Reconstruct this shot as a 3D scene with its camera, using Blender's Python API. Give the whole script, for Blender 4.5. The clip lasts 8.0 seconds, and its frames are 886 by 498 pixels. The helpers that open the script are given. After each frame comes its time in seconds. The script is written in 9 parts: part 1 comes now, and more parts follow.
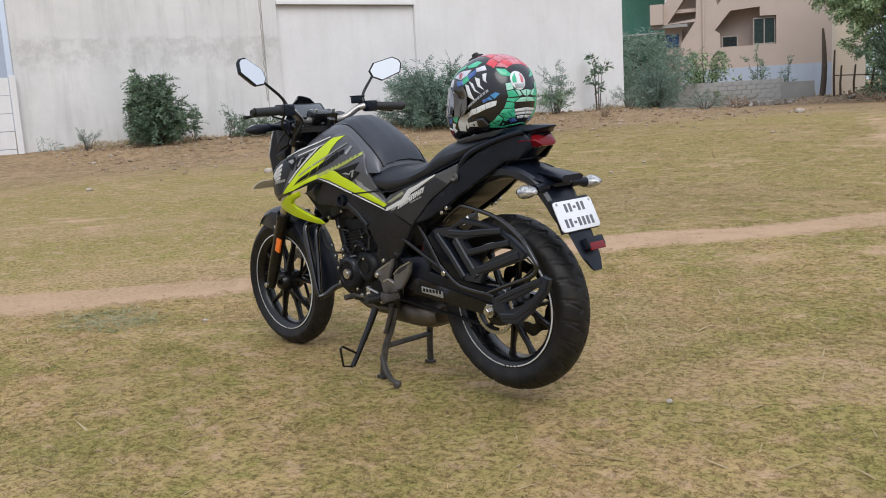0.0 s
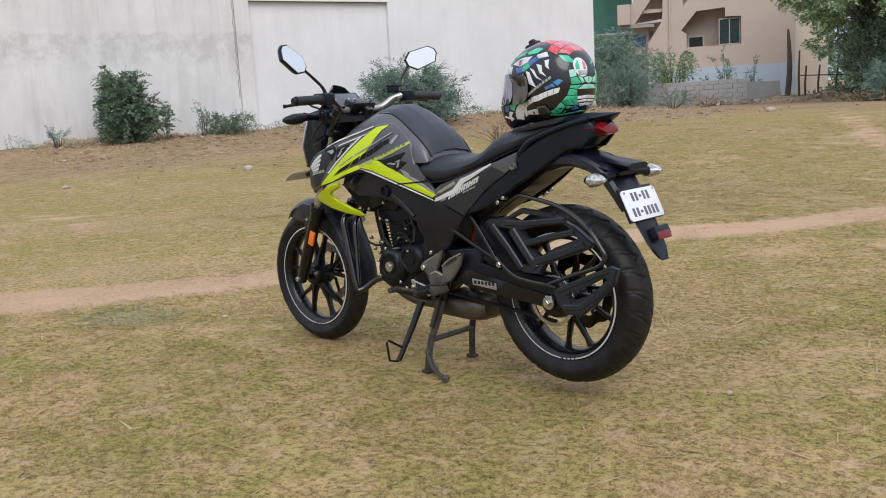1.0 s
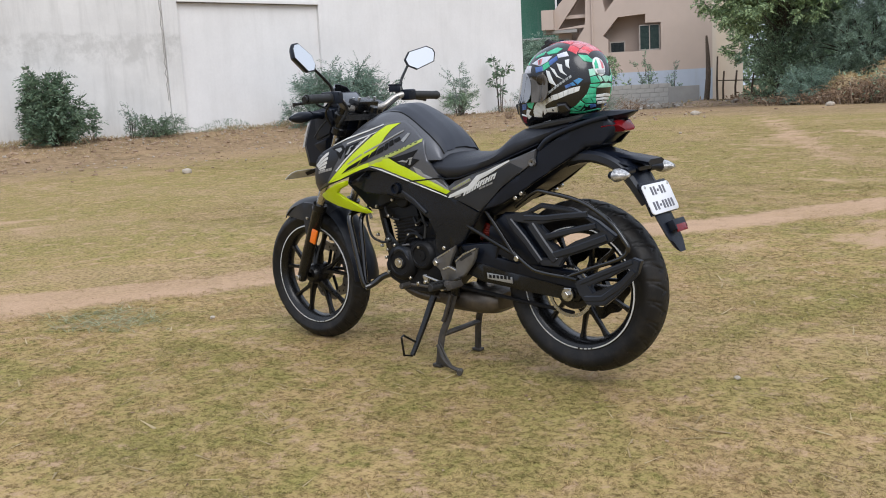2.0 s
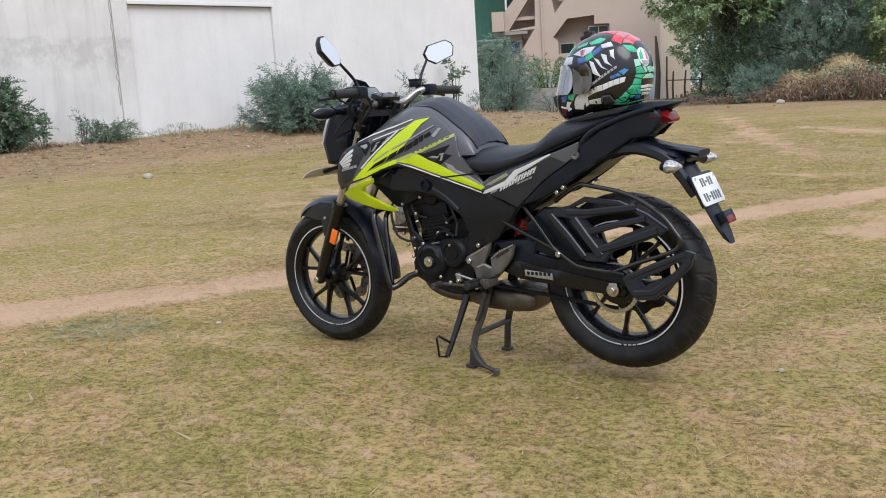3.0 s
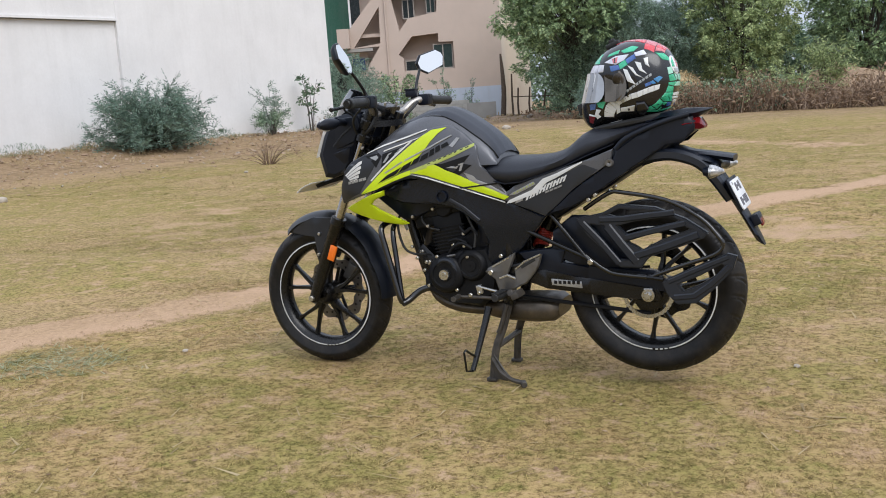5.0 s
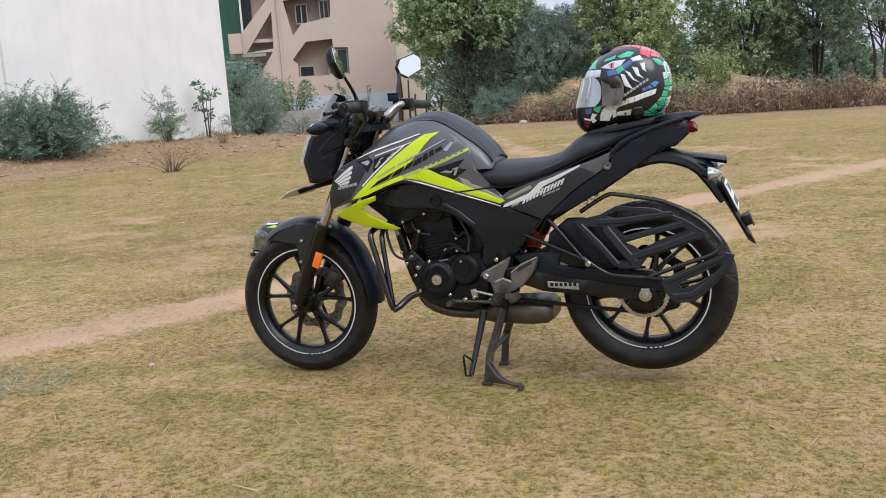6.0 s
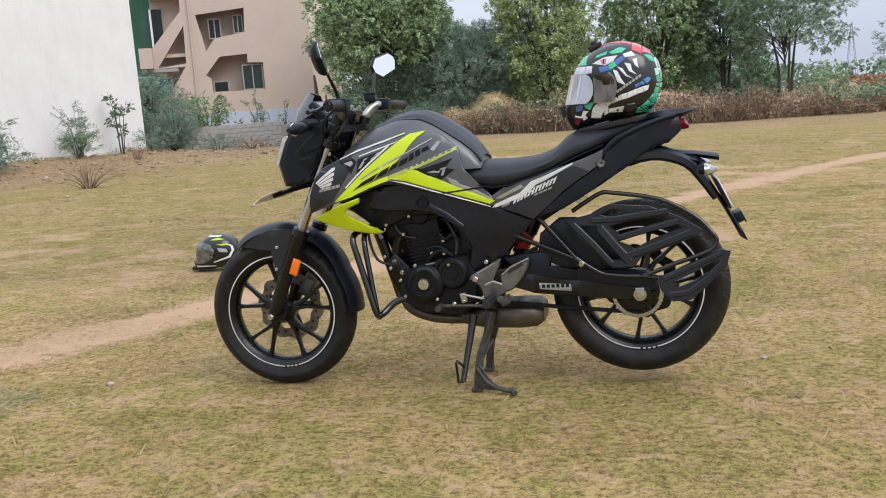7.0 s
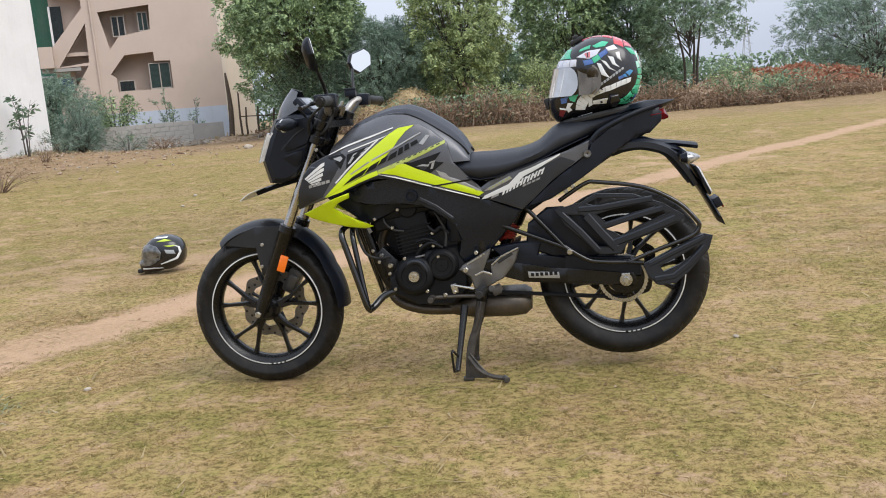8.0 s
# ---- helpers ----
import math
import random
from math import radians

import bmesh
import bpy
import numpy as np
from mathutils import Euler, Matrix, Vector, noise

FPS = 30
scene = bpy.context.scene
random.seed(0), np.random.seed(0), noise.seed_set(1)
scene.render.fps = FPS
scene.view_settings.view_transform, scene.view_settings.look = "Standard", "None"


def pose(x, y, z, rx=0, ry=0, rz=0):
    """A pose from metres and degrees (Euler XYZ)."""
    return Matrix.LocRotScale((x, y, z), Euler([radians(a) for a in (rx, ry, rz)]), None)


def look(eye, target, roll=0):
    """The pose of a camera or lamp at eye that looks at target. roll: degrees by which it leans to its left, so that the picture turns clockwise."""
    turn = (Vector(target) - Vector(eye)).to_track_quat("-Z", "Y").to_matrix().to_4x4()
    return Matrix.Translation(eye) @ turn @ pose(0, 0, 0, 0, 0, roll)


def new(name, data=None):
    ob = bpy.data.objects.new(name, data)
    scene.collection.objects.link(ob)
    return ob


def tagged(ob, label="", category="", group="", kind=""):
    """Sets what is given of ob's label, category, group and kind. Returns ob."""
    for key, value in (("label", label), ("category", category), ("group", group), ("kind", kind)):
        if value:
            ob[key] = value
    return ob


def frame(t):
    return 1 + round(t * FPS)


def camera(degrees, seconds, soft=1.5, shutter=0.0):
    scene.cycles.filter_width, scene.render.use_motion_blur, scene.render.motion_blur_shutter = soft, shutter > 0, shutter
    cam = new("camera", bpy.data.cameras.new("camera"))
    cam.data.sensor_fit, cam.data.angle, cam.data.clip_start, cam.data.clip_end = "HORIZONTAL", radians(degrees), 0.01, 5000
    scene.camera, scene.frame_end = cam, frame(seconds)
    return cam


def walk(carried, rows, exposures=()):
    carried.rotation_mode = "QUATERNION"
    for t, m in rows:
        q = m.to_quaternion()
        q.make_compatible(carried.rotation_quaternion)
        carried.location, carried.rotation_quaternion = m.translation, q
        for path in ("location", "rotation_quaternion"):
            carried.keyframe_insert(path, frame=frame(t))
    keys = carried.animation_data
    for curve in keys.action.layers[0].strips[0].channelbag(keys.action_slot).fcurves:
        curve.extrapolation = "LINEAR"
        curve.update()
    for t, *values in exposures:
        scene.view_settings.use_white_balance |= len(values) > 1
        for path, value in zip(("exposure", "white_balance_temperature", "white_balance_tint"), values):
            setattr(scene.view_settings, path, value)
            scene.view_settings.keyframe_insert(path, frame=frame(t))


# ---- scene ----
cam = camera(52.15, 8.0, soft=1.0)
PATH = [
    (0.0, pose(-2.053, 2.283, 1.038, 80.88, 3.35, -134.22)),
    (0.5, pose(-1.913, 2.374, 1.020, 80.81, 3.20, -135.18)),
    (1.0, pose(-1.785, 2.460, 1.016, 80.72, 3.18, -136.53)),
    (1.2, look((-1.742, 2.515, 1.019), (-0.394, 1.075, 0.694), -3.1)),
    (2.3, look((-1.486, 2.773, 1.007), (-0.277, 1.212, 0.685), -3.3)),
    (2.5, pose(-1.413, 2.784, 0.999, 80.69, 3.46, -143.42)),
    (3.0, pose(-1.276, 2.851, 1.000, 80.67, 3.58, -144.83)),
    (3.5, pose(-1.131, 2.977, 1.012, 80.91, 3.21, -148.07)),
    (4.0, pose(-1.006, 3.067, 1.016, 80.81, 3.31, -151.26)),
    (4.5, pose(-0.822, 3.092, 1.005, 81.08, 3.54, -153.20)),
    (4.7, look((-0.761, 3.090, 1.009), (0.133, 1.328, 0.700), -3.8)),
    (5.8, look((-0.402, 3.228, 1.024), (0.266, 1.369, 0.711), -3.9)),
    (6.0, pose(-0.323, 3.234, 1.032, 80.98, 3.90, -162.03)),
    (6.5, pose(-0.177, 3.187, 0.997, 81.51, 4.26, -164.44)),
    (7.0, pose(-0.046, 3.205, 0.988, 81.60, 4.15, -167.47)),
    (7.5, pose(0.103, 3.284, 0.987, 81.31, 4.43, -171.61)),
    (8.0, pose(0.214, 3.302, 1.002, 80.92, 4.95, -173.18)),
]
walk(cam, PATH, exposures=[(0.0, -0.09, 6380, 10), (1.0, -0.035, 6370, 10), (3.5, 0.055, 6330, 10), (6.0, 0.10, 6420, 10), (8.0, 0.19, 6560, 10)])

# ---- sky and sun: bright overcast afternoon ----
SUN_EL, SUN_AZ = 46.0, 302.0
world = bpy.data.worlds.new("overcast_sky")
scene.world = world
world.use_nodes = True
wt = world.node_tree
sky = wt.nodes.new("ShaderNodeTexSky")
sky.sky_type = "NISHITA"
sky.sun_disc = False
sky.sun_elevation = radians(SUN_EL)
sky.sun_rotation = radians(SUN_AZ)
sky.dust_density = 4.0
sky_gain = wt.nodes.new("ShaderNodeMix")
sky_gain.data_type = "RGBA"
sky_gain.inputs[0].default_value = 0.86
wt.links.new(sky.outputs[0], sky_gain.inputs[6])
cloud_coord = wt.nodes.new("ShaderNodeTexCoord")
cloud = wt.nodes.new("ShaderNodeTexNoise")
cloud.inputs["Scale"].default_value = 2.2
cloud.inputs["Detail"].default_value = 4
cloud_ramp = wt.nodes.new("ShaderNodeValToRGB")
cloud_ramp.color_ramp.elements[0].position, cloud_ramp.color_ramp.elements[0].color = 0.3, (5.65, 6.2, 7.35, 1)
cloud_ramp.color_ramp.elements[1].position, cloud_ramp.color_ramp.elements[1].color = 0.7, (6.8, 7.3, 8.3, 1)
wt.links.new(cloud_coord.outputs["Generated"], cloud.inputs["Vector"])
wt.links.new(cloud.outputs["Fac"], cloud_ramp.inputs[0])
# an overcast sky is brighter overhead than at the horizon
up = wt.nodes.new("ShaderNodeSeparateXYZ")
wt.links.new(cloud_coord.outputs["Generated"], up.inputs[0])
height_ramp = wt.nodes.new("ShaderNodeValToRGB")
height_ramp.color_ramp.elements[0].position, height_ramp.color_ramp.elements[0].color = 0.02, (0.66, 0.67, 0.69, 1)
height_ramp.color_ramp.elements[1].position, height_ramp.color_ramp.elements[1].color = 0.80, (1.35, 1.34, 1.32, 1)
wt.links.new(up.outputs[2], height_ramp.inputs[0])
cloud_mul = wt.nodes.new("ShaderNodeMix")
cloud_mul.data_type = "RGBA"
cloud_mul.blend_type = "MULTIPLY"
cloud_mul.inputs[0].default_value = 1.0
wt.links.new(cloud_ramp.outputs[0], cloud_mul.inputs[6])
wt.links.new(height_ramp.outputs[0], cloud_mul.inputs[7])
wt.links.new(cloud_mul.outputs[2], sky_gain.inputs[7])
bg = wt.nodes["Background"]
wt.links.new(sky_gain.outputs[2], bg.inputs[0])
bg.inputs[1].default_value = 0.149

sun = new("sun", bpy.data.lights.new("sun", "SUN"))
sun.data.energy = 1.45
sun.data.angle = radians(40)
sun.data.color = (1.0, 0.985, 0.965)
sun_dir = Vector((math.sin(radians(SUN_AZ)) * math.cos(radians(SUN_EL)), math.cos(radians(SUN_AZ)) * math.cos(radians(SUN_EL)), math.sin(radians(SUN_EL))))
sun.matrix_world = look(sun_dir * 60, (0, 0, 0))
scene.view_settings.exposure = 0.0

# ---- materials ----
def nodes_of(name):
    m = bpy.data.materials.new(name)
    m.use_nodes = True
    nt = m.node_tree
    return m, nt, nt.nodes["Principled BSDF"]


def noise_node(nt, scale, detail=4, vec=None, rough=0.55):
    n = nt.nodes.new("ShaderNodeTexNoise")
    n.inputs["Scale"].default_value = scale
    n.inputs["Detail"].default_value = detail
    n.inputs["Roughness"].default_value = rough
    if vec is not None:
        nt.links.new(vec, n.inputs["Vector"])
    return n.outputs["Fac"]


def ramp(nt, fac, stops):
    r = nt.nodes.new("ShaderNodeValToRGB")
    while len(r.color_ramp.elements) < len(stops):
        r.color_ramp.elements.new(0.5)
    for e, (p, c) in zip(r.color_ramp.elements, stops):
        e.position = p
        e.color = (c, c, c, 1) if isinstance(c, (int, float)) else (*c, 1)
    nt.links.new(fac, r.inputs[0])
    return r.outputs[0]


def mix(nt, fac, a, b, mode="MIX"):
    n = nt.nodes.new("ShaderNodeMix")
    n.data_type = "RGBA"
    n.blend_type = mode
    for k, v in ((0, fac), (6, a), (7, b)):
        if hasattr(v, "is_linked"):
            nt.links.new(v, n.inputs[k])
        else:
            n.inputs[k].default_value = v if k == 0 else (*v, 1)
    return n.outputs[2]


def bump(nt, bsdf, height, strength, dist):
    b = nt.nodes.new("ShaderNodeBump")
    b.inputs["Strength"].default_value = strength
    b.inputs["Distance"].default_value = dist
    nt.links.new(height, b.inputs["Height"])
    nt.links.new(b.outputs[0], bsdf.inputs["Normal"])


def surface(name, c1, c2, rough=0.5, metal=0.0, scale=6, fine=90, relief=0.15, dist=0.001, coat=0.0, rvar=0.12, dust=0.0, stretch=None, spec=0.5):
    """Two tones mixed by a broad noise, a fine grain in the relief and the gloss, and optional pale dust."""
    m, nt, b = nodes_of(name)
    tc = nt.nodes.new("ShaderNodeTexCoord")
    vec = tc.outputs["Object"]
    if stretch:
        mp = nt.nodes.new("ShaderNodeMapping")
        mp.inputs["Scale"].default_value = stretch
        nt.links.new(vec, mp.inputs["Vector"])
        vec = mp.outputs[0]
    big = noise_node(nt, scale, 5, vec)
    small = noise_node(nt, fine, 3, vec)
    col = mix(nt, ramp(nt, big, [(0.32, 0.0), (0.68, 1.0)]), c1, c2)
    if dust:
        d = nt.nodes.new("ShaderNodeMath")
        d.operation = "MULTIPLY"
        nt.links.new(ramp(nt, noise_node(nt, scale * 3.1, 6, vec, 0.7), [(0.45, 0.0), (0.75, 1.0)]), d.inputs[0])
        d.inputs[1].default_value = dust
        col = mix(nt, d.outputs[0], col, (0.24, 0.19, 0.13))
    nt.links.new(col, b.inputs["Base Color"])
    nt.links.new(ramp(nt, small, [(0.25, max(0.02, rough - rvar)), (0.75, min(1, rough + rvar))]), b.inputs["Roughness"])
    b.inputs["Metallic"].default_value = metal
    b.inputs["Specular IOR Level"].default_value = spec
    b.inputs["Coat Weight"].default_value = coat
    b.inputs["Coat Roughness"].default_value = 0.08
    if relief:
        bump(nt, b, small, relief, dist)
    return m


RUBBER = surface("tyre_rubber", (0.0055, 0.0055, 0.0062), (0.0120, 0.0106, 0.0096), 0.52, fine=220, relief=0.25, dust=0.07, spec=0.3)
BLACK_PLASTIC = surface("black_plastic", (0.0034, 0.0053, 0.0112), (0.0052, 0.0080, 0.0152), 0.38, fine=400, relief=0.2, dist=0.0004, dust=0.006, spec=0.30)
GUARD_PLASTIC = surface("guard_plastic", (0.0078, 0.0108, 0.0180), (0.0112, 0.0148, 0.0230), 0.38, fine=500, relief=0.25, dist=0.0005, dust=0.01, spec=0.5)
SATIN_BLACK = surface("satin_black_metal", (0.0040, 0.0040, 0.0045), (0.0064, 0.0064, 0.0070), 0.28, 0.2, fine=260, relief=0.1, dust=0.02)
ENGINE_BLACK = surface("engine_black", (0.0036, 0.0042, 0.0058), (0.0066, 0.0070, 0.0084), 0.50, 0.1, fine=160, relief=0.3, dust=0.015, spec=0.25)
FRAME_COVER = surface("frame_cover_black", (0.0042, 0.0066, 0.0125), (0.0064, 0.0094, 0.0165), 0.27, fine=350, relief=0.12, dist=0.0004, dust=0.004, spec=0.40)
BODY_GREY = surface("matte_grey_paint", (0.0957, 0.0979, 0.1073), (0.1199, 0.1221, 0.1322), 0.34, 0.45, scale=3, fine=700, relief=0.05, dist=0.0002, dust=0.02)
BODY_DARK = surface("dark_grey_paint", (0.0200, 0.0222, 0.0275), (0.0270, 0.0295, 0.0355), 0.38, 0.3, scale=3, fine=700, relief=0.05, dist=0.0002, dust=0.02)
TANK_COVER = surface("tank_cover", (0.0215, 0.0252, 0.0360), (0.0273, 0.0314, 0.0429), 0.42, 0.1, scale=4, fine=500, relief=0.1, dist=0.0003, dust=0.012)
NEON = surface("neon_yellow_paint", (0.52, 0.66, 0.004), (0.56, 0.70, 0.006), 0.33, scale=4, fine=300, relief=0.03, coat=0.25, dust=0.03)
PALE_NEON = surface("pale_yellow_decal", (0.36, 0.42, 0.08), (0.44, 0.50, 0.14), 0.4, fine=200, relief=0.03)
WHITE_DECAL = surface("white_decal", (0.62, 0.62, 0.60), (0.72, 0.72, 0.70), 0.4, fine=200, relief=0.03)
SILVER_DECAL = surface("silver_decal", (0.30, 0.30, 0.30), (0.40, 0.40, 0.39), 0.35, 0.5, fine=200, relief=0.03)
BLACK_DECAL = surface("black_decal", (0.0060, 0.0062, 0.0068), (0.0095, 0.0096, 0.0100), 0.42, fine=200, relief=0.03, spec=0.22)
SEAT_VINYL = surface("seat_vinyl", (0.0082, 0.0097, 0.0153), (0.0117, 0.0142, 0.0216), 0.5, scale=5, fine=420, relief=0.5, dist=0.0008, dust=0.004, spec=0.5)
STEEL = surface("steel", (0.42, 0.41, 0.39), (0.58, 0.57, 0.55), 0.3, 1.0, fine=150, relief=0.06, dust=0.06)
FORK_CHROME = surface("fork_tube", (0.40, 0.38, 0.36), (0.52, 0.50, 0.48), 0.22, 1.0, fine=120, relief=0.04, dust=0.08)
ALLOY = surface("cast_alloy", (0.120, 0.116, 0.113), (0.185, 0.178, 0.170), 0.40, 0.6, scale=14, fine=320, relief=0.2, dist=0.0005, dust=0.10)
STAND_METAL = surface("worn_stand_metal", (0.0420, 0.0390, 0.0360), (0.0860, 0.0770, 0.0680), 0.5, 0.4, scale=20, fine=160, relief=0.3, dust=0.16)
EXHAUST = surface("exhaust_steel", (0.0640, 0.0545, 0.0460), (0.1080, 0.0900, 0.0700), 0.40, 0.7, scale=10, fine=120, relief=0.15, dust=0.25)
SPRING_RED = surface("red_spring", (0.30, 0.022, 0.014), (0.38, 0.035, 0.02), 0.4, fine=150, relief=0.05, dust=0.08)
PLATE_WHITE = surface("number_plate_white", (0.72, 0.73, 0.76), (0.80, 0.81, 0.83), 0.38, fine=150, relief=0.03)
GREY_BARS = surface("number_ink", (0.10, 0.10, 0.12), (0.14, 0.14, 0.16), 0.6, relief=0.0)
RED_LENS = surface("red_lens", (0.1360, 0.0048, 0.0072), (0.2160, 0.0088, 0.0120), 0.14, fine=180, relief=0.1, coat=0.12, spec=0.25)
ORANGE_LENS = surface("orange_reflector", (0.85, 0.16, 0.01), (0.92, 0.22, 0.015), 0.2, fine=240, relief=0.3, coat=0.5)
CLEAR_LENS = surface("clear_lens", (0.13, 0.13, 0.13), (0.62, 0.61, 0.60), 0.12, 0.45, scale=85, fine=300, relief=0.5, dist=0.002, coat=0.8)
HEAD_LENS = surface("headlight_glass", (0.50, 0.51, 0.52), (0.74, 0.74, 0.74), 0.12, 0.35, scale=40, fine=200, relief=0.1, coat=0.8)
DISC_STEEL = surface("disc_steel", (0.1870, 0.1736, 0.1595), (0.2530, 0.2352, 0.2175), 0.35, 0.8, scale=20, fine=200, relief=0.1, dust=0.15)
BAR_SILVER = surface("silver_bar", (0.36, 0.34, 0.31), (0.46, 0.43, 0.39), 0.32, 0.7, scale=12, fine=200, relief=0.05, dust=0.05)
SMOKE_SCREEN = surface("smoked_screen", (0.018, 0.020, 0.024), (0.030, 0.033, 0.038), 0.16, fine=120, relief=0.02, coat=0.6)
GLOSS_BLACK = surface("gloss_black_tube", (0.0045, 0.0045, 0.0050), (0.0070, 0.0070, 0.0075), 0.20, 0.0, fine=120, relief=0.05, coat=0.5, dust=0.01)
CABLE = surface("cable_rubber", (0.010, 0.010, 0.010), (0.016, 0.016, 0.016), 0.55, relief=0.05)
MIRROR, _nt, _b = nodes_of("mirror_glass")
_b.inputs["Base Color"].default_value = (0.97, 0.96, 0.93, 1)
_b.inputs["Metallic"].default_value = 1.0
_b.inputs["Roughness"].default_value = 0.02
VISOR, _nt, _b = nodes_of("silver_visor")
_b.inputs["Metallic"].default_value = 1.0
_b.inputs["Roughness"].default_value = 0.07
_tc = _nt.nodes.new("ShaderNodeTexCoord")
_nt.links.new(ramp(_nt, noise_node(_nt, 9, 3, _tc.outputs["Object"]), [(0.3, (0.52, 0.51, 0.50)), (0.7, (0.68, 0.68, 0.69))]), _b.inputs["Base Color"])
VISOR_SIDE, _nt, _b = nodes_of("bronze_visor")
_b.inputs["Metallic"].default_value = 0.8
_b.inputs["Roughness"].default_value = 0.10
_tc = _nt.nodes.new("ShaderNodeTexCoord")
_nt.links.new(ramp(_nt, noise_node(_nt, 14, 4, _tc.outputs["Object"]), [(0.35, (0.105, 0.092, 0.076)), (0.65, (0.205, 0.180, 0.150))]), _b.inputs["Base Color"])
VISOR_PIVOT = surface("bronze_pivot", (0.045, 0.037, 0.028), (0.085, 0.070, 0.054), 0.3, 0.5, fine=120, relief=0.04)
SMOKE_VISOR, _nt, _b = nodes_of("smoked_visor")
_b.inputs["Base Color"].default_value = (0.045, 0.05, 0.06, 1)
_b.inputs["Roughness"].default_value = 0.06
_b.inputs["Coat Weight"].default_value = 1.0
_b.inputs["Metallic"].default_value = 0.3


# ---- mesh helpers ----
def part(name, bm, material, parent=None, label="", smooth=True, angle=38):
    """Links a bmesh as one mesh object, under parent when that is given."""
    bmesh.ops.recalc_face_normals(bm, faces=bm.faces)
    me = bpy.data.meshes.new(name)
    bm.to_mesh(me)
    bm.free()
    if smooth:
        me.polygons.foreach_set("use_smooth", [True] * len(me.polygons))
        me.set_sharp_from_angle(angle=radians(angle))
    me.materials.append(material)
    ob = new(name, me)
    if parent is not None:
        ob.parent = parent
        if parent.parent is None:
            ob.matrix_parent_inverse = parent.matrix_basis.inverted()
    if label:
        ob["label"] = label
    return ob


def thing(name, at, label, category, group="", kind=""):
    e = new(name)
    e.location = at
    e.empty_display_size = 0.1
    return tagged(e, label, category, group, kind)


def ring_skin(bm, rings, closed=True, caps=True):
    rows = [[bm.verts.new(p) for p in r] for r in rings]
    n = len(rows[0])
    for a, b in zip(rows, rows[1:]):
        for i in range(n if closed else n - 1):
            j = (i + 1) % n
            bm.faces.new((a[i], a[j], b[j], b[i]))
    if caps and closed:
        bm.faces.new(rows[0][::-1])
        bm.faces.new(rows[-1])
    return rows


def tube(bm, pts, r, seg=10, loop=False, flat=1.0):
    """A round tube along points; r may be one radius or one a point."""
    pts = [Vector(p) for p in pts]
    rr = r if isinstance(r, (list, tuple)) else [r] * len(pts)
    n = len(pts)
    rings, side = [], None
    for i, p in enumerate(pts):
        a = pts[i - 1] if (i > 0 or loop) else p
        b = pts[(i + 1) % n] if (i < n - 1 or loop) else p
        d = (b - a).normalized()
        if side is None:
            side = d.orthogonal().normalized() if abs(d.y) > 0.9 else d.cross(Vector((0, 1, 0))).normalized()
        side = (side - d * side.dot(d)).normalized()
        up = d.cross(side)
        rings.append([p + (side * math.cos(t) + up * math.sin(t) * flat) * rr[i] for t in (2 * math.pi * k / seg for k in range(seg))])
    if loop:
        rings.append(rings[0])
        ring_skin(bm, rings, caps=False)
        bmesh.ops.remove_doubles(bm, verts=bm.verts, dist=1e-5)
    else:
        ring_skin(bm, rings)


def smooth_pts(pts, step=4):
    """Catmull-Rom through points."""
    p = [Vector(q) for q in pts]
    p = [2 * p[0] - p[1]] + p + [2 * p[-1] - p[-2]]
    out = []
    for i in range(1, len(p) - 2):
        for k in range(step):
            t = k / step
            out.append(0.5 * ((2 * p[i]) + (p[i + 1] - p[i - 1]) * t + (2 * p[i - 1] - 5 * p[i] + 4 * p[i + 1] - p[i + 2]) * t * t + (3 * p[i] - p[i - 1] - 3 * p[i + 1] + p[i + 2]) * t ** 3))
    return out + [p[-2]]


def rod(bm, a, b, r0, r1=None, seg=14, chamfer=0.12):
    """A cylinder from a to b with chamfered ends."""
    a, b = Vector(a), Vector(b)
    r1 = r0 if r1 is None else r1
    d = (b - a).normalized()
    c0, c1 = r0 * chamfer, r1 * chamfer
    tube(bm, [a, a + d * c0, b - d * c1, b], [r0 - c0, r0, r1, r1 - c1], seg)


def lathe(bm, profile, c, seg=48, wobble=None, a0=0.0, a1=2 * math.pi):
    """Spins a closed profile of (radius, y) about the y axis through c."""
    full = abs(a1 - a0 - 2 * math.pi) < 1e-6
    n = seg if full else seg + 1
    rings = []
    for k in range(n):
        t = a0 + (a1 - a0) * k / seg
        ring = []
        for i, (r, y) in enumerate(profile):
            q = r + (wobble(t, r, y) if wobble else 0)
            ring.append((c[0] + q * math.cos(t), c[1] + y, c[2] + q * math.sin(t)))
        rings.append(ring)
    rows = [[bm.verts.new(p) for p in r] for r in rings]
    m = len(profile)
    for k in range(seg):
        a, b = rows[k], rows[(k + 1) % n]
        for i in range(m):
            j = (i + 1) % m
            bm.faces.new((a[i], a[j], b[j], b[i]))
    if not full:
        bm.faces.new(rows[0])
        bm.faces.new(rows[-1][::-1])


def merge(bm, t):
    made = {v: bm.verts.new(v.co) for v in t.verts}
    for f in t.faces:
        bm.faces.new([made[v] for v in f.verts])
    t.free()


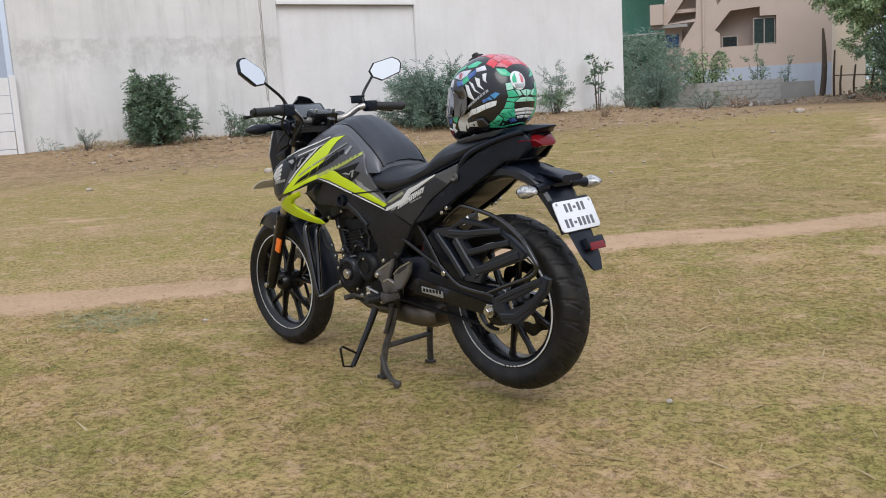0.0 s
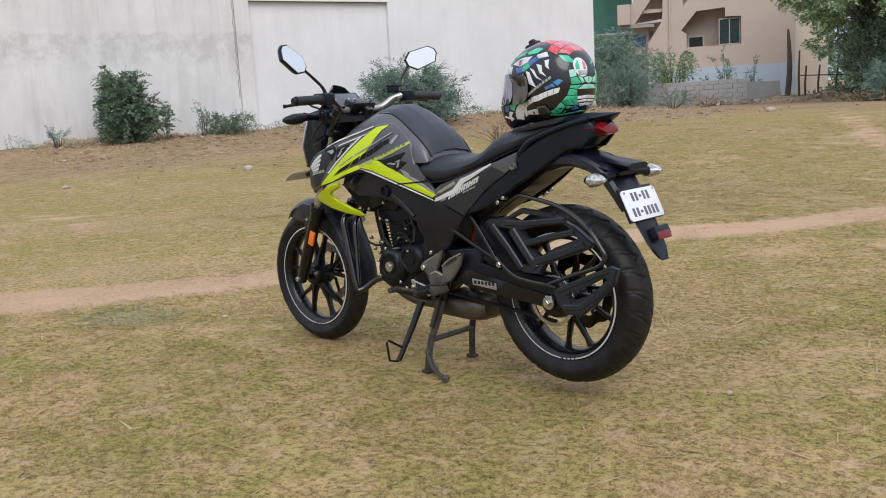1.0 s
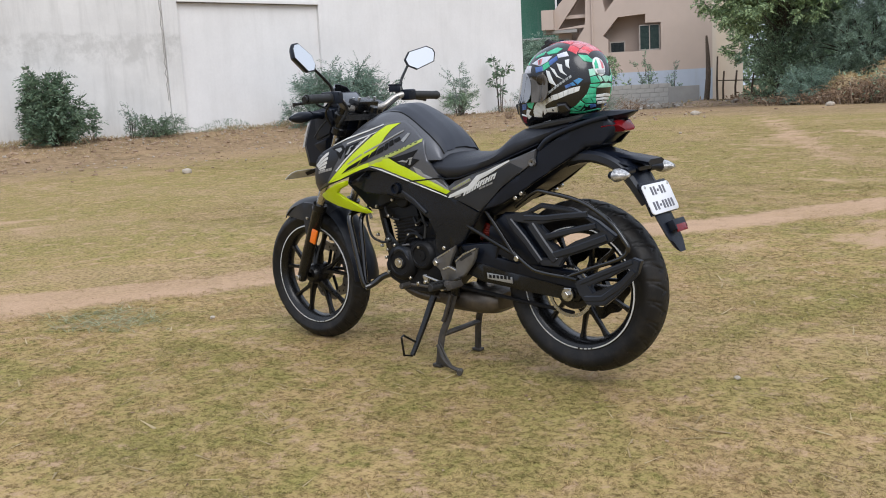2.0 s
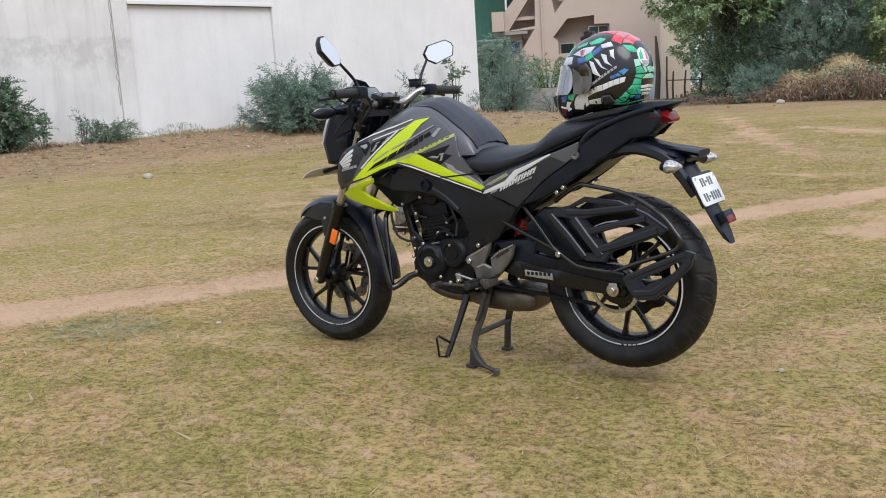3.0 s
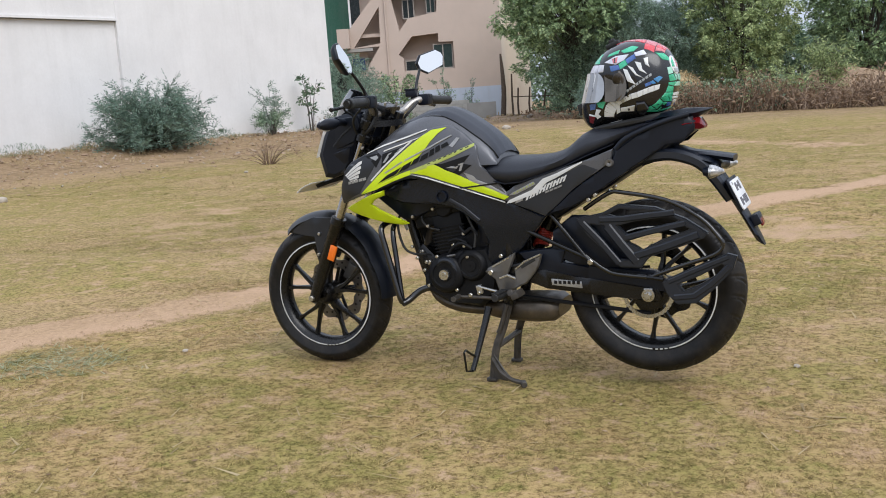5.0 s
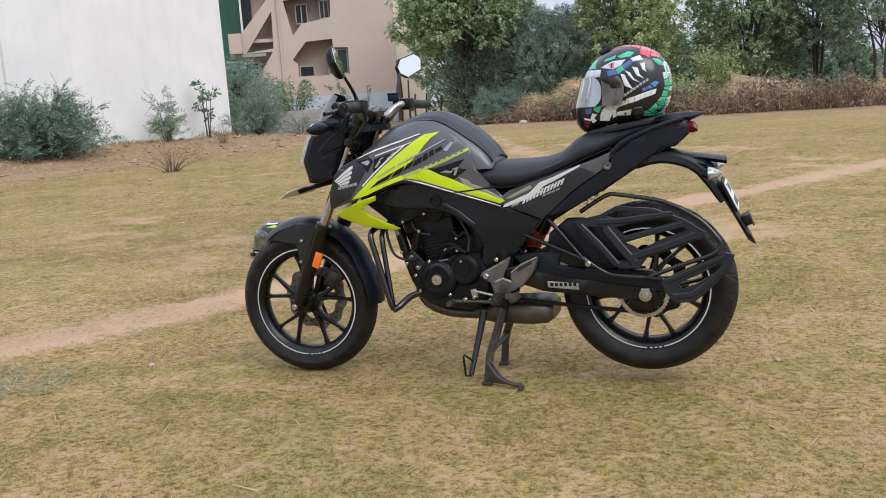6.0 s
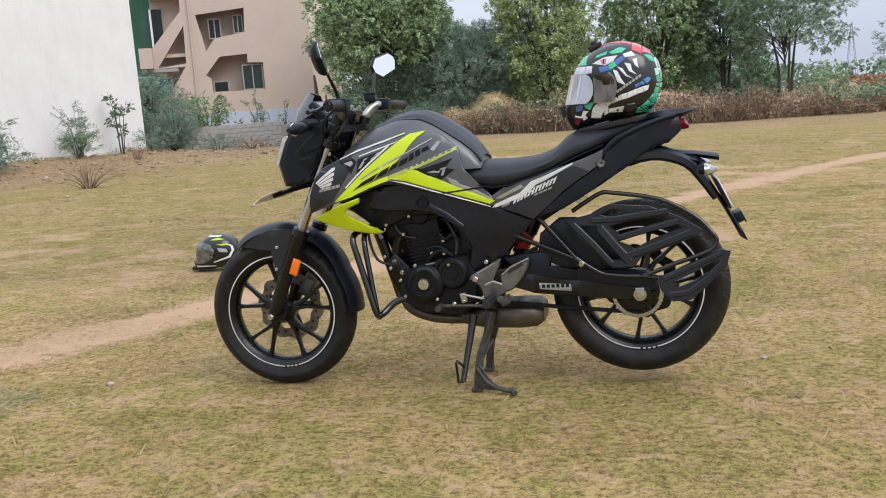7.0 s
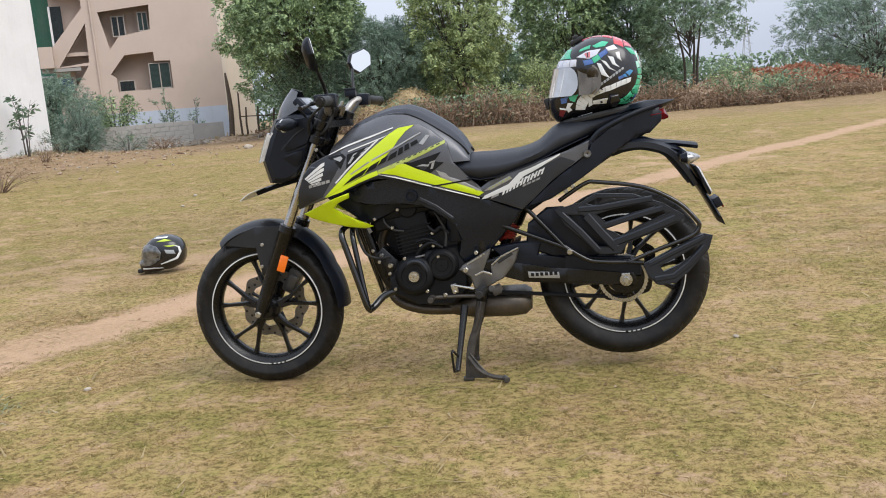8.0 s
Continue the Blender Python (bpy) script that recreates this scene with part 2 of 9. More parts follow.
def block(bm, c, size, rot=None, bevel=0.0, taper=None):
    """A bevelled box; taper scales its top face."""
    m = Matrix.Translation(c) @ (rot if rot is not None else Matrix.Identity(4))
    t = bmesh.new()
    bmesh.ops.create_cube(t, size=1)
    for v in t.verts:
        k = taper if (taper and v.co.z > 0) else 1
        v.co = Vector((v.co.x * size[0] * k, v.co.y * size[1] * k, v.co.z * size[2]))
    if bevel:
        bmesh.ops.bevel(t, geom=t.edges[:], offset=bevel, segments=2, affect="EDGES", profile=0.6)
    for v in t.verts:
        v.co = m @ v.co
    merge(bm, t)


def panel(bm, outline, fmap, off=0.0, thick=0.006, res=0.035, inset=0.004, drop=0.003, side=1):
    """A curved plate: an outline in (x, z), gridded, laid on the surface fmap(x, z, off) and given thickness."""
    t = bmesh.new()
    f = t.faces.new([t.verts.new((x, 0, z)) for x, z in outline])
    if f.normal.y == 0:
        f.normal_update()
    if inset:
        bmesh.ops.inset_region(t, faces=[f], thickness=inset, use_even_offset=True, use_boundary=True)
    bmesh.ops.triangulate(t, faces=t.faces)
    xs, zs = [p[0] for p in outline], [p[1] for p in outline]
    for axis, lo, hi in ((0, min(xs), max(xs)), (2, min(zs), max(zs))):
        k = max(1, int((hi - lo) / res))
        for i in range(1, k):
            co, no = Vector((0, 0, 0)), Vector((0, 0, 0))
            co[axis], no[axis] = lo + (hi - lo) * i / k, 1
            bmesh.ops.bisect_plane(t, geom=t.verts[:] + t.edges[:] + t.faces[:], plane_co=co, plane_no=no, dist=1e-5)
    edge = {v for e in t.edges if e.is_boundary for v in e.verts}
    front, back = {}, {}
    for v in t.verts:
        x, z = v.co.x, v.co.z
        p = fmap(x, z, off - (drop if v in edge else 0))
        q = fmap(x, z, off - thick)
        front[v] = bm.verts.new((p[0], p[1] * side, p[2]))
        back[v] = bm.verts.new((q[0], q[1] * side, q[2]))
    for f in t.faces:
        bm.faces.new([front[v] for v in f.verts])
        bm.faces.new([back[v] for v in reversed(f.verts)])
    for e in t.edges:
        if e.is_boundary:
            a, b = e.verts
            bm.faces.new((front[a], front[b], back[b], back[a]))
    t.free()


def beam(bm, pts, w, thick, fmap, off=0.0, side=1):
    """A flat bar of width w and given thickness that follows (x, z) points on the surface fmap."""
    ps = [Vector((x, z)) for x, z in pts]
    left, right = [], []
    for i, p in enumerate(ps):
        a, b = ps[max(0, i - 1)], ps[min(len(ps) - 1, i + 1)]
        d = (b - a).normalized()
        n = Vector((-d.y, d.x)) * w / 2
        left.append(p + n)
        right.append(p - n)
    bev = min(w * 0.18, thick * 0.4)
    rings = []
    for l, r, p in zip(left, right, ps):
        u = (l - r).normalized() * bev
        prof = [(l - u, off), (r + u, off), (r, off - bev), (r, off - thick), (l, off - thick), (l, off - bev)]
        ring = []
        for q, o in prof:
            c = fmap(q.x, q.y, o)
            ring.append((c[0], c[1] * side, c[2]))
        rings.append(ring)
    ring_skin(bm, rings)


def flat_y(y0):
    return lambda x, z, off: (x, y0 + off, z)


def bolt(bm, c, r=0.008, h=0.006, axis=(0, 1, 0)):
    a = Vector(axis)
    rod(bm, Vector(c) - a * 0.004, Vector(c) + a * h, r, seg=6, chamfer=0.2)


def polygon_slab(bm, outer, holes, to_world, depth):
    """A slab with openings: outlines in (u, z), mapped by to_world(u, v, z), from v = 0 back to v = -depth."""
    t = bmesh.new()
    loops = []
    for loop in [outer] + holes:
        vs = [t.verts.new((u, 0, z)) for u, z in loop]
        loops.append([t.edges.new((a, b)) for a, b in zip(vs, vs[1:] + vs[:1])])
    bmesh.ops.triangle_fill(t, use_beauty=True, use_dissolve=False, edges=t.edges[:])
    front = {v: bm.verts.new(to_world(v.co.x, 0, v.co.z)) for v in t.verts}
    back = {v: bm.verts.new(to_world(v.co.x, -depth, v.co.z)) for v in t.verts}
    for f in t.faces:
        bm.faces.new([front[v] for v in f.verts])
        bm.faces.new([back[v] for v in reversed(f.verts)])
    for e in t.edges:
        if e.is_boundary:
            a, b = e.verts
            bm.faces.new((front[a], front[b], back[b], back[a]))
    t.free()


# ---- materials of the place ----
def turf_colour(nt, vec, fine, lift=1.0):
    """Straw and green patches, shared by the soil sheet and the blades that stand on it."""
    def k(r, g, b):
        return (r * lift * 1.01, g * lift * 0.975, b * lift * 0.98)
    broad = noise_node(nt, 1.35, 8, vec, 0.74)
    clump = noise_node(nt, 6.5, 7, vec, 0.76)
    straw = mix(nt, fine, k(0.150, 0.097, 0.040), k(0.455, 0.326, 0.152))
    green = mix(nt, fine, k(0.082, 0.074, 0.020), k(0.300, 0.264, 0.084))
    col = mix(nt, ramp(nt, broad, [(0.37, 0.05), (0.57, 0.90)]), green, straw)
    # a greener stretch of the field, from the footpath towards the wall
    cut = nt.nodes.new("ShaderNodeVectorMath")
    cut.operation = "DOT_PRODUCT"
    nt.links.new(vec, cut.inputs[0])
    cut.inputs[1].default_value = (0.83, -0.56, 0.0)
    stretch = nt.nodes.new("ShaderNodeMapRange")
    nt.links.new(cut.outputs["Value"], stretch.inputs["Value"])
    for key, v in (("From Min", 2.8), ("From Max", 5.0), ("To Min", 0.0), ("To Max", 0.62)):
        stretch.inputs[key].default_value = v
    olive = mix(nt, fine, k(0.092, 0.073, 0.022), k(0.290, 0.236, 0.084))
    col = mix(nt, stretch.outputs[0], col, olive)
    return mix(nt, ramp(nt, clump, [(0.37, 1.0), (0.49, 0.0)]), col, green), clump


def ground_material():
    m, nt, b = nodes_of("dry_grass_ground")
    tc = nt.nodes.new("ShaderNodeTexCoord")
    vec = tc.outputs["Object"]
    at = nt.nodes.new("ShaderNodeAttribute")
    at.attribute_name = "bare"
    at2 = nt.nodes.new("ShaderNodeAttribute")
    at2.attribute_name = "brown"
    mid = noise_node(nt, 3.2, 6, vec, 0.65)
    fine = noise_node(nt, 34, 7, vec, 0.85)
    grain = noise_node(nt, 140, 3, vec, 0.7)
    grass, clump = turf_colour(nt, vec, ramp(nt, fine, [(0.40, 0.0), (0.53, 1.0)]))
    soil = mix(nt, ramp(nt, grain, [(0.30, 0.0), (0.70, 1.0)]), (0.360, 0.232, 0.138), (0.575, 0.395, 0.262))
    grass = mix(nt, ramp(nt, clump, [(0.53, 0.0), (0.62, 0.75)]), grass, soil)
    patch = nt.nodes.new("ShaderNodeMath")
    patch.operation = "MULTIPLY_ADD"
    nt.links.new(mid, patch.inputs[0])
    patch.inputs[1].default_value = 0.9
    nt.links.new(at.outputs["Fac"], patch.inputs[2])
    soilmask = ramp(nt, patch.outputs[0], [(0.58, 0.0), (0.80, 1.0)])
    col = mix(nt, soilmask, grass, soil)
    brown = mix(nt, ramp(nt, clump, [(0.34, 0.0), (0.64, 1.0)]), (0.165, 0.104, 0.057), (0.360, 0.250, 0.152))
    brown = mix(nt, ramp(nt, noise_node(nt, 17, 6, vec, 0.8), [(0.58, 0.0), (0.68, 0.75)]), brown, (0.520, 0.420, 0.300))
    brown = mix(nt, ramp(nt, noise_node(nt, 2.1, 6, vec, 0.7), [(0.34, 0.7), (0.46, 0.0)]), brown, (0.130, 0.092, 0.048))
    bp = nt.nodes.new("ShaderNodeMath")
    bp.operation = "MULTIPLY_ADD"
    nt.links.new(mid, bp.inputs[0])
    bp.inputs[1].default_value = 0.8
    nt.links.new(at2.outputs["Fac"], bp.inputs[2])
    col = mix(nt, ramp(nt, bp.outputs[0], [(0.52, 0.0), (0.90, 0.92)]), col, brown)
    # worn brown stretches where the turf has died back
    worn = ramp(nt, noise_node(nt, 0.42, 7, vec, 0.68), [(0.50, 0.0), (0.60, 0.52)])
    col = mix(nt, worn, col, mix(nt, ramp(nt, fine, [(0.40, 0.0), (0.56, 1.0)]), (0.185, 0.118, 0.060), (0.470, 0.325, 0.185)))
    # scattered dark crumbs of litter
    col = mix(nt, ramp(nt, noise_node(nt, 24, 6, vec, 0.8), [(0.30, 0.55), (0.40, 0.0)]), col, (0.090, 0.066, 0.036))
    nt.links.new(col, b.inputs["Base Color"])
    b.inputs["Roughness"].default_value = 0.95
    b.inputs["Specular IOR Level"].default_value = 0.15
    h = nt.nodes.new("ShaderNodeMath")
    h.operation = "ADD"
    nt.links.new(fine, h.inputs[0])
    nt.links.new(grain, h.inputs[1])
    bump(nt, b, h.outputs[0], 0.45, 0.008)
    return m


def wall_material(name, clean, dirty, stain, band=None):
    """Lime-washed plaster with rain streaks; band gives the heights of an old blotchy repair."""
    m, nt, b = nodes_of(name)
    tc = nt.nodes.new("ShaderNodeTexCoord")
    mp = nt.nodes.new("ShaderNodeMapping")
    mp.inputs["Scale"].default_value = (2.2, 2.2, 0.22)
    nt.links.new(tc.outputs["Object"], mp.inputs["Vector"])
    streak = noise_node(nt, 1.6, 6, mp.outputs[0], 0.65)
    blot = noise_node(nt, 0.8, 6, tc.outputs["Object"], 0.6)
    fine = noise_node(nt, 14, 5, tc.outputs["Object"], 0.6)
    col = mix(nt, ramp(nt, blot, [(0.35, 0.0), (0.75, 1.0)]), clean, dirty)
    k = nt.nodes.new("ShaderNodeMath")
    k.operation = "MULTIPLY"
    nt.links.new(ramp(nt, streak, [(0.48, 0.0), (0.78, 1.0)]), k.inputs[0])
    k.inputs[1].default_value = stain
    col = mix(nt, k.outputs[0], col, (0.36, 0.35, 0.33))
    if band:
        cut = nt.nodes.new("ShaderNodeSeparateXYZ")
        nt.links.new(tc.outputs["Object"], cut.inputs[0])
        wav = nt.nodes.new("ShaderNodeMath")
        wav.operation = "MULTIPLY_ADD"
        nt.links.new(noise_node(nt, 1.3, 5, tc.outputs["Object"], 0.7), wav.inputs[0])
        wav.inputs[1].default_value = 0.55
        nt.links.new(cut.outputs[2], wav.inputs[2])
        lo, hi = band[0] + 0.27, band[1] + 0.27
        zone = nt.nodes.new("ShaderNodeMapRange")
        nt.links.new(wav.outputs[0], zone.inputs["Value"])
        for key, v in (("From Min", lo - 1.0), ("From Max", hi + 1.0), ("To Min", 0.0), ("To Max", 1.0)):
            zone.inputs[key].default_value = v
        w = hi - lo + 2.0
        rim = ramp(nt, zone.outputs[0], [(0.80 / w, 0.0), (1.15 / w, 1.0), ((w - 1.04) / w, 1.0), ((w - 0.98) / w, 0.0)])
        blotch = ramp(nt, noise_node(nt, 2.6, 7, tc.outputs["Object"], 0.75), [(0.40, 0.0), (0.60, 0.62)])
        k2 = nt.nodes.new("ShaderNodeMath")
        k2.operation = "MULTIPLY"
        nt.links.new(rim, k2.inputs[0])
        nt.links.new(blotch, k2.inputs[1])
        col = mix(nt, k2.outputs[0], col, (0.47, 0.46, 0.44))
    nt.links.new(mix(nt, ramp(nt, fine, [(0.3, 0.0), (0.8, 0.12)]), col, (0.50, 0.48, 0.45)), b.inputs["Base Color"])
    b.inputs["Roughness"].default_value = 0.9
    b.inputs["Specular IOR Level"].default_value = 0.2
    bump(nt, b, fine, 0.35, 0.01)
    return m


GROUND = ground_material()
WALL_WHITE = wall_material("white_plaster", (0.795, 0.783, 0.776), (0.715, 0.703, 0.695), 0.12)
WALL_GREY = wall_material("stained_plaster", (0.745, 0.730, 0.710), (0.62, 0.608, 0.592), 0.42, (2.45, 3.15))
CEMENT = wall_material("grey_cement", (0.40, 0.385, 0.36), (0.29, 0.28, 0.265), 0.6)
PALE_BLUE = wall_material("pale_blue_wash", (0.50, 0.56, 0.66), (0.43, 0.49, 0.58), 0.25)
BEIGE = wall_material("beige_paint", (0.56, 0.45, 0.38), (0.51, 0.41, 0.345), 0.08)
CREAM = wall_material("cream_paint", (0.72, 0.63, 0.52), (0.66, 0.57, 0.47), 0.08)
GREEN_PAINT = wall_material("green_paint", (0.060, 0.190, 0.130), (0.048, 0.155, 0.108), 0.15)
DARK_GLASS = surface("dark_glass", (0.012, 0.017, 0.018), (0.022, 0.028, 0.028), 0.25, fine=20, relief=0.0, spec=0.25)
WINDOW_GREEN = surface("green_glass", (0.018, 0.036, 0.032), (0.030, 0.050, 0.044), 0.2, fine=20, relief=0.0, spec=0.3)
BLUE_SHEET = surface("blue_sheet", (0.03, 0.06, 0.16), (0.04, 0.08, 0.20), 0.6, relief=0.1)
WINDOW_FRAME = surface("window_frame", (0.34, 0.30, 0.27), (0.40, 0.36, 0.32), 0.6, relief=0.05)
ROOF_SHEET = surface("pale_roof_sheet", (0.50, 0.50, 0.50), (0.60, 0.60, 0.60), 0.6, relief=0.1)
DRY_WOOD = surface("weathered_wood", (0.070, 0.050, 0.036), (0.125, 0.092, 0.066), 0.85, scale=12, fine=60, relief=0.6, dist=0.01)
STONE = surface("pale_stone", (0.34, 0.29, 0.23), (0.48, 0.42, 0.35), 0.9, scale=8, fine=60, relief=0.6, dist=0.005)


# ---- ground: one sheet, rising gently towards the wall ----
WALL0, WALL_DIR, WALL_OUT = Vector((16.08, -24.0, 0)), Vector((0.2425, 0.9701, 0)), Vector((-0.9701, 0.2425, 0))


def smoothstep(a, b, x):
    t = min(1.0, max(0.0, (x - a) / (b - a)))
    return t * t * (3 - 2 * t)


def ground_z(x, y):
    s = x * 0.6 - y * 0.8
    z = 0.27 * smoothstep(5, 24, s)
    d = (x - WALL0.x) * WALL_OUT.x + (y - WALL0.y) * WALL_OUT.y
    a = (x - WALL0.x) * WALL_DIR.x + (y - WALL0.y) * WALL_DIR.y
    z += 0.27 * smoothstep(5.0, 0.6, d) * smoothstep(-4, 2, a)
    z -= 0.08 * smoothstep(-26, -32, y) * smoothstep(6, 12, x)
    r = math.hypot(x - 0.5, y)
    k = smoothstep(0.9, 3.0, r)
    z += k * (0.018 * noise.noise((x * 0.5, y * 0.5, 0)) + 0.012 * noise.noise((x * 1.7, y * 1.7, 3))) + 0.004 * noise.noise((x * 5, y * 5, 7))
    return z


TRACK = [(7.5, 5.5), (3.65, 0.53), (2.83, -0.72), (1.70, -2.9), (0.5, -4.75), (-2.08, -8.9), (-5.75, -14.1), (-10.5, -20.5)]


def track_distance(x, y):
    best = 1e9
    for (ax, ay), (bx, by) in zip(TRACK, TRACK[1:]):
        dx, dy = bx - ax, by - ay
        t = min(1, max(0, ((x - ax) * dx + (y - ay) * dy) / (dx * dx + dy * dy)))
        best = min(best, math.hypot(x - ax - t * dx, y - ay - t * dy))
    return best


def steps(lo, hi, fine_lo, fine_hi, fine, grow):
    v = [fine_lo + fine * k for k in range(int((fine_hi - fine_lo) / fine) + 1)]
    for sign, end in ((1, hi), (-1, lo)):
        x, s = (v[-1], fine) if sign > 0 else (v[0], fine)
        while (x - end) * sign < 0:
            s = s * grow
            x += sign * s
            v.append(x)
            v.sort()
    return sorted(set(v))


gx = steps(-900, 900, -5.0, 5.0, 0.10, 1.12)
gy = steps(-1200, 500, -9.5, 3.4, 0.10, 1.12)
verts, bare, brown = [], [], []
for y in gy:
    for x in gx:
        verts.append((x, y, ground_z(x, y)))
        td = track_distance(x, y)
        w = (0.215 + 0.10 * noise.noise((x * 0.8, y * 0.8, 11))) * (1 - 0.25 * smoothstep(-5, -10, y))
        b0 = 0.50 * smoothstep(w + 0.22, w - 0.10, td)
        b1 = 0.25 * smoothstep(-0.05, 0.5, noise.noise((x * 0.42, y * 0.42, 21))) * smoothstep(-0.2, 0.3, noise.noise((x * 1.6, y * 1.6, 5)))
        # a second bare strip leads off towards the far corner
        e = abs((x - 5.0) + 0.44 * (y + 16.8)) / 1.09 + 0.25 * noise.noise((x * 0.9, y * 0.9, 15))
        b2 = 0.33 * smoothstep(0.42, 0.05, e) * smoothstep(-7.5, -10.5, y) * smoothstep(-34, -28, y)
        # and a worn patch crosses it
        e = abs((x - 1.5) * 0.60 + (y + 13.2) * 0.80) + 0.5 * noise.noise((x * 0.7, y * 0.7, 25))
        b3 = 0.33 * smoothstep(0.75, 0.10, e) * smoothstep(3.4, 2.0, math.hypot(x - 1.5, y + 13.2))
        bare.append(max(b0, b1, b2, b3))
        d = (x - WALL0.x) * WALL_OUT.x + (y - WALL0.y) * WALL_OUT.y
        brown.append(max(0.58 * smoothstep(11.0, 3.5, d), 0.42 * smoothstep(-17, -23, y), 0.25 * smoothstep(0.1, 0.6, noise.noise((x * 0.16, y * 0.16, 31)))))
nx = len(gx)
me = bpy.data.meshes.new("ground")
me.from_pydata(verts, [], [(j * nx + i, j * nx + i + 1, (j + 1) * nx + i + 1, (j + 1) * nx + i) for j in range(len(gy) - 1) for i in range(nx - 1)])
for nm, vals in (("bare", bare), ("brown", brown)):
    me.attributes.new(nm, "FLOAT", "POINT").data.foreach_set("value", vals)
me.polygons.foreach_set("use_smooth", [True] * len(me.polygons))
me.materials.append(GROUND)
ground = tagged(new("ground", me), "dry trampled grass with bare sandy soil and a footpath", "ground", kind="structure")


# ---- long white wall ----
def on_wall(a, out, z):
    p = WALL0 + WALL_DIR * a + WALL_OUT * out
    return Vector((p.x, p.y, z))


def wall_box(bm, a0, a1, o0, o1, z0, z1, bevel=0.01):
    c = on_wall((a0 + a1) / 2, (o0 + o1) / 2, (z0 + z1) / 2)
    rot = Matrix((WALL_DIR.to_3d(), WALL_OUT.to_3d(), Vector((0, 0, 1)))).transposed().to_4x4()
    block(bm, c, (abs(a1 - a0), abs(o1 - o0), z1 - z0), rot, bevel)


for nm, m, box in (("wall_north", WALL_WHITE, (0.0, 7.955, -0.40, 0.0, -0.6, 7.2)), ("wall_panel", WALL_WHITE, (7.955, 12.21, -0.40, -0.11, -0.6, 3.94)), ("wall_lintel", WALL_WHITE, (7.955, 12.21, -0.40, 0.0, 3.945, 7.2)), ("wall_pilaster", WALL_GREY, (12.215, 12.62, -0.40, 0.03, -0.6, 7.2)), ("wall_west", WALL_GREY, (12.625, 18.85, -0.40, -0.03, -0.6, 7.2))):
    bm = bmesh.new()
    wall_box(bm, *box)
    tagged(part(nm, bm, m, smooth=False), "tall lime-washed plaster wall, weathered and streaked", "wall", kind="structure")
bm = bmesh.new()
wall_box(bm, 7.955, 12.21, -0.105, 0.035, 3.945, 4.02, 0.006)
tagged(part("trim", bm, WALL_WHITE, smooth=False), "plain plaster ledge over the recessed wall panel", "trim", kind="structure")
# crack beside the pilaster
bm = bmesh.new()
tube(bm, [on_wall(12.66 + 0.05 * noise.noise((k * 0.9, 1, 2)), -0.028, 1.4 + 0.14 * k) for k in range(34)], 0.012, 5)
tagged(part("wall_crack", bm, CEMENT), "thin dark crack running up the plaster", "crack", kind="structure")
# far side of the yard, behind the wall's west end
bm = bmesh.new()
wall_box(bm, 18.9, 40.0, -1.6, -1.2, -0.6, 6.0)
tagged(part("wall_blue", bm, PALE_BLUE, smooth=False), "pale blue washed wall beyond the white one", "wall", kind="structure")

# precast fence panels at the west end of the wall
post = thing("concrete_fence", on_wall(19.3, 0.2, 0.4), "whitewashed precast concrete fence beside the wall end", "fence")
for a in (18.93, 20.9):
    bm = bmesh.new()
    wall_box(bm, a - 0.07, a + 0.07, 0.05, 0.19, -0.2, 2.28, 0.01)
    part("post", bm, WALL_WHITE, post, smooth=False)
for q in range(5):
    bm = bmesh.new()
    wall_box(bm, 19.02, 20.82, 0.09, 0.15, 0.15 + 0.42 * q, 0.555 + 0.42 * q, 0.008)
    part("panel", bm, WALL_WHITE, post, smooth=False)

# ---- apartment building ----
B0, BU, BV = Vector((17.5, -44.1, 0)), Vector((0.908, 0.419, 0)), Vector((-0.419, 0.908, 0))


def on_house(u, v, z):
    p = B0 + BU * u + BV * v
    return Vector((p.x, p.y, z))


def house_box(bm, u0, u1, v0, v1, z0, z1, bevel=0.0):
    rot = Matrix((BU, BV, Vector((0, 0, 1)))).transposed().to_4x4()
    block(bm, on_house((u0 + u1) / 2, (v0 + v1) / 2, (z0 + z1) / 2), (abs(u1 - u0), abs(v1 - v0), z1 - z0), rot, bevel)


house = thing("apartment_building", on_house(4, -3, 0), "beige apartment building with recessed balconies and an outer stair", "building")
low_open = [(5.36, 3.08), (5.36, 3.78), (5.62, 3.99), (4.84, 4.91), (3.41, 4.99), (3.41, 4.53), (2.62, 4.50), (2.62, 3.08)]
high_open = [(5.49, 5.235), (5.86, 7.12), (3.34, 7.38), (3.42, 6.14), (5.0, 5.86)]
stair_open = [(6.52, 6.60), (6.58, 4.66), (8.02, 4.50)]
top_open = [(5.49, 8.3), (5.86, 10.2), (3.34, 10.4), (3.42, 9.2), (5.0, 8.95)]
bm = bmesh.new()
polygon_slab(bm, [(0.0, 0.3), (7.35, 0.3), (7.35, 3.42), (6.62, 4.50), (8.10, 4.46), (8.2, 4.46), (8.2, 5.52), (7.0, 6.9), (6.6, 7.35), (6.6, 11.6), (0.0, 11.6)], [low_open, high_open, stair_open, top_open], on_house, 0.22)
part("wall", bm, BEIGE, house, "beige painted front wall", smooth=False)
bm = bmesh.new()
house_box(bm, 0.0, 8.2, -1.35, -1.15, 0.3, 11.6)
part("back_wall", bm, BEIGE, house, smooth=False)
bm = bmesh.new()
house_box(bm, -0.2, 0.0, -9.0, 0.0, 0.3, 11.6)
house_box(bm, -1.65, -0.2, -9.0, -1.6, 0.3, 9.5)
part("side_wall", bm, CREAM, house, "cream painted side wall", smooth=False)
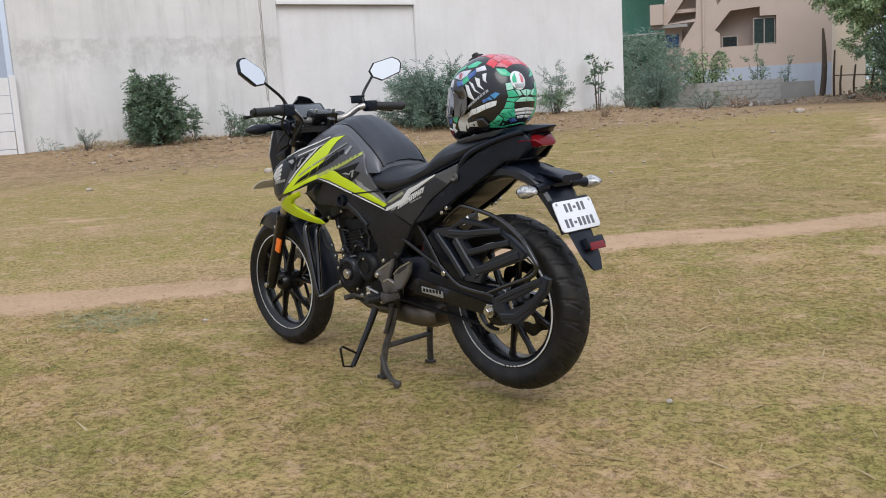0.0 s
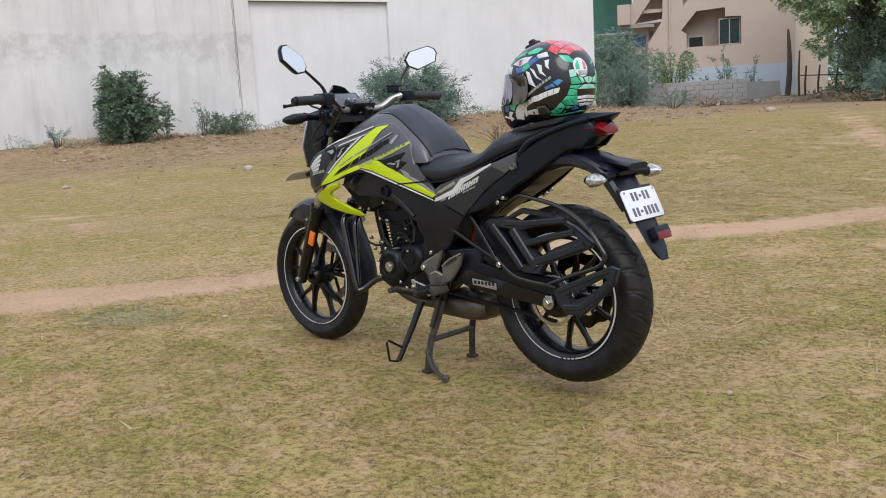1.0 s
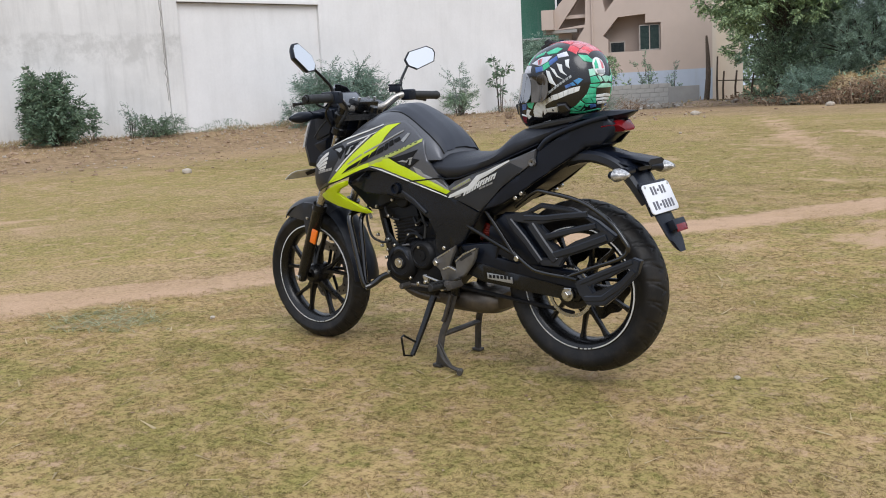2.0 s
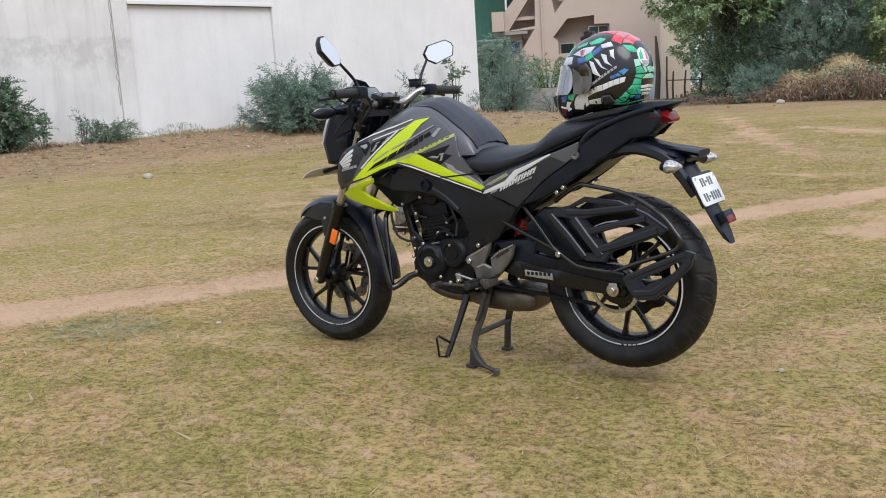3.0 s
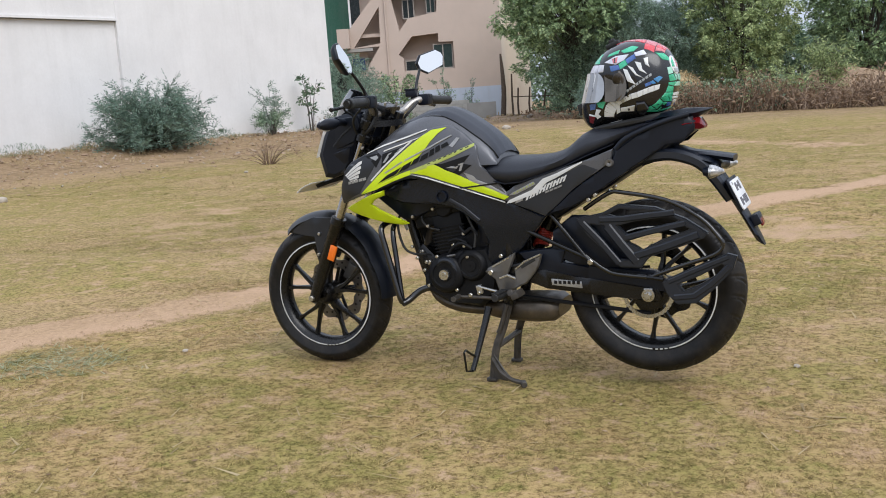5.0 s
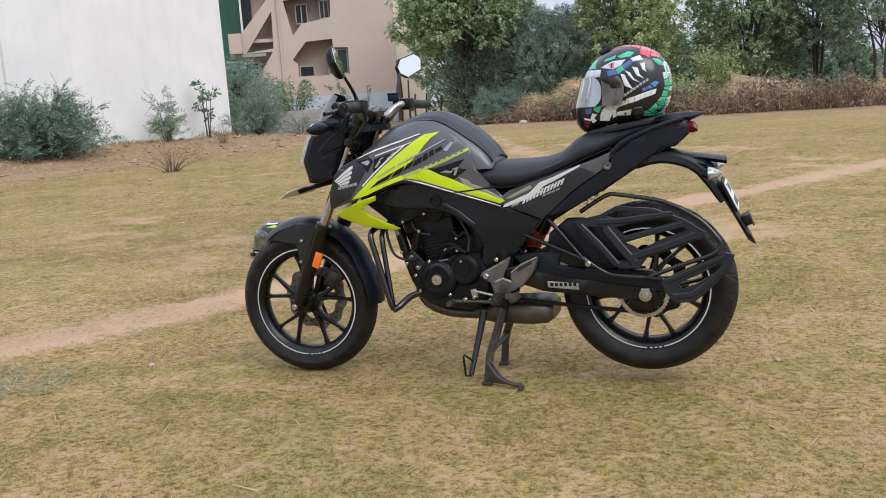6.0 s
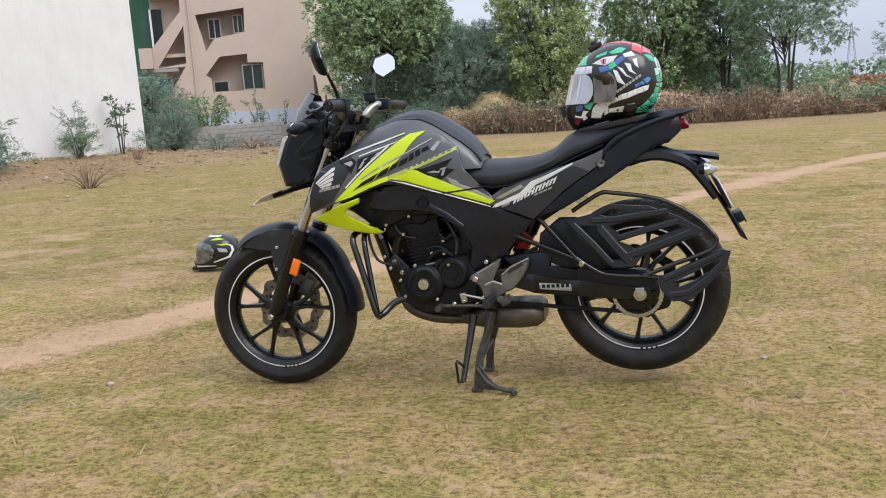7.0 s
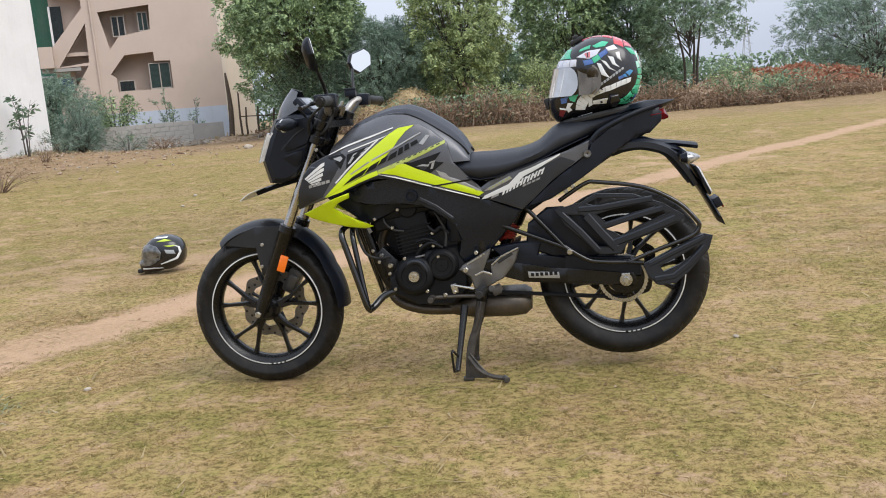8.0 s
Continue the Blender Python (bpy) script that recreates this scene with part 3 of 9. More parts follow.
for z in (3.0, 5.15, 8.2):
    bm = bmesh.new()
    house_box(bm, 0.02, 8.18, -1.15, -0.22, z - 0.12, z + 0.06)
    part("balcony_floor", bm, BEIGE, house, smooth=False)
for u in (2.50, 6.1):
    bm = bmesh.new()
    house_box(bm, u - 0.08, u + 0.08, -1.15, -0.22, 0.3, 11.4)
    part("cross_wall", bm, BEIGE, house, smooth=False)
bm = bmesh.new()
house_box(bm, 0.0, 7.34, 0.002, 0.03, 0.35, 1.98)
part("plinth", bm, PALE_BLUE, house, "pale blue painted plinth", smooth=False)
bm = bmesh.new()
house_box(bm, -0.3, 9.0, -9, 0.35, 11.6, 11.9)
part("roof", bm, BEIGE, house, smooth=False)


def window(u0, u1, z0, z1, v, glass, halves=2, fr=0.055):
    bm = bmesh.new()
    house_box(bm, u0, u1, v - 0.05, v + 0.02, z0, z0 + fr)
    house_box(bm, u0, u1, v - 0.05, v + 0.02, z1 - fr, z1)
    for k in range(halves + 1):
        u = u0 + (u1 - u0 - fr) * k / halves
        house_box(bm, u, u + fr, v - 0.05, v + 0.018, z0 + fr, z1 - fr)
    w = part("window", bm, WINDOW_FRAME, house, smooth=False)
    for k in range(halves):
        bm = bmesh.new()
        a = u0 + fr + (u1 - u0 - fr) * k / halves
        house_box(bm, a, a + (u1 - u0 - fr) / halves - fr, v - 0.03, v - 0.01, z0 + fr, z1 - fr)
        part("pane", bm, glass, w, smooth=False)


window(2.66, 3.74, 3.10, 4.44, -0.20, WINDOW_GREEN)
window(4.50, 5.30, 3.06, 3.66, -0.45, DARK_GLASS, 1)
window(4.62, 5.28, 5.9, 6.95, -0.55, DARK_GLASS)
window(3.46, 3.98, 6.12, 7.1, -0.55, WINDOW_GREEN)
window(3.5, 5.2, 9.0, 10.1, -0.6, DARK_GLASS)
# stair landing, parapet and sloping flights
bm = bmesh.new()
house_box(bm, 8.2, 8.85, -0.1, 0.55, 4.46, 5.50, 0.01)
part("landing_parapet", bm, BEIGE, house, smooth=False)
for (ua, za), (ub, zb), dv in (((8.1, 4.50), (6.55, 6.62), -0.62), ((5.65, 3.98), (4.86, 4.93), -0.62), ((5.5, 7.2), (4.9, 8.2), -0.62)):
    bm = bmesh.new()
    n = Vector((zb - za, 0, -(ub - ua))).normalized() * 0.10
    rings = [[on_house(u + n.x * k, dv + v, z + n.z * k) for v, k in ((-0.42, 0), (0.39, 0), (0.39, 1), (-0.42, 1))] for u, z in ((ua, za), (ub, zb))]
    ring_skin(bm, rings)
    part("stair_flight", bm, BEIGE, house, smooth=False)
# flat dark slab in place of the shade inside an open doorway
bm = bmesh.new()
house_box(bm, 7.62, 8.22, -0.9, -0.82, 5.5, 7.6)
part("doorway_shade", bm, DARK_GLASS, house, "open doorway, its inner shade drawn as a dark slab", smooth=False)
bm = bmesh.new()
house_box(bm, 8.14, 8.24, -0.85, -0.72, 5.5, 7.6)
part("door_post", bm, WALL_WHITE, house, smooth=False)
bm = bmesh.new()
house_box(bm, 7.52, 8.2, -0.6, -0.5, 3.3, 3.95)
part("window_sheet", bm, BLUE_SHEET, house, "blue sheet over a window", smooth=False)
bm = bmesh.new()
house_box(bm, 7.0, 8.85, -0.75, 0.10, 4.28, 4.44)
part("landing_slab", bm, CEMENT, house, "dull cement slab under the stair landing", smooth=False)
bm = bmesh.new()
house_box(bm, 7.36, 8.25, -0.95, -0.62, 0.3, 4.28)
part("stair_wall", bm, BEIGE, house, smooth=False)
bm = bmesh.new()
tube(bm, [on_house(6.2, 0.05, z) for z in (1.9, 7.0, 11.4)], 0.05, 8)
part("drain_pipe", bm, BEIGE, house)

annexe = thing("green_building", on_house(11, -5, 0), "dark green painted building with a pale awning", "building")
bm = bmesh.new()
house_box(bm, 8.3, 17.0, -11.0, -5.0, 0.2, 10.5)
part("wall", bm, GREEN_PAINT, annexe, smooth=False)
bm = bmesh.new()
house_box(bm, 8.2, 11.5, -5.0, -3.6, 4.25, 4.33)
part("awning", bm, ROOF_SHEET, annexe, "pale sheet awning", smooth=False)
for u in (9.1, 10.2):
    bm = bmesh.new()
    house_box(bm, u, u + 0.6, -5.0, -4.96, 2.4, 3.5)
    part("window", bm, DARK_GLASS, annexe, smooth=False)
for q in range(4):
    bm = bmesh.new()
    house_box(bm, 11.4, 12.4, -4.99, -4.92, 7.0 + q * 0.22, 7.12 + q * 0.22)
    part("louvre", bm, ROOF_SHEET, annexe, smooth=False)

# ---- motorcycle: x forward, y to its left, rear axle over x = 0 ----
BASE_L, ZF, ZR = 1.346, 0.291, 0.348
bike = thing("motorcycle", (0.6, 0, 0), "black and grey motorcycle with neon yellow stripes, on its centre stand", "motorcycle")


def half(x):
    """Half the width of the bodywork."""
    return float(np.interp(x, [-0.21, -0.14, -0.05, 0.05, 0.11, 0.25, 0.40, 0.5, 0.6, 0.7, 0.8, 0.9, 1.0, 1.05, 1.10, 1.15],
                           [0.045, 0.068, 0.095, 0.120, 0.138, 0.145, 0.138, 0.136, 0.145, 0.156, 0.168, 0.188, 0.212, 0.216, 0.205, 0.176]))


def tank_top(x):
    return float(np.interp(x, [0.512, 0.524, 0.546, 0.584, 0.642, 0.692, 0.732, 0.785, 0.828, 0.894, 0.938, 0.981, 1.03, 1.10],
                           [0.800, 0.837, 0.878, 0.918, 0.959, 0.988, 1.003, 1.002, 0.992, 0.968, 0.947, 0.915, 0.880, 0.840]))


def body_map(x, z, off):
    w = half(x) + off
    if x > 0.5 and z > 0.80:
        zt = tank_top(x) + 0.012 + off
        u = min(1.0, (z - 0.80) / max(zt - 0.80, 0.02))
        return (x, w * max(0.0, 1 - u ** 2.6) ** (1 / 2.6), z)
    if x > 0.8:
        w -= 0.55 * max(0.0, 0.715 - z) * min(1.0, (x - 0.8) / 0.1)
    return (x, w, z)


# --- wheels ---
def wheel(name, x, z, tyre_r, tyre_w, rim_w, first, disc_y):
    c = (x, 0, z)
    w, k = tyre_w, tyre_r
    bm = bmesh.new()
    hw = rim_w
    lathe(bm, [(0.221, hw - 0.004), (0.221, hw), (0.212, hw + 0.003), (0.205, hw - 0.002), (0.196, hw - 0.010), (0.188, hw * 0.35), (0.188, -hw * 0.35), (0.196, -hw + 0.010), (0.205, -hw + 0.002), (0.212, -hw - 0.003), (0.221, -hw), (0.221, -hw + 0.004), (0.202, -hw * 0.4), (0.202, hw * 0.4)], c, 72)
    rim = part(name, bm, SATIN_BLACK, bike, "black cast alloy wheel with a white rim stripe")
    half_prof = [(0.211, hw - 0.006), (0.222, hw + 0.001), (0.232, w * 0.86), (0.248, w * 0.98), (k - 0.040, w)] + [(k - 0.034 * q ** 2.3, w * q * 1.0) for q in (0.93, 0.86, 0.78, 0.70, 0.62, 0.54, 0.46, 0.38, 0.30, 0.22, 0.14, 0.07, 0.0)]
    prof = half_prof + [(r, -y) for r, y in half_prof[-2::-1]]

    def tread(t, r, y):
        """Long slanting grooves that run from the crown out to each shoulder, with short ones between."""
        if r < k - 0.033:
            return 0.0
        u, side = abs(y) / w, 0.5 if y < 0 else 0.0
        turn = t * 26 / (2 * math.pi) + side
        cut = 0.0
        if 0.10 < u < 0.92 and (turn + 0.75 * u ** 0.7) % 1.0 < 0.12:
            cut = 0.0036
        if 0.45 < u < 0.95 and (turn + 0.5 + 0.35 * u) % 1.0 < 0.11:
            cut = 0.0036
        if 0.03 < u < 0.34 and (turn + 0.25 - 0.6 * u) % 1.0 < 0.10:
            cut = 0.0036
        return -cut
    bm = bmesh.new()
    lathe(bm, prof, c, 468, tread)
    part("tyre", bm, RUBBER, rim, "dusty black rubber tyre with a grooved tread", angle=50)
    for s in (1, -1):
        bm = bmesh.new()
        y = s * (hw + 0.0045)
        lathe(bm, [(0.2125, y), (0.2168, y - s * 0.0010), (0.2168, y - s * 0.003), (0.2125, y - s * 0.003)], c, 90, a0=radians(-88), a1=radians(256))
        part("rim_stripe", bm, WHITE_DECAL, rim, "thin white stripe")
        for q in range(3):
            bm = bmesh.new()
            a = radians(-102 + q * 4.4)
            lathe(bm, [(0.2125, y), (0.2168, y - s * 0.0010), (0.2168, y - s * 0.003), (0.2125, y - s * 0.003)], c, 3, a0=a, a1=a + radians(2.6))
            part("stripe_dash", bm, WHITE_DECAL, rim)
    for p in range(5):
        for q in (-15, 15):
            a = radians(first + 72 * p + q * 0.15)
            b = radians(first + 72 * p + q)
            bm = bmesh.new()
            rings = []
            for f, wd, th in ((0.0, 0.013, 0.024), (0.35, 0.0085, 0.015), (0.8, 0.0065, 0.011), (1.0, 0.010, 0.015)):
                r = 0.038 + (0.192 - 0.038) * f
                t = a + (b - a) * min(1, f * 1.15)
                o = Vector((x + r * math.cos(t), 0, z + r * math.sin(t)))
                n = Vector((-math.sin(t), 0, math.cos(t)))
                rings.append([o + n * wd * cx + Vector((0, th * cy + 0.006 * (1 - f), 0)) for cx, cy in ((1, 0.6), (0.6, 1), (-0.6, 1), (-1, 0.6), (-1, -0.6), (-0.6, -1), (0.6, -1), (1, -0.6))])
            ring_skin(bm, rings)
            part("spoke", bm, SATIN_BLACK, rim)
    bm = bmesh.new()
    lathe(bm, [(0.012, 0.062), (0.030, 0.060), (0.036, 0.050), (0.046, 0.030), (0.046, -0.030), (0.036, -0.050), (0.030, -0.060), (0.012, -0.062)], c, 28)
    part("hub", bm, SATIN_BLACK, rim)
    # petal brake disc on an inner carrier
    bm = bmesh.new()
    lathe(bm, [(0.090, disc_y + 0.002), (0.131, disc_y + 0.002), (0.131, disc_y - 0.002), (0.090, disc_y - 0.002)], c, 96, lambda t, r, y: 0.006 * math.sin(10 * t) if r > 0.1 else 0.004 * math.sin(10 * t + 1))
    disc = part("brake_disc", bm, DISC_STEEL if name == "front_wheel" else SATIN_BLACK, rim, "petal-shaped steel brake disc")
    for q in range(30):
        bm = bmesh.new()
        t = 2 * math.pi * q / 30
        r = 0.106 + 0.012 * (q % 2)
        rod(bm, (x + r * math.cos(t), disc_y - 0.003, z + r * math.sin(t)), (x + r * math.cos(t), disc_y + 0.003, z + r * math.sin(t)), 0.0050, seg=8)
        if name == "front_wheel":
            o = part("disc_hole", bm, CABLE, rim)
        else:
            bm.free()
    for q in range(5):
        bm = bmesh.new()
        t = 2 * math.pi * (q + 0.2) / 5
        rod(bm, (x + 0.03 * math.cos(t), disc_y, z + 0.03 * math.sin(t)), (x + 0.096 * math.cos(t + 0.25), disc_y, z + 0.096 * math.sin(t + 0.25)), 0.007, seg=8)
        part("disc_carrier", bm, SATIN_BLACK, rim)
    return rim


front_wheel = wheel("front_wheel", BASE_L, ZF, ZF, 0.050, 0.036, 164, -0.062)
rear_wheel = wheel("rear_wheel", 0.0, ZR, 0.306, 0.069, 0.052, 188, -0.075)
# chain sprocket, hub cover and axle
bm = bmesh.new()
lathe(bm, [(0.075, 0.094), (0.087, 0.094), (0.087, 0.088), (0.075, 0.088)], (0.008, 0, ZR - 0.008), 120, lambda t, r, y: 0.0016 * math.sin(40 * t) if r > 0.08 else 0)
part("sprocket", bm, STEEL, rear_wheel, "bright steel chain sprocket")
bm = bmesh.new()
lathe(bm, [(0.01, 0.088), (0.066, 0.086), (0.069, 0.070), (0.060, 0.045), (0.01, 0.045)], (0.0, 0, ZR), 40)
part("hub_cover", bm, SATIN_BLACK, rear_wheel)
bm = bmesh.new()
rod(bm, (0.0, 0.09, ZR - 0.009), (0.0, 0.142, ZR - 0.009), 0.013, seg=6)
lathe(bm, [(0.004, 0.128), (0.022, 0.127), (0.022, 0.118), (0.004, 0.118)], (0.0, 0, ZR - 0.009), 20)
part("axle_nut", bm, STEEL, rear_wheel)

# --- fork ---
for s in (1, -1):
    bm = bmesh.new()
    a, b = Vector((1.352, 0.100 * s, 0.290)), Vector((1.205, 0.100 * s, 0.612))
    d = (b - a).normalized()
    tube(bm, [a - d * 0.02, a - d * 0.012, a + d * 0.03, a + d * 0.08, b - d * 0.03, b - d * 0.025, b], [0.012, 0.021, 0.022, 0.025, 0.027, 0.031, 0.030], 18)
    leg = part("fork_leg", bm, SATIN_BLACK, bike, "black fork lower leg")
    bm = bmesh.new()
    rod(bm, b - d * 0.01, b + d * 0.45, 0.0185, seg=18)
    part("fork_tube", bm, FORK_CHROME, leg, "bare metal fork tube")
    bm = bmesh.new()
    rod(bm, b + d * 0.345, b + d * 0.455, 0.0245, 0.0235, 18)
    part("fork_sleeve", bm, SATIN_BLACK, leg)
    bm = bmesh.new()
    rod(bm, (1.352, 0.105 * s, 0.290), (1.352, 0.131 * s, 0.290), 0.012, seg=6)
    part("axle_bolt", bm, STEEL, leg)
    bm = bmesh.new()
    block(bm, (1.236, 0.122 * s, 0.476), (0.030, 0.010, 0.062), Matrix.Rotation(radians(-22), 4, "Y"), 0.003)
    part("reflector", bm, ORANGE_LENS, leg, "orange side reflector")
    bm = bmesh.new()
    rod(bm, b + d * 0.37, b + d * 0.41, 0.033, seg=20)
    part("fork_clamp", bm, SATIN_BLACK, leg)
    bm = bmesh.new()
    rod(bm, b + d * 0.320, b + d * 0.352, 0.031, seg=20)
    part("fork_clamp", bm, SATIN_BLACK, leg)
bm = bmesh.new()
block(bm, (1.035, 0, 0.985), (0.075, 0.20, 0.028), Matrix.Rotation(radians(-24), 4, "Y"), 0.008)
part("top_yoke", bm, SATIN_BLACK, bike)
bm = bmesh.new()
block(bm, (1.065, 0, 0.916), (0.07, 0.19, 0.032), Matrix.Rotation(radians(-24), 4, "Y"), 0.008)
part("lower_yoke", bm, SATIN_BLACK, bike)
bm = bmesh.new()
rod(bm, (1.085, 0, 0.83), (1.01, 0, 1.0), 0.03, seg=16)
part("steering_head", bm, SATIN_BLACK, bike)
# caliper
bm = bmesh.new()
block(bm, (1.265, -0.085, 0.375), (0.055, 0.06, 0.10), Matrix.Rotation(radians(-30), 4, "Y"), 0.012)
block(bm, (1.262, -0.05, 0.372), (0.035, 0.02, 0.06), Matrix.Rotation(radians(-30), 4, "Y"), 0.006)
part("brake_caliper", bm, ALLOY, bike, "dull alloy brake caliper")

# --- front mudguard ---
bm = bmesh.new()
rows = []
for k in range(33):
    t = radians(59 + 122 * k / 32)
    r = 0.314 + 0.030 * math.sin(math.pi * min(1, k / 24)) ** 0.8
    w = 0.062 * min(1, 0.72 + k / 16) + (0.010 if k > 18 else 0.010 * k / 18)
    row = []
    for q in range(9):
        u = -1 + q / 4
        sag = 0.028 * abs(u) ** 2.6
        row.append((BASE_L + (r - sag) * math.cos(t), w * u, ZF + (r - sag) * math.sin(t)))
    rows.append(row)


def sheet(bm, rows, depth):
    """A skin from rows of points with a thickness along -normal of about depth."""
    g = [[bm.verts.new(p) for p in r] for r in rows]
    fs = [bm.faces.new((g[i][j], g[i + 1][j], g[i + 1][j + 1], g[i][j + 1])) for i in range(len(g) - 1) for j in range(len(g[0]) - 1)]
    bmesh.ops.recalc_face_normals(bm, faces=fs)
    bmesh.ops.solidify(bm, geom=fs, thickness=depth)


sheet(bm, rows[:17], 0.004)
guard = part("front_mudguard", bm, BODY_DARK, bike, "dark grey painted front mudguard")
bm = bmesh.new()
sheet(bm, rows[16:], 0.004)
part("mudguard_extension", bm, BLACK_PLASTIC, guard, "black plastic rear mudguard extension")
for s in (1, -1):
    bm = bmesh.new()
    panel(bm, [(1.492, 0.545), (1.44, 0.585), (1.345, 0.612), (1.245, 0.610), (1.262, 0.545), (1.298, 0.466), (1.322, 0.425), (1.336, 0.428), (1.350, 0.533)], lambda x, z, off: (x, 0.070 + off - 0.25 * max(0, x - 1.37), z), 0, 0.008, side=s)
    part("mudguard_side", bm, BODY_DARK, guard)
    for q, zz in ((1.322, 0.545), (1.332, 0.462)):
        bm = bmesh.new()
        bolt(bm, (q, 0.072 * s, zz), 0.007, 0.006, (0, s, 0))
        part("bolt", bm, STEEL, guard)

# --- fuel tank ---
bm = bmesh.new()
rings = []
for k in range(27):
    x = 0.516 + (1.01 - 0.516) * k / 26
    zt, w = tank_top(x), min(half(x), 0.176) - 0.004
    zb = 0.776 + 0.03 * max(0, (0.60 - x) / 0.09)
    zm = min(0.80, zt - 0.004)
    ring = []
    for q in range(15):
        a = math.pi * q / 14
        cy, sz = math.cos(a), math.sin(a)
        ring.append((x, w * math.copysign(abs(cy) ** (2 / 2.6), cy), zm + (zt - zm) * sz ** (2 / 2.6)))
    ring += [(x, -w * 0.80, zb), (x, w * 0.80, zb)]
    rings.append(ring)
ring_skin(bm, rings)
tank = part("fuel_tank", bm, BODY_GREY, bike, "matte grey painted fuel tank")


def tank_skin(x, y, off):
    w = min(half(x), 0.176) - 0.004
    zt = tank_top(x)
    zm = min(0.80, zt - 0.004)
    return zm + (zt - zm) * max(0.0, 1 - (abs(y) / w) ** 2.6) ** (1 / 2.6) + off


bm = bmesh.new()
rows = []
for k in range(29):
    x = 0.522 + (0.985 - 0.522) * k / 28
    wc = float(np.interp(x, [0.52, 0.56, 0.62, 0.72, 0.85, 0.93, 0.99], [0.105, 0.108, 0.104, 0.094, 0.082, 0.07, 0.05]))
    row = []
    for q in range(13):
        u = -1 + q / 6
        y = wc * u
        lift = 0.008 * min(1, (1 - abs(u)) / 0.16) - 0.003
        row.append((x - 0.004, y, tank_skin(x, y, lift + (0.005 if abs(u) < 0.45 else 0))))
    rows.append(row)
sheet(bm, rows, 0.004)
part("tank_cover", bm, TANK_COVER, tank, "dark satin tank top cover")
for q in (0, -1):
    bm = bmesh.new()
    tube(bm, [(row[q][0], row[q][1], row[q][2] + 0.0015) for row in rows], 0.0026, 6)
    part("cover_seam", bm, BLACK_DECAL, tank)

# --- side shrouds and graphics ---
for s in (1, -1):
    bm = bmesh.new()
    panel(bm, [(1.140, 0.675), (1.126, 0.742), (1.098, 0.800), (1.068, 0.836), (1.013, 0.860), (0.961, 0.878), (0.877, 0.912), (0.800, 0.930), (0.740, 0.945), (0.690, 0.948), (0.640, 0.915), (0.590, 0.870), (0.575, 0.800), (0.470, 0.685), (0.482, 0.668), (0.650, 0.722), (0.780, 0.755), (0.845, 0.766), (0.900, 0.760), (0.980, 0.728), (1.030, 0.708)], body_map, 0.002, 0.012, 0.03, side=s)
    shroud = part("tank_shroud", bm, BODY_GREY, bike, "grey tank shroud with neon yellow and white stripes")

    def decal(name, pts, m, off=0.0045, label=""):
        b = bmesh.new()
        panel(b, pts, body_map, off, 0.0035, 0.028, 0.0, 0.0012, side=s)
        return part(name, b, m, shroud, label)
    decal("front_panel", [(1.138, 0.677), (1.124, 0.742), (1.096, 0.798), (1.064, 0.833), (1.013, 0.856), (0.962, 0.873), (0.947, 0.850), (0.985, 0.790), (1.034, 0.718)], BODY_DARK, 0.004)
    decal("upper_stripe", [(1.027, 0.716), (0.973, 0.766), (0.910, 0.824), (0.844, 0.876), (0.791, 0.915), (0.757, 0.934), (0.700, 0.941), (0.731, 0.921), (0.758, 0.893), (0.778, 0.868), (0.800, 0.845), (0.838, 0.812), (0.862, 0.795), (0.900, 0.776), (0.966, 0.744)], NEON, 0.0055, "neon yellow blade")
    decal("lower_blade", [(1.027, 0.714), (0.956, 0.749), (0.875, 0.783), (0.839, 0.794), (0.837, 0.778), (0.897, 0.759), (0.967, 0.730)], NEON, 0.0052, "neon yellow lower blade")
    decal("pale_line", [(0.837, 0.794), (0.774, 0.815), (0.683, 0.847), (0.597, 0.880), (0.597, 0.869), (0.678, 0.834), (0.772, 0.800), (0.836, 0.780)], PALE_NEON, 0.0052)
    for q in range(9):
        x0, z0 = 0.792 - 0.0205 * q, 0.8035 + 0.0074 * q
        decal("pale_line_bar", [(x0, z0), (x0 - 0.012, z0 + 0.0045), (x0 - 0.013, z0 + 0.0085), (x0 - 0.001, z0 + 0.0040)], BODY_DARK, 0.0062)
    decal("side_stripe", [(0.840, 0.785), (0.775, 0.809), (0.735, 0.808), (0.688, 0.784), (0.603, 0.741), (0.474, 0.686), (0.493, 0.675), (0.605, 0.713), (0.692, 0.742), (0.778, 0.772)], NEON, 0.0055, "neon yellow side stripe")
    # plain slanting blocks in place of the writing along the tank
    for f0, f1, lo_in, hi_in in ((0.00, 0.26, 0.0, 0.0), (0.28, 0.43, 0.0, 0.0), (0.46, 0.56, 0.1, 0.0), (0.585, 0.70, 0.0, 0.1), (0.725, 0.79, 0.0, 0.0), (0.815, 0.88, 0.1, 0.0), (0.905, 1.0, 0.2, 0.15)):
        lo = [(0.960 - 0.272 * f, 0.751 + 0.122 * f + 0.028 * lo_in) for f in (f0, f1)]
        hi = [(0.926 - 0.232 * f, 0.779 + 0.115 * f - 0.028 * hi_in) for f in (f1, f0)]
        decal("graphic_block", lo + hi, BLACK_DECAL, 0.0072)
    decal("graphic_wedge", [(0.754, 0.816), (0.721, 0.811), (0.655, 0.828), (0.612, 0.840), (0.639, 0.809), (0.606, 0.802), (0.654, 0.769), (0.703, 0.788)], BLACK_DECAL, 0.0060)
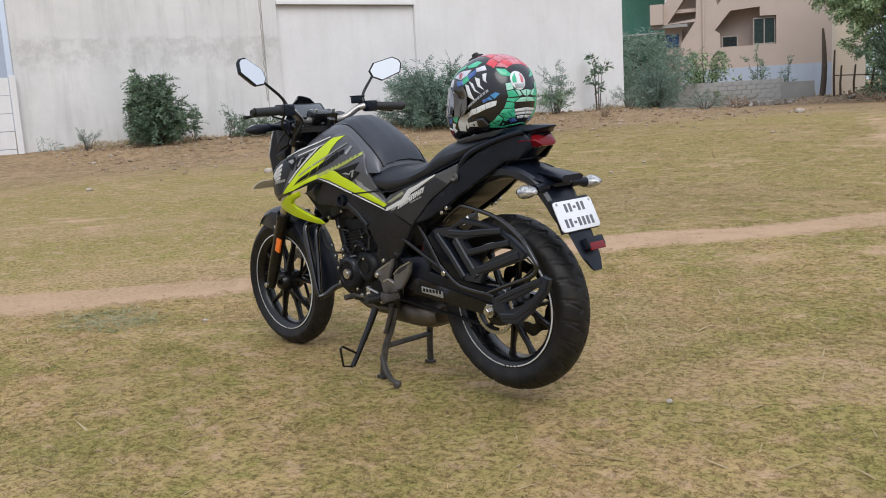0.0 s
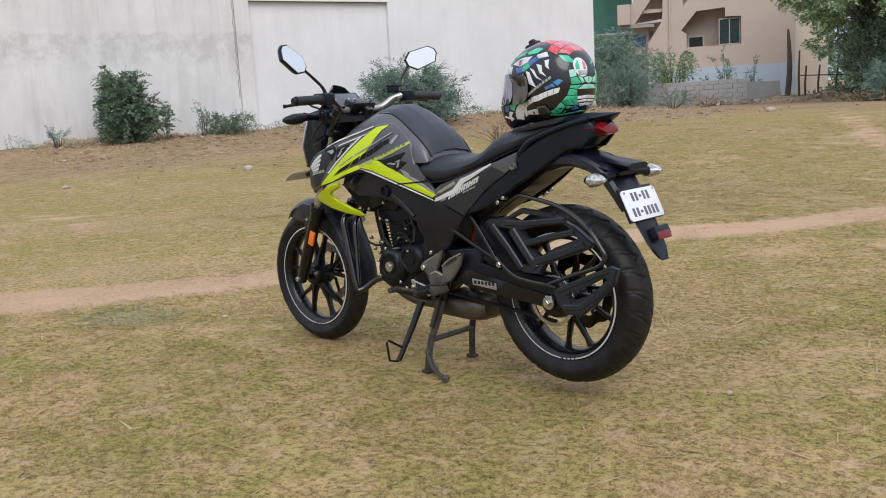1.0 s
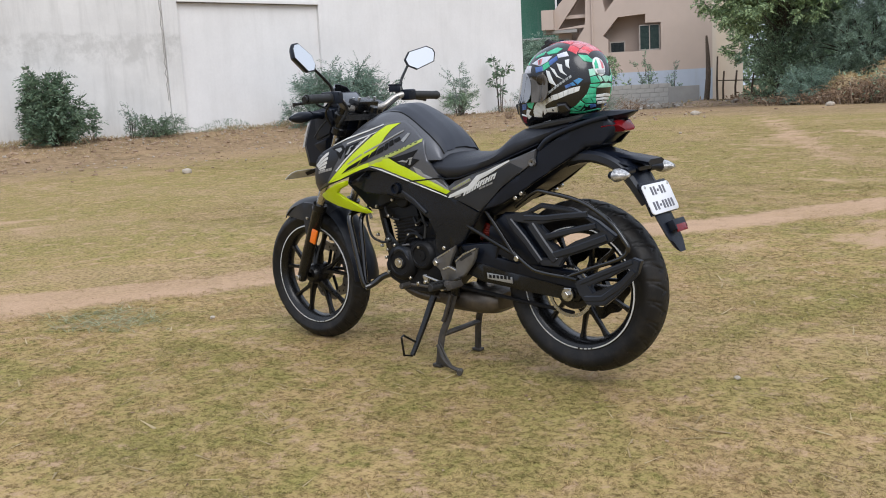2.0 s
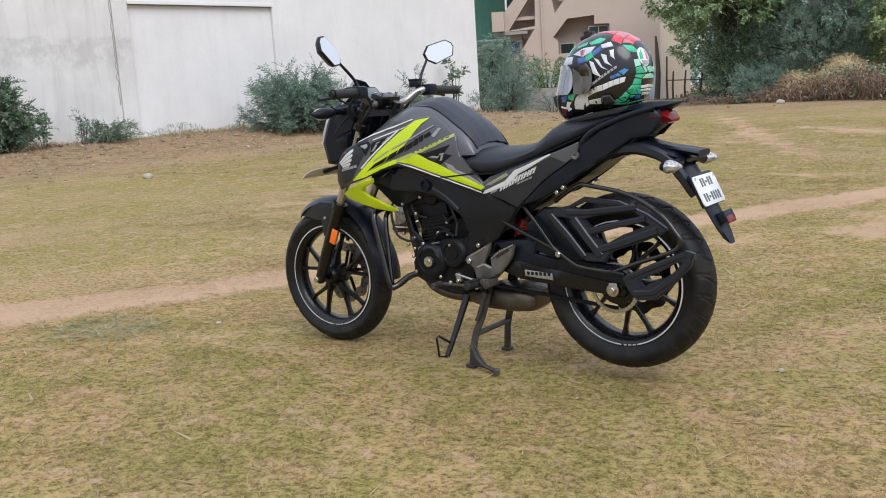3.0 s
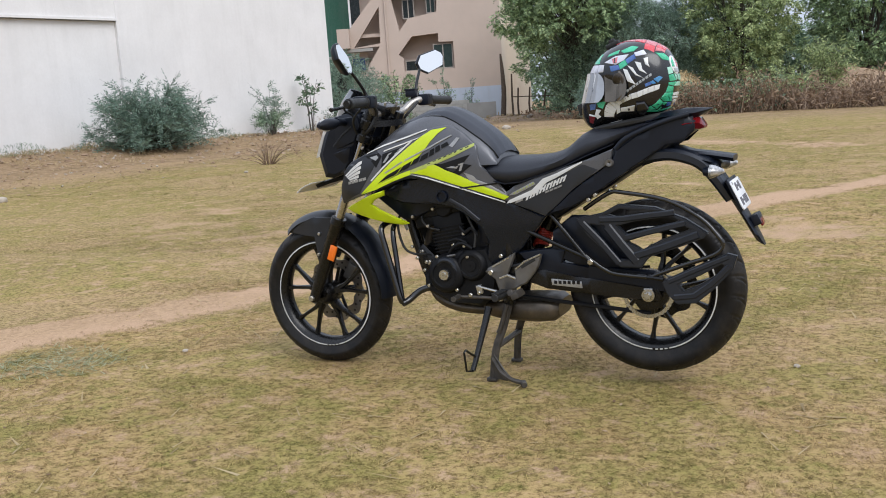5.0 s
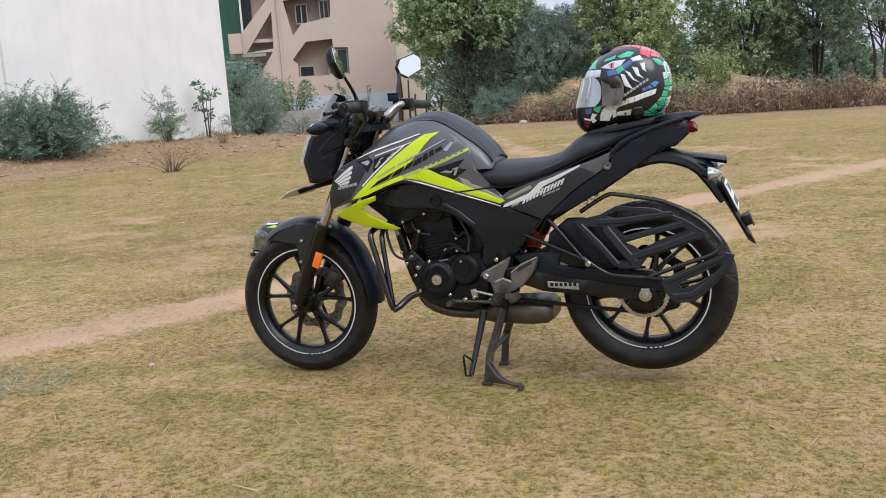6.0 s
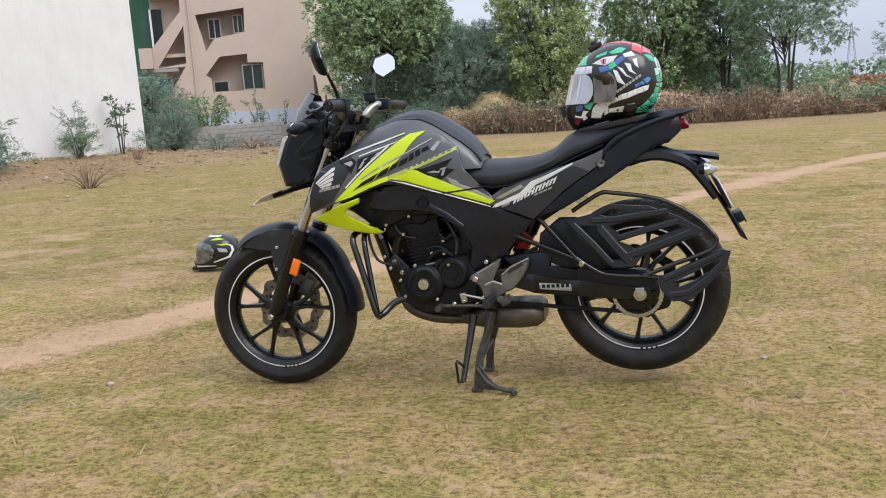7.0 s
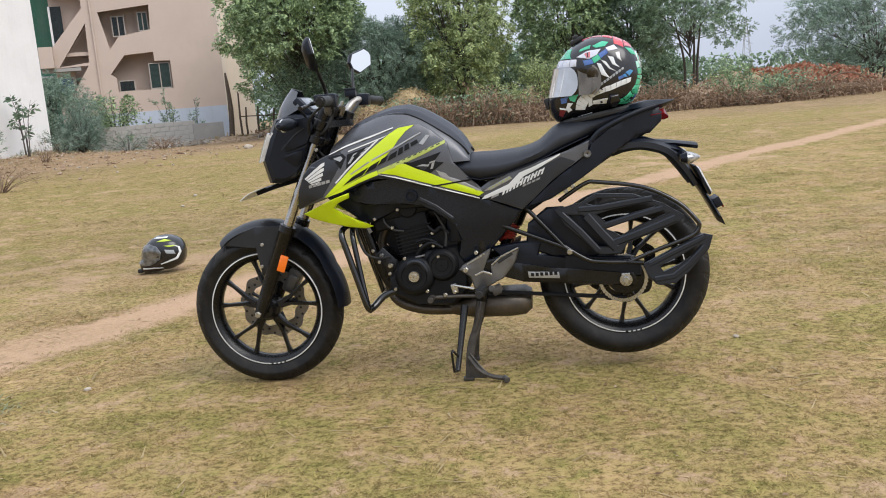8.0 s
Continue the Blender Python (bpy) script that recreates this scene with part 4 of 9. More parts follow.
    decal("graphic_hook", [(0.703, 0.796), (0.681, 0.802), (0.663, 0.799), (0.654, 0.808), (0.634, 0.813), (0.645, 0.784), (0.654, 0.783), (0.647, 0.804), (0.655, 0.801), (0.661, 0.792), (0.681, 0.795)], SILVER_DECAL, 0.0072)
    decal("graphic_corner", [(0.697, 0.794), (0.681, 0.794), (0.664, 0.789), (0.674, 0.781), (0.688, 0.786)], BODY_DARK, 0.0072)
    decal("silver_tab", [(0.637, 0.777), (0.603, 0.764), (0.584, 0.741), (0.616, 0.752)], SILVER_DECAL, 0.0060)
    decal("silver_end", [(0.687, 0.875), (0.661, 0.903), (0.649, 0.900), (0.674, 0.869)], SILVER_DECAL, 0.0062)
    decal("dark_chevron", [(0.943, 0.809), (0.937, 0.858), (0.858, 0.882), (0.838, 0.891), (0.890, 0.852)], BLACK_DECAL, 0.0058)
    decal("dark_chevron", [(1.004, 0.853), (0.952, 0.863), (0.941, 0.850), (0.962, 0.810), (0.975, 0.830)], BLACK_DECAL, 0.0058)
    for pts in ([(0.937, 0.825), (0.915, 0.858), (0.901, 0.863), (0.927, 0.828)], [(0.894, 0.854), (0.870, 0.876), (0.856, 0.880), (0.883, 0.856)], [(0.985, 0.848), (0.958, 0.855), (0.952, 0.846), (0.962, 0.836)]):
        decal("silver_slash", pts, SILVER_DECAL, 0.0070)
    for pts in ([(1.000, 0.861), (0.937, 0.885), (0.847, 0.911), (0.774, 0.935), (0.774, 0.939), (0.847, 0.917), (0.937, 0.891), (0.998, 0.865)], [(0.933, 0.866), (0.858, 0.889), (0.810, 0.905), (0.794, 0.913), (0.857, 0.894), (0.932, 0.871)], [(0.982, 0.761), (0.940, 0.802), (0.889, 0.846), (0.826, 0.898), (0.833, 0.899), (0.894, 0.850), (0.945, 0.805), (0.986, 0.764)], [(0.840, 0.780), (0.779, 0.7665), (0.693, 0.7365), (0.606, 0.7075), (0.490, 0.668), (0.490, 0.664), (0.606, 0.703), (0.693, 0.732), (0.780, 0.762)]):
        decal("white_line", pts, WHITE_DECAL, 0.0066)
    decal("silver_line", [(0.928, 0.787), (0.861, 0.824), (0.760, 0.870), (0.678, 0.910), (0.681, 0.914), (0.763, 0.875), (0.865, 0.829), (0.933, 0.790)], SILVER_DECAL, 0.0066)
    decal("grey_band", [(0.630, 0.765), (0.553, 0.735), (0.480, 0.693), (0.486, 0.687), (0.564, 0.726), (0.616, 0.746)], SILVER_DECAL, 0.0048)
    decal("lower_edge", [(1.022, 0.707), (0.947, 0.733), (0.867, 0.761), (0.828, 0.766), (0.654, 0.715), (0.492, 0.664), (0.492, 0.6675), (0.654, 0.7215), (0.780, 0.761), (0.823, 0.775), (0.866, 0.771), (0.946, 0.740)], BLACK_DECAL, 0.0050)
    decal("seam", [(0.660, 0.7185), (0.660, 0.7235), (0.520, 0.7365), (0.514, 0.7315)], BLACK_DECAL, 0.0074)
    # plain wing-shaped badge of slanting bars and a bar beneath
    for q, (tx, tz) in enumerate(((1.016, 0.838), (1.019, 0.820), (1.024, 0.803), (1.031, 0.787), (1.039, 0.773))):
        rx, rz = 1.093 - 0.0055 * q, 0.786 - 0.0050 * q
        decal("badge_bar", [(rx, rz), (rx - 0.0042, rz - 0.0038), (tx + 0.001, tz - 0.0105), (tx, tz), (tx + 0.012, tz - 0.004)], WHITE_DECAL, 0.0068)
    for q in range(5):
        x0, z0 = 1.080 - 0.016 * q, 0.752 + 0.0032 * q
        decal("badge_block", [(x0, z0), (x0 - 0.013, z0 + 0.0026), (x0 - 0.013, z0 + 0.0128), (x0, z0 + 0.0100)], SILVER_DECAL, 0.0068)
    bm = bmesh.new()
    panel(bm, [(1.124, 0.658), (1.066, 0.681), (1.001, 0.708), (0.944, 0.725), (0.947, 0.706), (0.988, 0.690), (1.004, 0.674), (0.977, 0.648), (0.929, 0.616), (0.883, 0.592), (0.912, 0.585), (0.972, 0.598), (1.041, 0.622), (1.091, 0.640)], body_map, 0.006, 0.014, 0.03, side=s)
    part("shroud_wing", bm, NEON, bike, "neon yellow lower wing")
    # frame side cover
    bm = bmesh.new()
    panel(bm, [(1.040, 0.706), (0.956, 0.724), (0.890, 0.758), (0.782, 0.760), (0.654, 0.724), (0.486, 0.668), (0.344, 0.614), (0.387, 0.562), (0.440, 0.505), (0.462, 0.478), (0.500, 0.455), (0.573, 0.428), (0.583, 0.470), (0.571, 0.515), (0.586, 0.577), (0.653, 0.626), (0.700, 0.656), (0.791, 0.666), (0.894, 0.668), (0.952, 0.690)], lambda x, z, off: (x, min(half(x), 0.15) - 0.005 + off - 0.22 * max(0, 0.585 - z) - 0.25 * max(0, x - 0.9), z), 0.0, 0.02, 0.035, 0.008, 0.006, side=s)
    cover = part("frame_cover", bm, FRAME_COVER, bike, "matte black frame side cover")
    bm = bmesh.new()
    lathe(bm, [(0.002, 0.148 * s), (0.015, 0.148 * s), (0.017, 0.157 * s), (0.021, 0.157 * s), (0.023, 0.148 * s), (0.002, 0.144 * s)], (0.732, 0, 0.692), 30)
    part("frame_cap", bm, BLACK_PLASTIC, cover)
    # raised crease in a lighter plastic, whose tone paints the highlight along it
    bm = bmesh.new()
    beam(bm, [(0.704, 0.680), (0.650, 0.650), (0.592, 0.602)], 0.013, 0.010, lambda x, z, off: (x, 0.1445 + off, z), 0.003, s)
    part("cover_crease_sheen", bm, GUARD_PLASTIC, cover)
    bm = bmesh.new()
    bolt(bm, (0.520, 0.135 * s, 0.472), 0.008, 0.006, (0, s, 0))
    part("bolt", bm, STEEL, cover)
    # tail side panels
    bm = bmesh.new()
    panel(bm, [(0.482, 0.668), (0.488, 0.700), (0.455, 0.722), (0.376, 0.748), (0.290, 0.776), (0.185, 0.806), (0.098, 0.838), (0.109, 0.790), (0.169, 0.754), (0.240, 0.706), (0.300, 0.652), (0.344, 0.616)], body_map, 0.002, 0.012, 0.035, side=s)
    tail_panel = part("tail_side_panel", bm, BODY_GREY, bike, "dark grey side panel with white lettering bars")

    def decal2(name, pts, m, off=0.0075):
        b = bmesh.new()
        panel(b, pts, body_map, off, 0.0045, 0.02, 0.0, 0.0008, side=s)
        part(name, b, m, tail_panel)
    decal2("dark_field", [(0.466, 0.664), (0.376, 0.700), (0.340, 0.728), (0.200, 0.790), (0.150, 0.770), (0.240, 0.706), (0.300, 0.652), (0.344, 0.620)], BODY_DARK, 0.0042)
    decal2("speckled_stripe", [(0.474, 0.690), (0.460, 0.700), (0.381, 0.737), (0.372, 0.727), (0.448, 0.693)], SILVER_DECAL, 0.0060)
    for q in range(7):
        x0, z0 = 0.456 - 0.0118 * q, 0.6945 + 0.0052 * q
        decal2("stripe_speck", [(x0, z0), (x0 - 0.006, z0 + 0.003), (x0 - 0.007, z0 + 0.008), (x0 - 0.001, z0 + 0.005)], PALE_NEON, 0.0072)
    decal2("white_line", [(0.484, 0.662), (0.473, 0.674), (0.387, 0.708), (0.345, 0.746), (0.300, 0.761), (0.202, 0.801), (0.203, 0.795), (0.295, 0.748), (0.330, 0.733), (0.372, 0.696), (0.466, 0.664)], WHITE_DECAL)
    for q in range(6):
        x0, z0 = 0.412 - q * 0.0250, 0.671 + q * 0.0112
        hgt = 0.027 - 0.0010 * q
        for d0, d1, b0, b1 in ((0.0, 0.008, 0.0, 1.0), (0.014, 0.021, 0.0, 1.0), (0.008, 0.014, 0.42 + 0.2 * (q % 2), 0.70 + 0.2 * (q % 2))):
            decal2("lettering_bar", [(x0 - d0 - 0.010 * b0, z0 + 0.42 * d0 + hgt * b0), (x0 - d1 - 0.010 * b0, z0 + 0.42 * d1 + hgt * b0), (x0 - d1 - 0.010 * b1, z0 + 0.42 * d1 + hgt * b1), (x0 - d0 - 0.010 * b1, z0 + 0.42 * d0 + hgt * b1)], WHITE_DECAL)
    decal2("small_lettering_bar", [(0.452, 0.661), (0.424, 0.671), (0.420, 0.684), (0.446, 0.673)], SILVER_DECAL)
    for q in range(4):
        x0, z0 = 0.338 - q * 0.0162, 0.695 + q * 0.006
        decal2("small_lettering_bar", [(x0, z0), (x0 - 0.013, z0 + 0.0048), (x0 - 0.0145, z0 + 0.0118), (x0 - 0.0015, z0 + 0.007)], SILVER_DECAL)
    bm = bmesh.new()
    panel(bm, [(0.344, 0.614), (0.300, 0.652), (0.240, 0.706), (0.169, 0.752), (0.107, 0.792), (0.090, 0.834), (0.016, 0.878), (-0.034, 0.908), (-0.132, 0.930), (-0.158, 0.912), (-0.154, 0.880), (-0.112, 0.843), (-0.066, 0.838), (-0.028, 0.812), (0.051, 0.763), (0.122, 0.716), (0.173, 0.684), (0.244, 0.645)], body_map, 0.0, 0.014, 0.035, 0.006, 0.005, side=s)
    rear_panel = part("tail_rear_panel", bm, BLACK_PLASTIC, bike, "black tail fairing")
    bm = bmesh.new()
    lathe(bm, [(0.002, 0.150 * s), (0.006, 0.153 * s), (0.012, 0.153 * s), (0.014, 0.142 * s), (0.002, 0.138 * s)], (0.109, 0, 0.792), 20)
    part("frame_bolt", bm, ALLOY, rear_panel)
    # grab rail running up to the tail
    bm = bmesh.new()
    tube(bm, smooth_pts([(0.092, 0.128 * s, 0.835), (0.060, 0.126 * s, 0.866), (0.0, 0.114 * s, 0.895), (-0.08, 0.092 * s, 0.922), (-0.14, 0.072 * s, 0.936)]), 0.009, 10, flat=0.8)
    part("grab_rail", bm, BLACK_PLASTIC, bike)
    for q, (xx, zz) in enumerate(((0.190, 0.668), (0.166, 0.684))):
        bm = bmesh.new()
        bolt(bm, (xx, 0.120 * s, zz), 0.008, 0.02, (0, s, 0))
        part("bolt", bm, STEEL, rear_panel)

# --- seat ---
bm = bmesh.new()
rings = []
for x, zt, zb, w in ((0.600, 0.800, 0.778, 0.085), (0.585, 0.812, 0.760, 0.112), (0.56, 0.818, 0.742, 0.132), (0.53, 0.821, 0.730, 0.143), (0.485, 0.821, 0.718, 0.149), (0.425, 0.820, 0.724, 0.150), (0.345, 0.825, 0.748, 0.149), (0.30, 0.836, 0.762, 0.147), (0.271, 0.848, 0.773, 0.144), (0.245, 0.869, 0.782, 0.138), (0.222, 0.889, 0.792, 0.133), (0.19, 0.905, 0.804, 0.127), (0.14, 0.911, 0.826, 0.122), (0.075, 0.914, 0.858, 0.116), (0.02, 0.920, 0.885, 0.108), (-0.035, 0.928, 0.908, 0.092), (-0.085, 0.938, 0.926, 0.070)):
    zc, h = (zt + zb) / 2, (zt - zb) / 2
    ring = []
    for q in range(24):
        a = 2 * math.pi * q / 24
        cy, sz = math.cos(a), math.sin(a)
        y = w * math.copysign(abs(cy) ** 0.62, cy)
        z = zc + h * math.copysign(abs(sz) ** 0.62, sz)
        if sz > 0:
            z -= 0.016 * (abs(y) / w) ** 3 * min(1, h / 0.03)
        ring.append((x, y, z))
    rings.append(ring)
ring_skin(bm, rings)
seat = part("seat", bm, SEAT_VINYL, bike, "black vinyl dual seat", angle=60)
for s in (1, -1):
    bm = bmesh.new()
    tube(bm, [(x, s * (w * 0.985), z) for x, z, w in ((0.575, 0.762, 0.118), (0.53, 0.742, 0.141), (0.485, 0.732, 0.149), (0.425, 0.737, 0.150), (0.345, 0.760, 0.149), (0.27, 0.784, 0.144), (0.19, 0.818, 0.126), (0.10, 0.852, 0.118))], 0.0025, 6)
    part("seat_piping", bm, BLACK_PLASTIC, seat)

# --- tail ---
bm = bmesh.new()
ring_skin(bm, [[(x, w * cy, (zt + zb) / 2 + (zt - zb) / 2 * sz) for cy, sz in ((1, 0.3), (0.85, 0.9), (0.4, 1), (-0.4, 1), (-0.85, 0.9), (-1, 0.3), (-0.9, -0.6), (-0.5, -1), (0.5, -1), (0.9, -0.6))] for x, zt, zb, w in ((0.20, 0.80, 0.70, 0.11), (0.11, 0.840, 0.755, 0.120), (0.03, 0.878, 0.785, 0.110), (-0.03, 0.902, 0.812, 0.096), (-0.10, 0.928, 0.846, 0.076), (-0.150, 0.930, 0.878, 0.060))])
part("tail_core", bm, BLACK_PLASTIC, bike)
# added black filler that keeps the gap under the tail dark
bm = bmesh.new()
panel(bm, [(0.360, 0.610), (0.300, 0.668), (0.160, 0.768), (0.020, 0.835), (-0.090, 0.870), (-0.100, 0.842), (0.030, 0.768), (0.130, 0.705), (0.250, 0.640), (0.330, 0.592)], flat_y(0.074), 0, 0.148, 0.06, 0.008, 0.008)
part("tail_filler", bm, BLACK_PLASTIC, bike)
bm = bmesh.new()
ring_skin(bm, [[(x, w * cy, z + h * sz) for cy, sz in ((1, 0), (0.7, 1), (-0.7, 1), (-1, 0), (-0.7, -1), (0.7, -1))] for x, z, h, w in ((0.0, 0.915, 0.010, 0.092), (-0.05, 0.930, 0.014, 0.088), (-0.11, 0.936, 0.018, 0.076), (-0.155, 0.938, 0.015, 0.056), (-0.185, 0.944, 0.008, 0.036), (-0.206, 0.949, 0.002, 0.016))])
part("tail_spoiler", bm, BLACK_PLASTIC, bike, "black pointed tail end")
bm = bmesh.new()
ring_skin(bm, [[(x, w * cy, z + h * sz) for cy, sz in ((1, 0.2), (0.6, 1), (0, 0.75), (-0.6, 1), (-1, 0.2), (-0.7, -0.8), (0, -1), (0.7, -0.8))] for x, z, h, w in ((-0.118, 0.900, 0.014, 0.078), (-0.146, 0.902, 0.021, 0.068), (-0.168, 0.901, 0.021, 0.052), (-0.182, 0.893, 0.007, 0.040))])
part("tail_lamp", bm, RED_LENS, bike, "red faceted tail lamp")

# --- rear mudguard, plate and indicators ---
bm = bmesh.new()
ring_skin(bm, [[(x, w * cy, z + h * sz) for cy, sz in ((1, 0.2), (0.7, 1), (-0.7, 1), (-1, 0.2), (-0.8, -1), (0.8, -1))] for x, z, h, w in ((0.02, 0.800, 0.030, 0.075), (-0.05, 0.815, 0.024, 0.075), (-0.10, 0.806, 0.022, 0.078), (-0.16, 0.786, 0.020, 0.080), (-0.20, 0.776, 0.018, 0.078), (-0.22, 0.768, 0.012, 0.060), (-0.235, 0.762, 0.006, 0.050))])
rear_guard = part("rear_mudguard", bm, BLACK_PLASTIC, bike, "black rear mudguard carrying the number plate")
bm = bmesh.new()
ring_skin(bm, [[(x, 0.058 * cy, z + h * sz) for cy, sz in ((1, 0.2), (0.7, 1), (-0.7, 1), (-1, 0.2), (-0.8, -1), (0.8, -1))] for x, z, h in ((-0.12, 0.806, 0.012), (-0.20, 0.798, 0.009), (-0.275, 0.784, 0.010))])
part("mudguard_lip", bm, BLACK_PLASTIC, rear_guard)
bm = bmesh.new()
ring_skin(bm, [[(x + tx * dx, w * cy, z + dx * 0.6) for cy, dx, tx in ((1, 0, 1), (0.8, 0.016, 1), (-0.8, 0.016, 1), (-1, 0, 1), (-0.8, -0.010, 1), (0.8, -0.010, 1))] for x, z, w in ((-0.195, 0.770, 0.072), (-0.235, 0.715, 0.070), (-0.275, 0.650, 0.064), (-0.312, 0.585, 0.056), (-0.338, 0.535, 0.046), (-0.355, 0.500, 0.024))])
part("mudguard_flap", bm, BLACK_PLASTIC, rear_guard)
for s in (1, -1):
    bm = bmesh.new()
    pts = smooth_pts([(0.02, 0.070 * s, 0.800), (-0.08, 0.074 * s, 0.806), (-0.165, 0.072 * s, 0.778), (-0.215, 0.066 * s, 0.725), (-0.262, 0.060 * s, 0.650)], 4)
    tube(bm, pts, [0.021, 0.021, 0.021, 0.020, 0.020, 0.020, 0.020, 0.019, 0.019, 0.019, 0.018, 0.018, 0.018, 0.017, 0.016, 0.015, 0.013], 6, flat=0.8)
    part("mudguard_arm", bm, GUARD_PLASTIC, rear_guard)
# number plate, tilted, with plain bars in place of its figures
pc, tilt = Vector((-0.289, 0.003, 0.667)), Matrix.Rotation(radians(25), 4, "Y")
bm = bmesh.new()
corners = [(sy * (0.097 - 0.012) + 0.012 * math.cos(t), sz * (0.051 - 0.012) + 0.012 * math.sin(t)) for sy, sz, t0 in ((1, 1, 0), (-1, 1, 90), (-1, -1, 180), (1, -1, 270)) for t in (radians(t0), radians(t0 + 30), radians(t0 + 60), radians(t0 + 90))]
ring_skin(bm, [[pc + tilt @ Vector((x0, y0 * k, z0 * k)) for y0, z0 in corners] for x0, k in ((-0.002, 0.985), (-0.001, 1.0), (0.002, 1.0))])
plate = part("number_plate", bm, PLATE_WHITE, bike, "white number plate with grey bars")
bm = bmesh.new()
block(bm, pc + tilt @ Vector((0.008, 0.002, 0.004)), (0.008, 0.190, 0.114), tilt, 0.003)
part("plate_backing", bm, BLACK_PLASTIC, plate)
for row, first, count in ((0.026, 0.044, 5), (-0.024, 0.066, 7)):
    for q in range(count):
        bm = bmesh.new()
        block(bm, pc + tilt @ Vector((-0.0026, first - 0.0215 * q, row)), (0.0016, 0.0115, 0.008 if (q == 2) else 0.028), tilt)
        part("figure_bar", bm, GREY_BARS, plate)
for yy in (0.082, -0.082):
    bm = bmesh.new()
    bolt(bm, pc + tilt @ Vector((-0.001, yy, 0.042)), 0.005, 0.004, tilt @ Vector((-1, 0, 0)))
    part("plate_screw", bm, STEEL, plate)
bm = bmesh.new()
block(bm, (-0.338, -0.012, 0.578), (0.028, 0.085, 0.036), tilt, 0.004)
part("reflector_mount", bm, BLACK_PLASTIC, rear_guard)
bm = bmesh.new()
block(bm, (-0.3535, -0.012, 0.571), (0.006, 0.074, 0.026), tilt, 0.002)
part("rear_reflector", bm, RED_LENS, rear_guard, "red rear reflector")
for s in (1, -1):
    bm = bmesh.new()
    tube(bm, [(-0.215, 0.06 * s, 0.760), (-0.222, 0.10 * s, 0.760), (-0.224, 0.128 * s, 0.756)], [0.016, 0.013, 0.018], 12)
    stalk = part("rear_indicator", bm, BLACK_PLASTIC, bike, "rear indicator with a clear lens")
    for nm, m, x0, x1 in (("indicator_shell", BLACK_PLASTIC, -0.198, -0.222), ("indicator_lens", CLEAR_LENS, -0.218, -0.262)):
        bm = bmesh.new()
        rings = []
        for f in (0.0, 0.12, 0.4, 0.7, 0.9, 1.0):
            k = math.sin(0.35 + 0.65 * math.pi / 2 * (1 - f)) if nm == "indicator_lens" else 0.55 + 0.45 * f
            k = max(0.15, math.cos(f * 1.35)) if nm == "indicator_lens" else k
            rings.append([(x0 + (x1 - x0) * f, (0.165 + 0.040 * k * math.cos(t)) * s, 0.754 + 0.022 * k * math.sin(t)) for t in (2 * math.pi * q / 16 for q in range(16))])
        ring_skin(bm, rings)
        part(nm, bm, m, stalk)

# --- headlight unit ---
FAIRING = ((1.058, 0.961), (1.066, 1.006), (1.130, 1.014), (1.196, 1.000), (1.230, 0.929), (1.258, 0.858), (1.238, 0.772), (1.200, 0.767), (1.152, 0.785), (1.120, 0.822), (1.091, 0.893))


def bulge(y):
    """How far the nose stands forward at a distance y from the middle."""
    return 0.040 * (1 - (y / 0.122) ** 2)


bm = bmesh.new()
ring_skin(bm, [[(1.15 + (x - 1.15) * k + (bulge(y) if x > 1.19 else 0.3 * bulge(y)), y, 0.89 + (z - 0.89) * k) for x, z in FAIRING] for y, k in ((-0.122, 0.84), (-0.112, 0.97), (-0.080, 1.0), (-0.040, 1.0), (0, 1.0), (0.040, 1.0), (0.080, 1.0), (0.112, 0.97), (0.122, 0.84))])
head = part("headlight_fairing", bm, BLACK_PLASTIC, bike, "black headlight fairing with a small smoked screen", angle=22)
bm = bmesh.new()
ring_skin(bm, [[(x + bulge(y) + 0.010, y, z) for x, z in ((1.220, 0.952), (1.244, 0.897), (1.262, 0.850), (1.226, 0.860), (1.196, 0.930))] for y in (-0.104, -0.08, -0.05, -0.02, 0.02, 0.05, 0.08, 0.104)])
part("headlight_lens", bm, HEAD_LENS, head, "clear headlight lens")
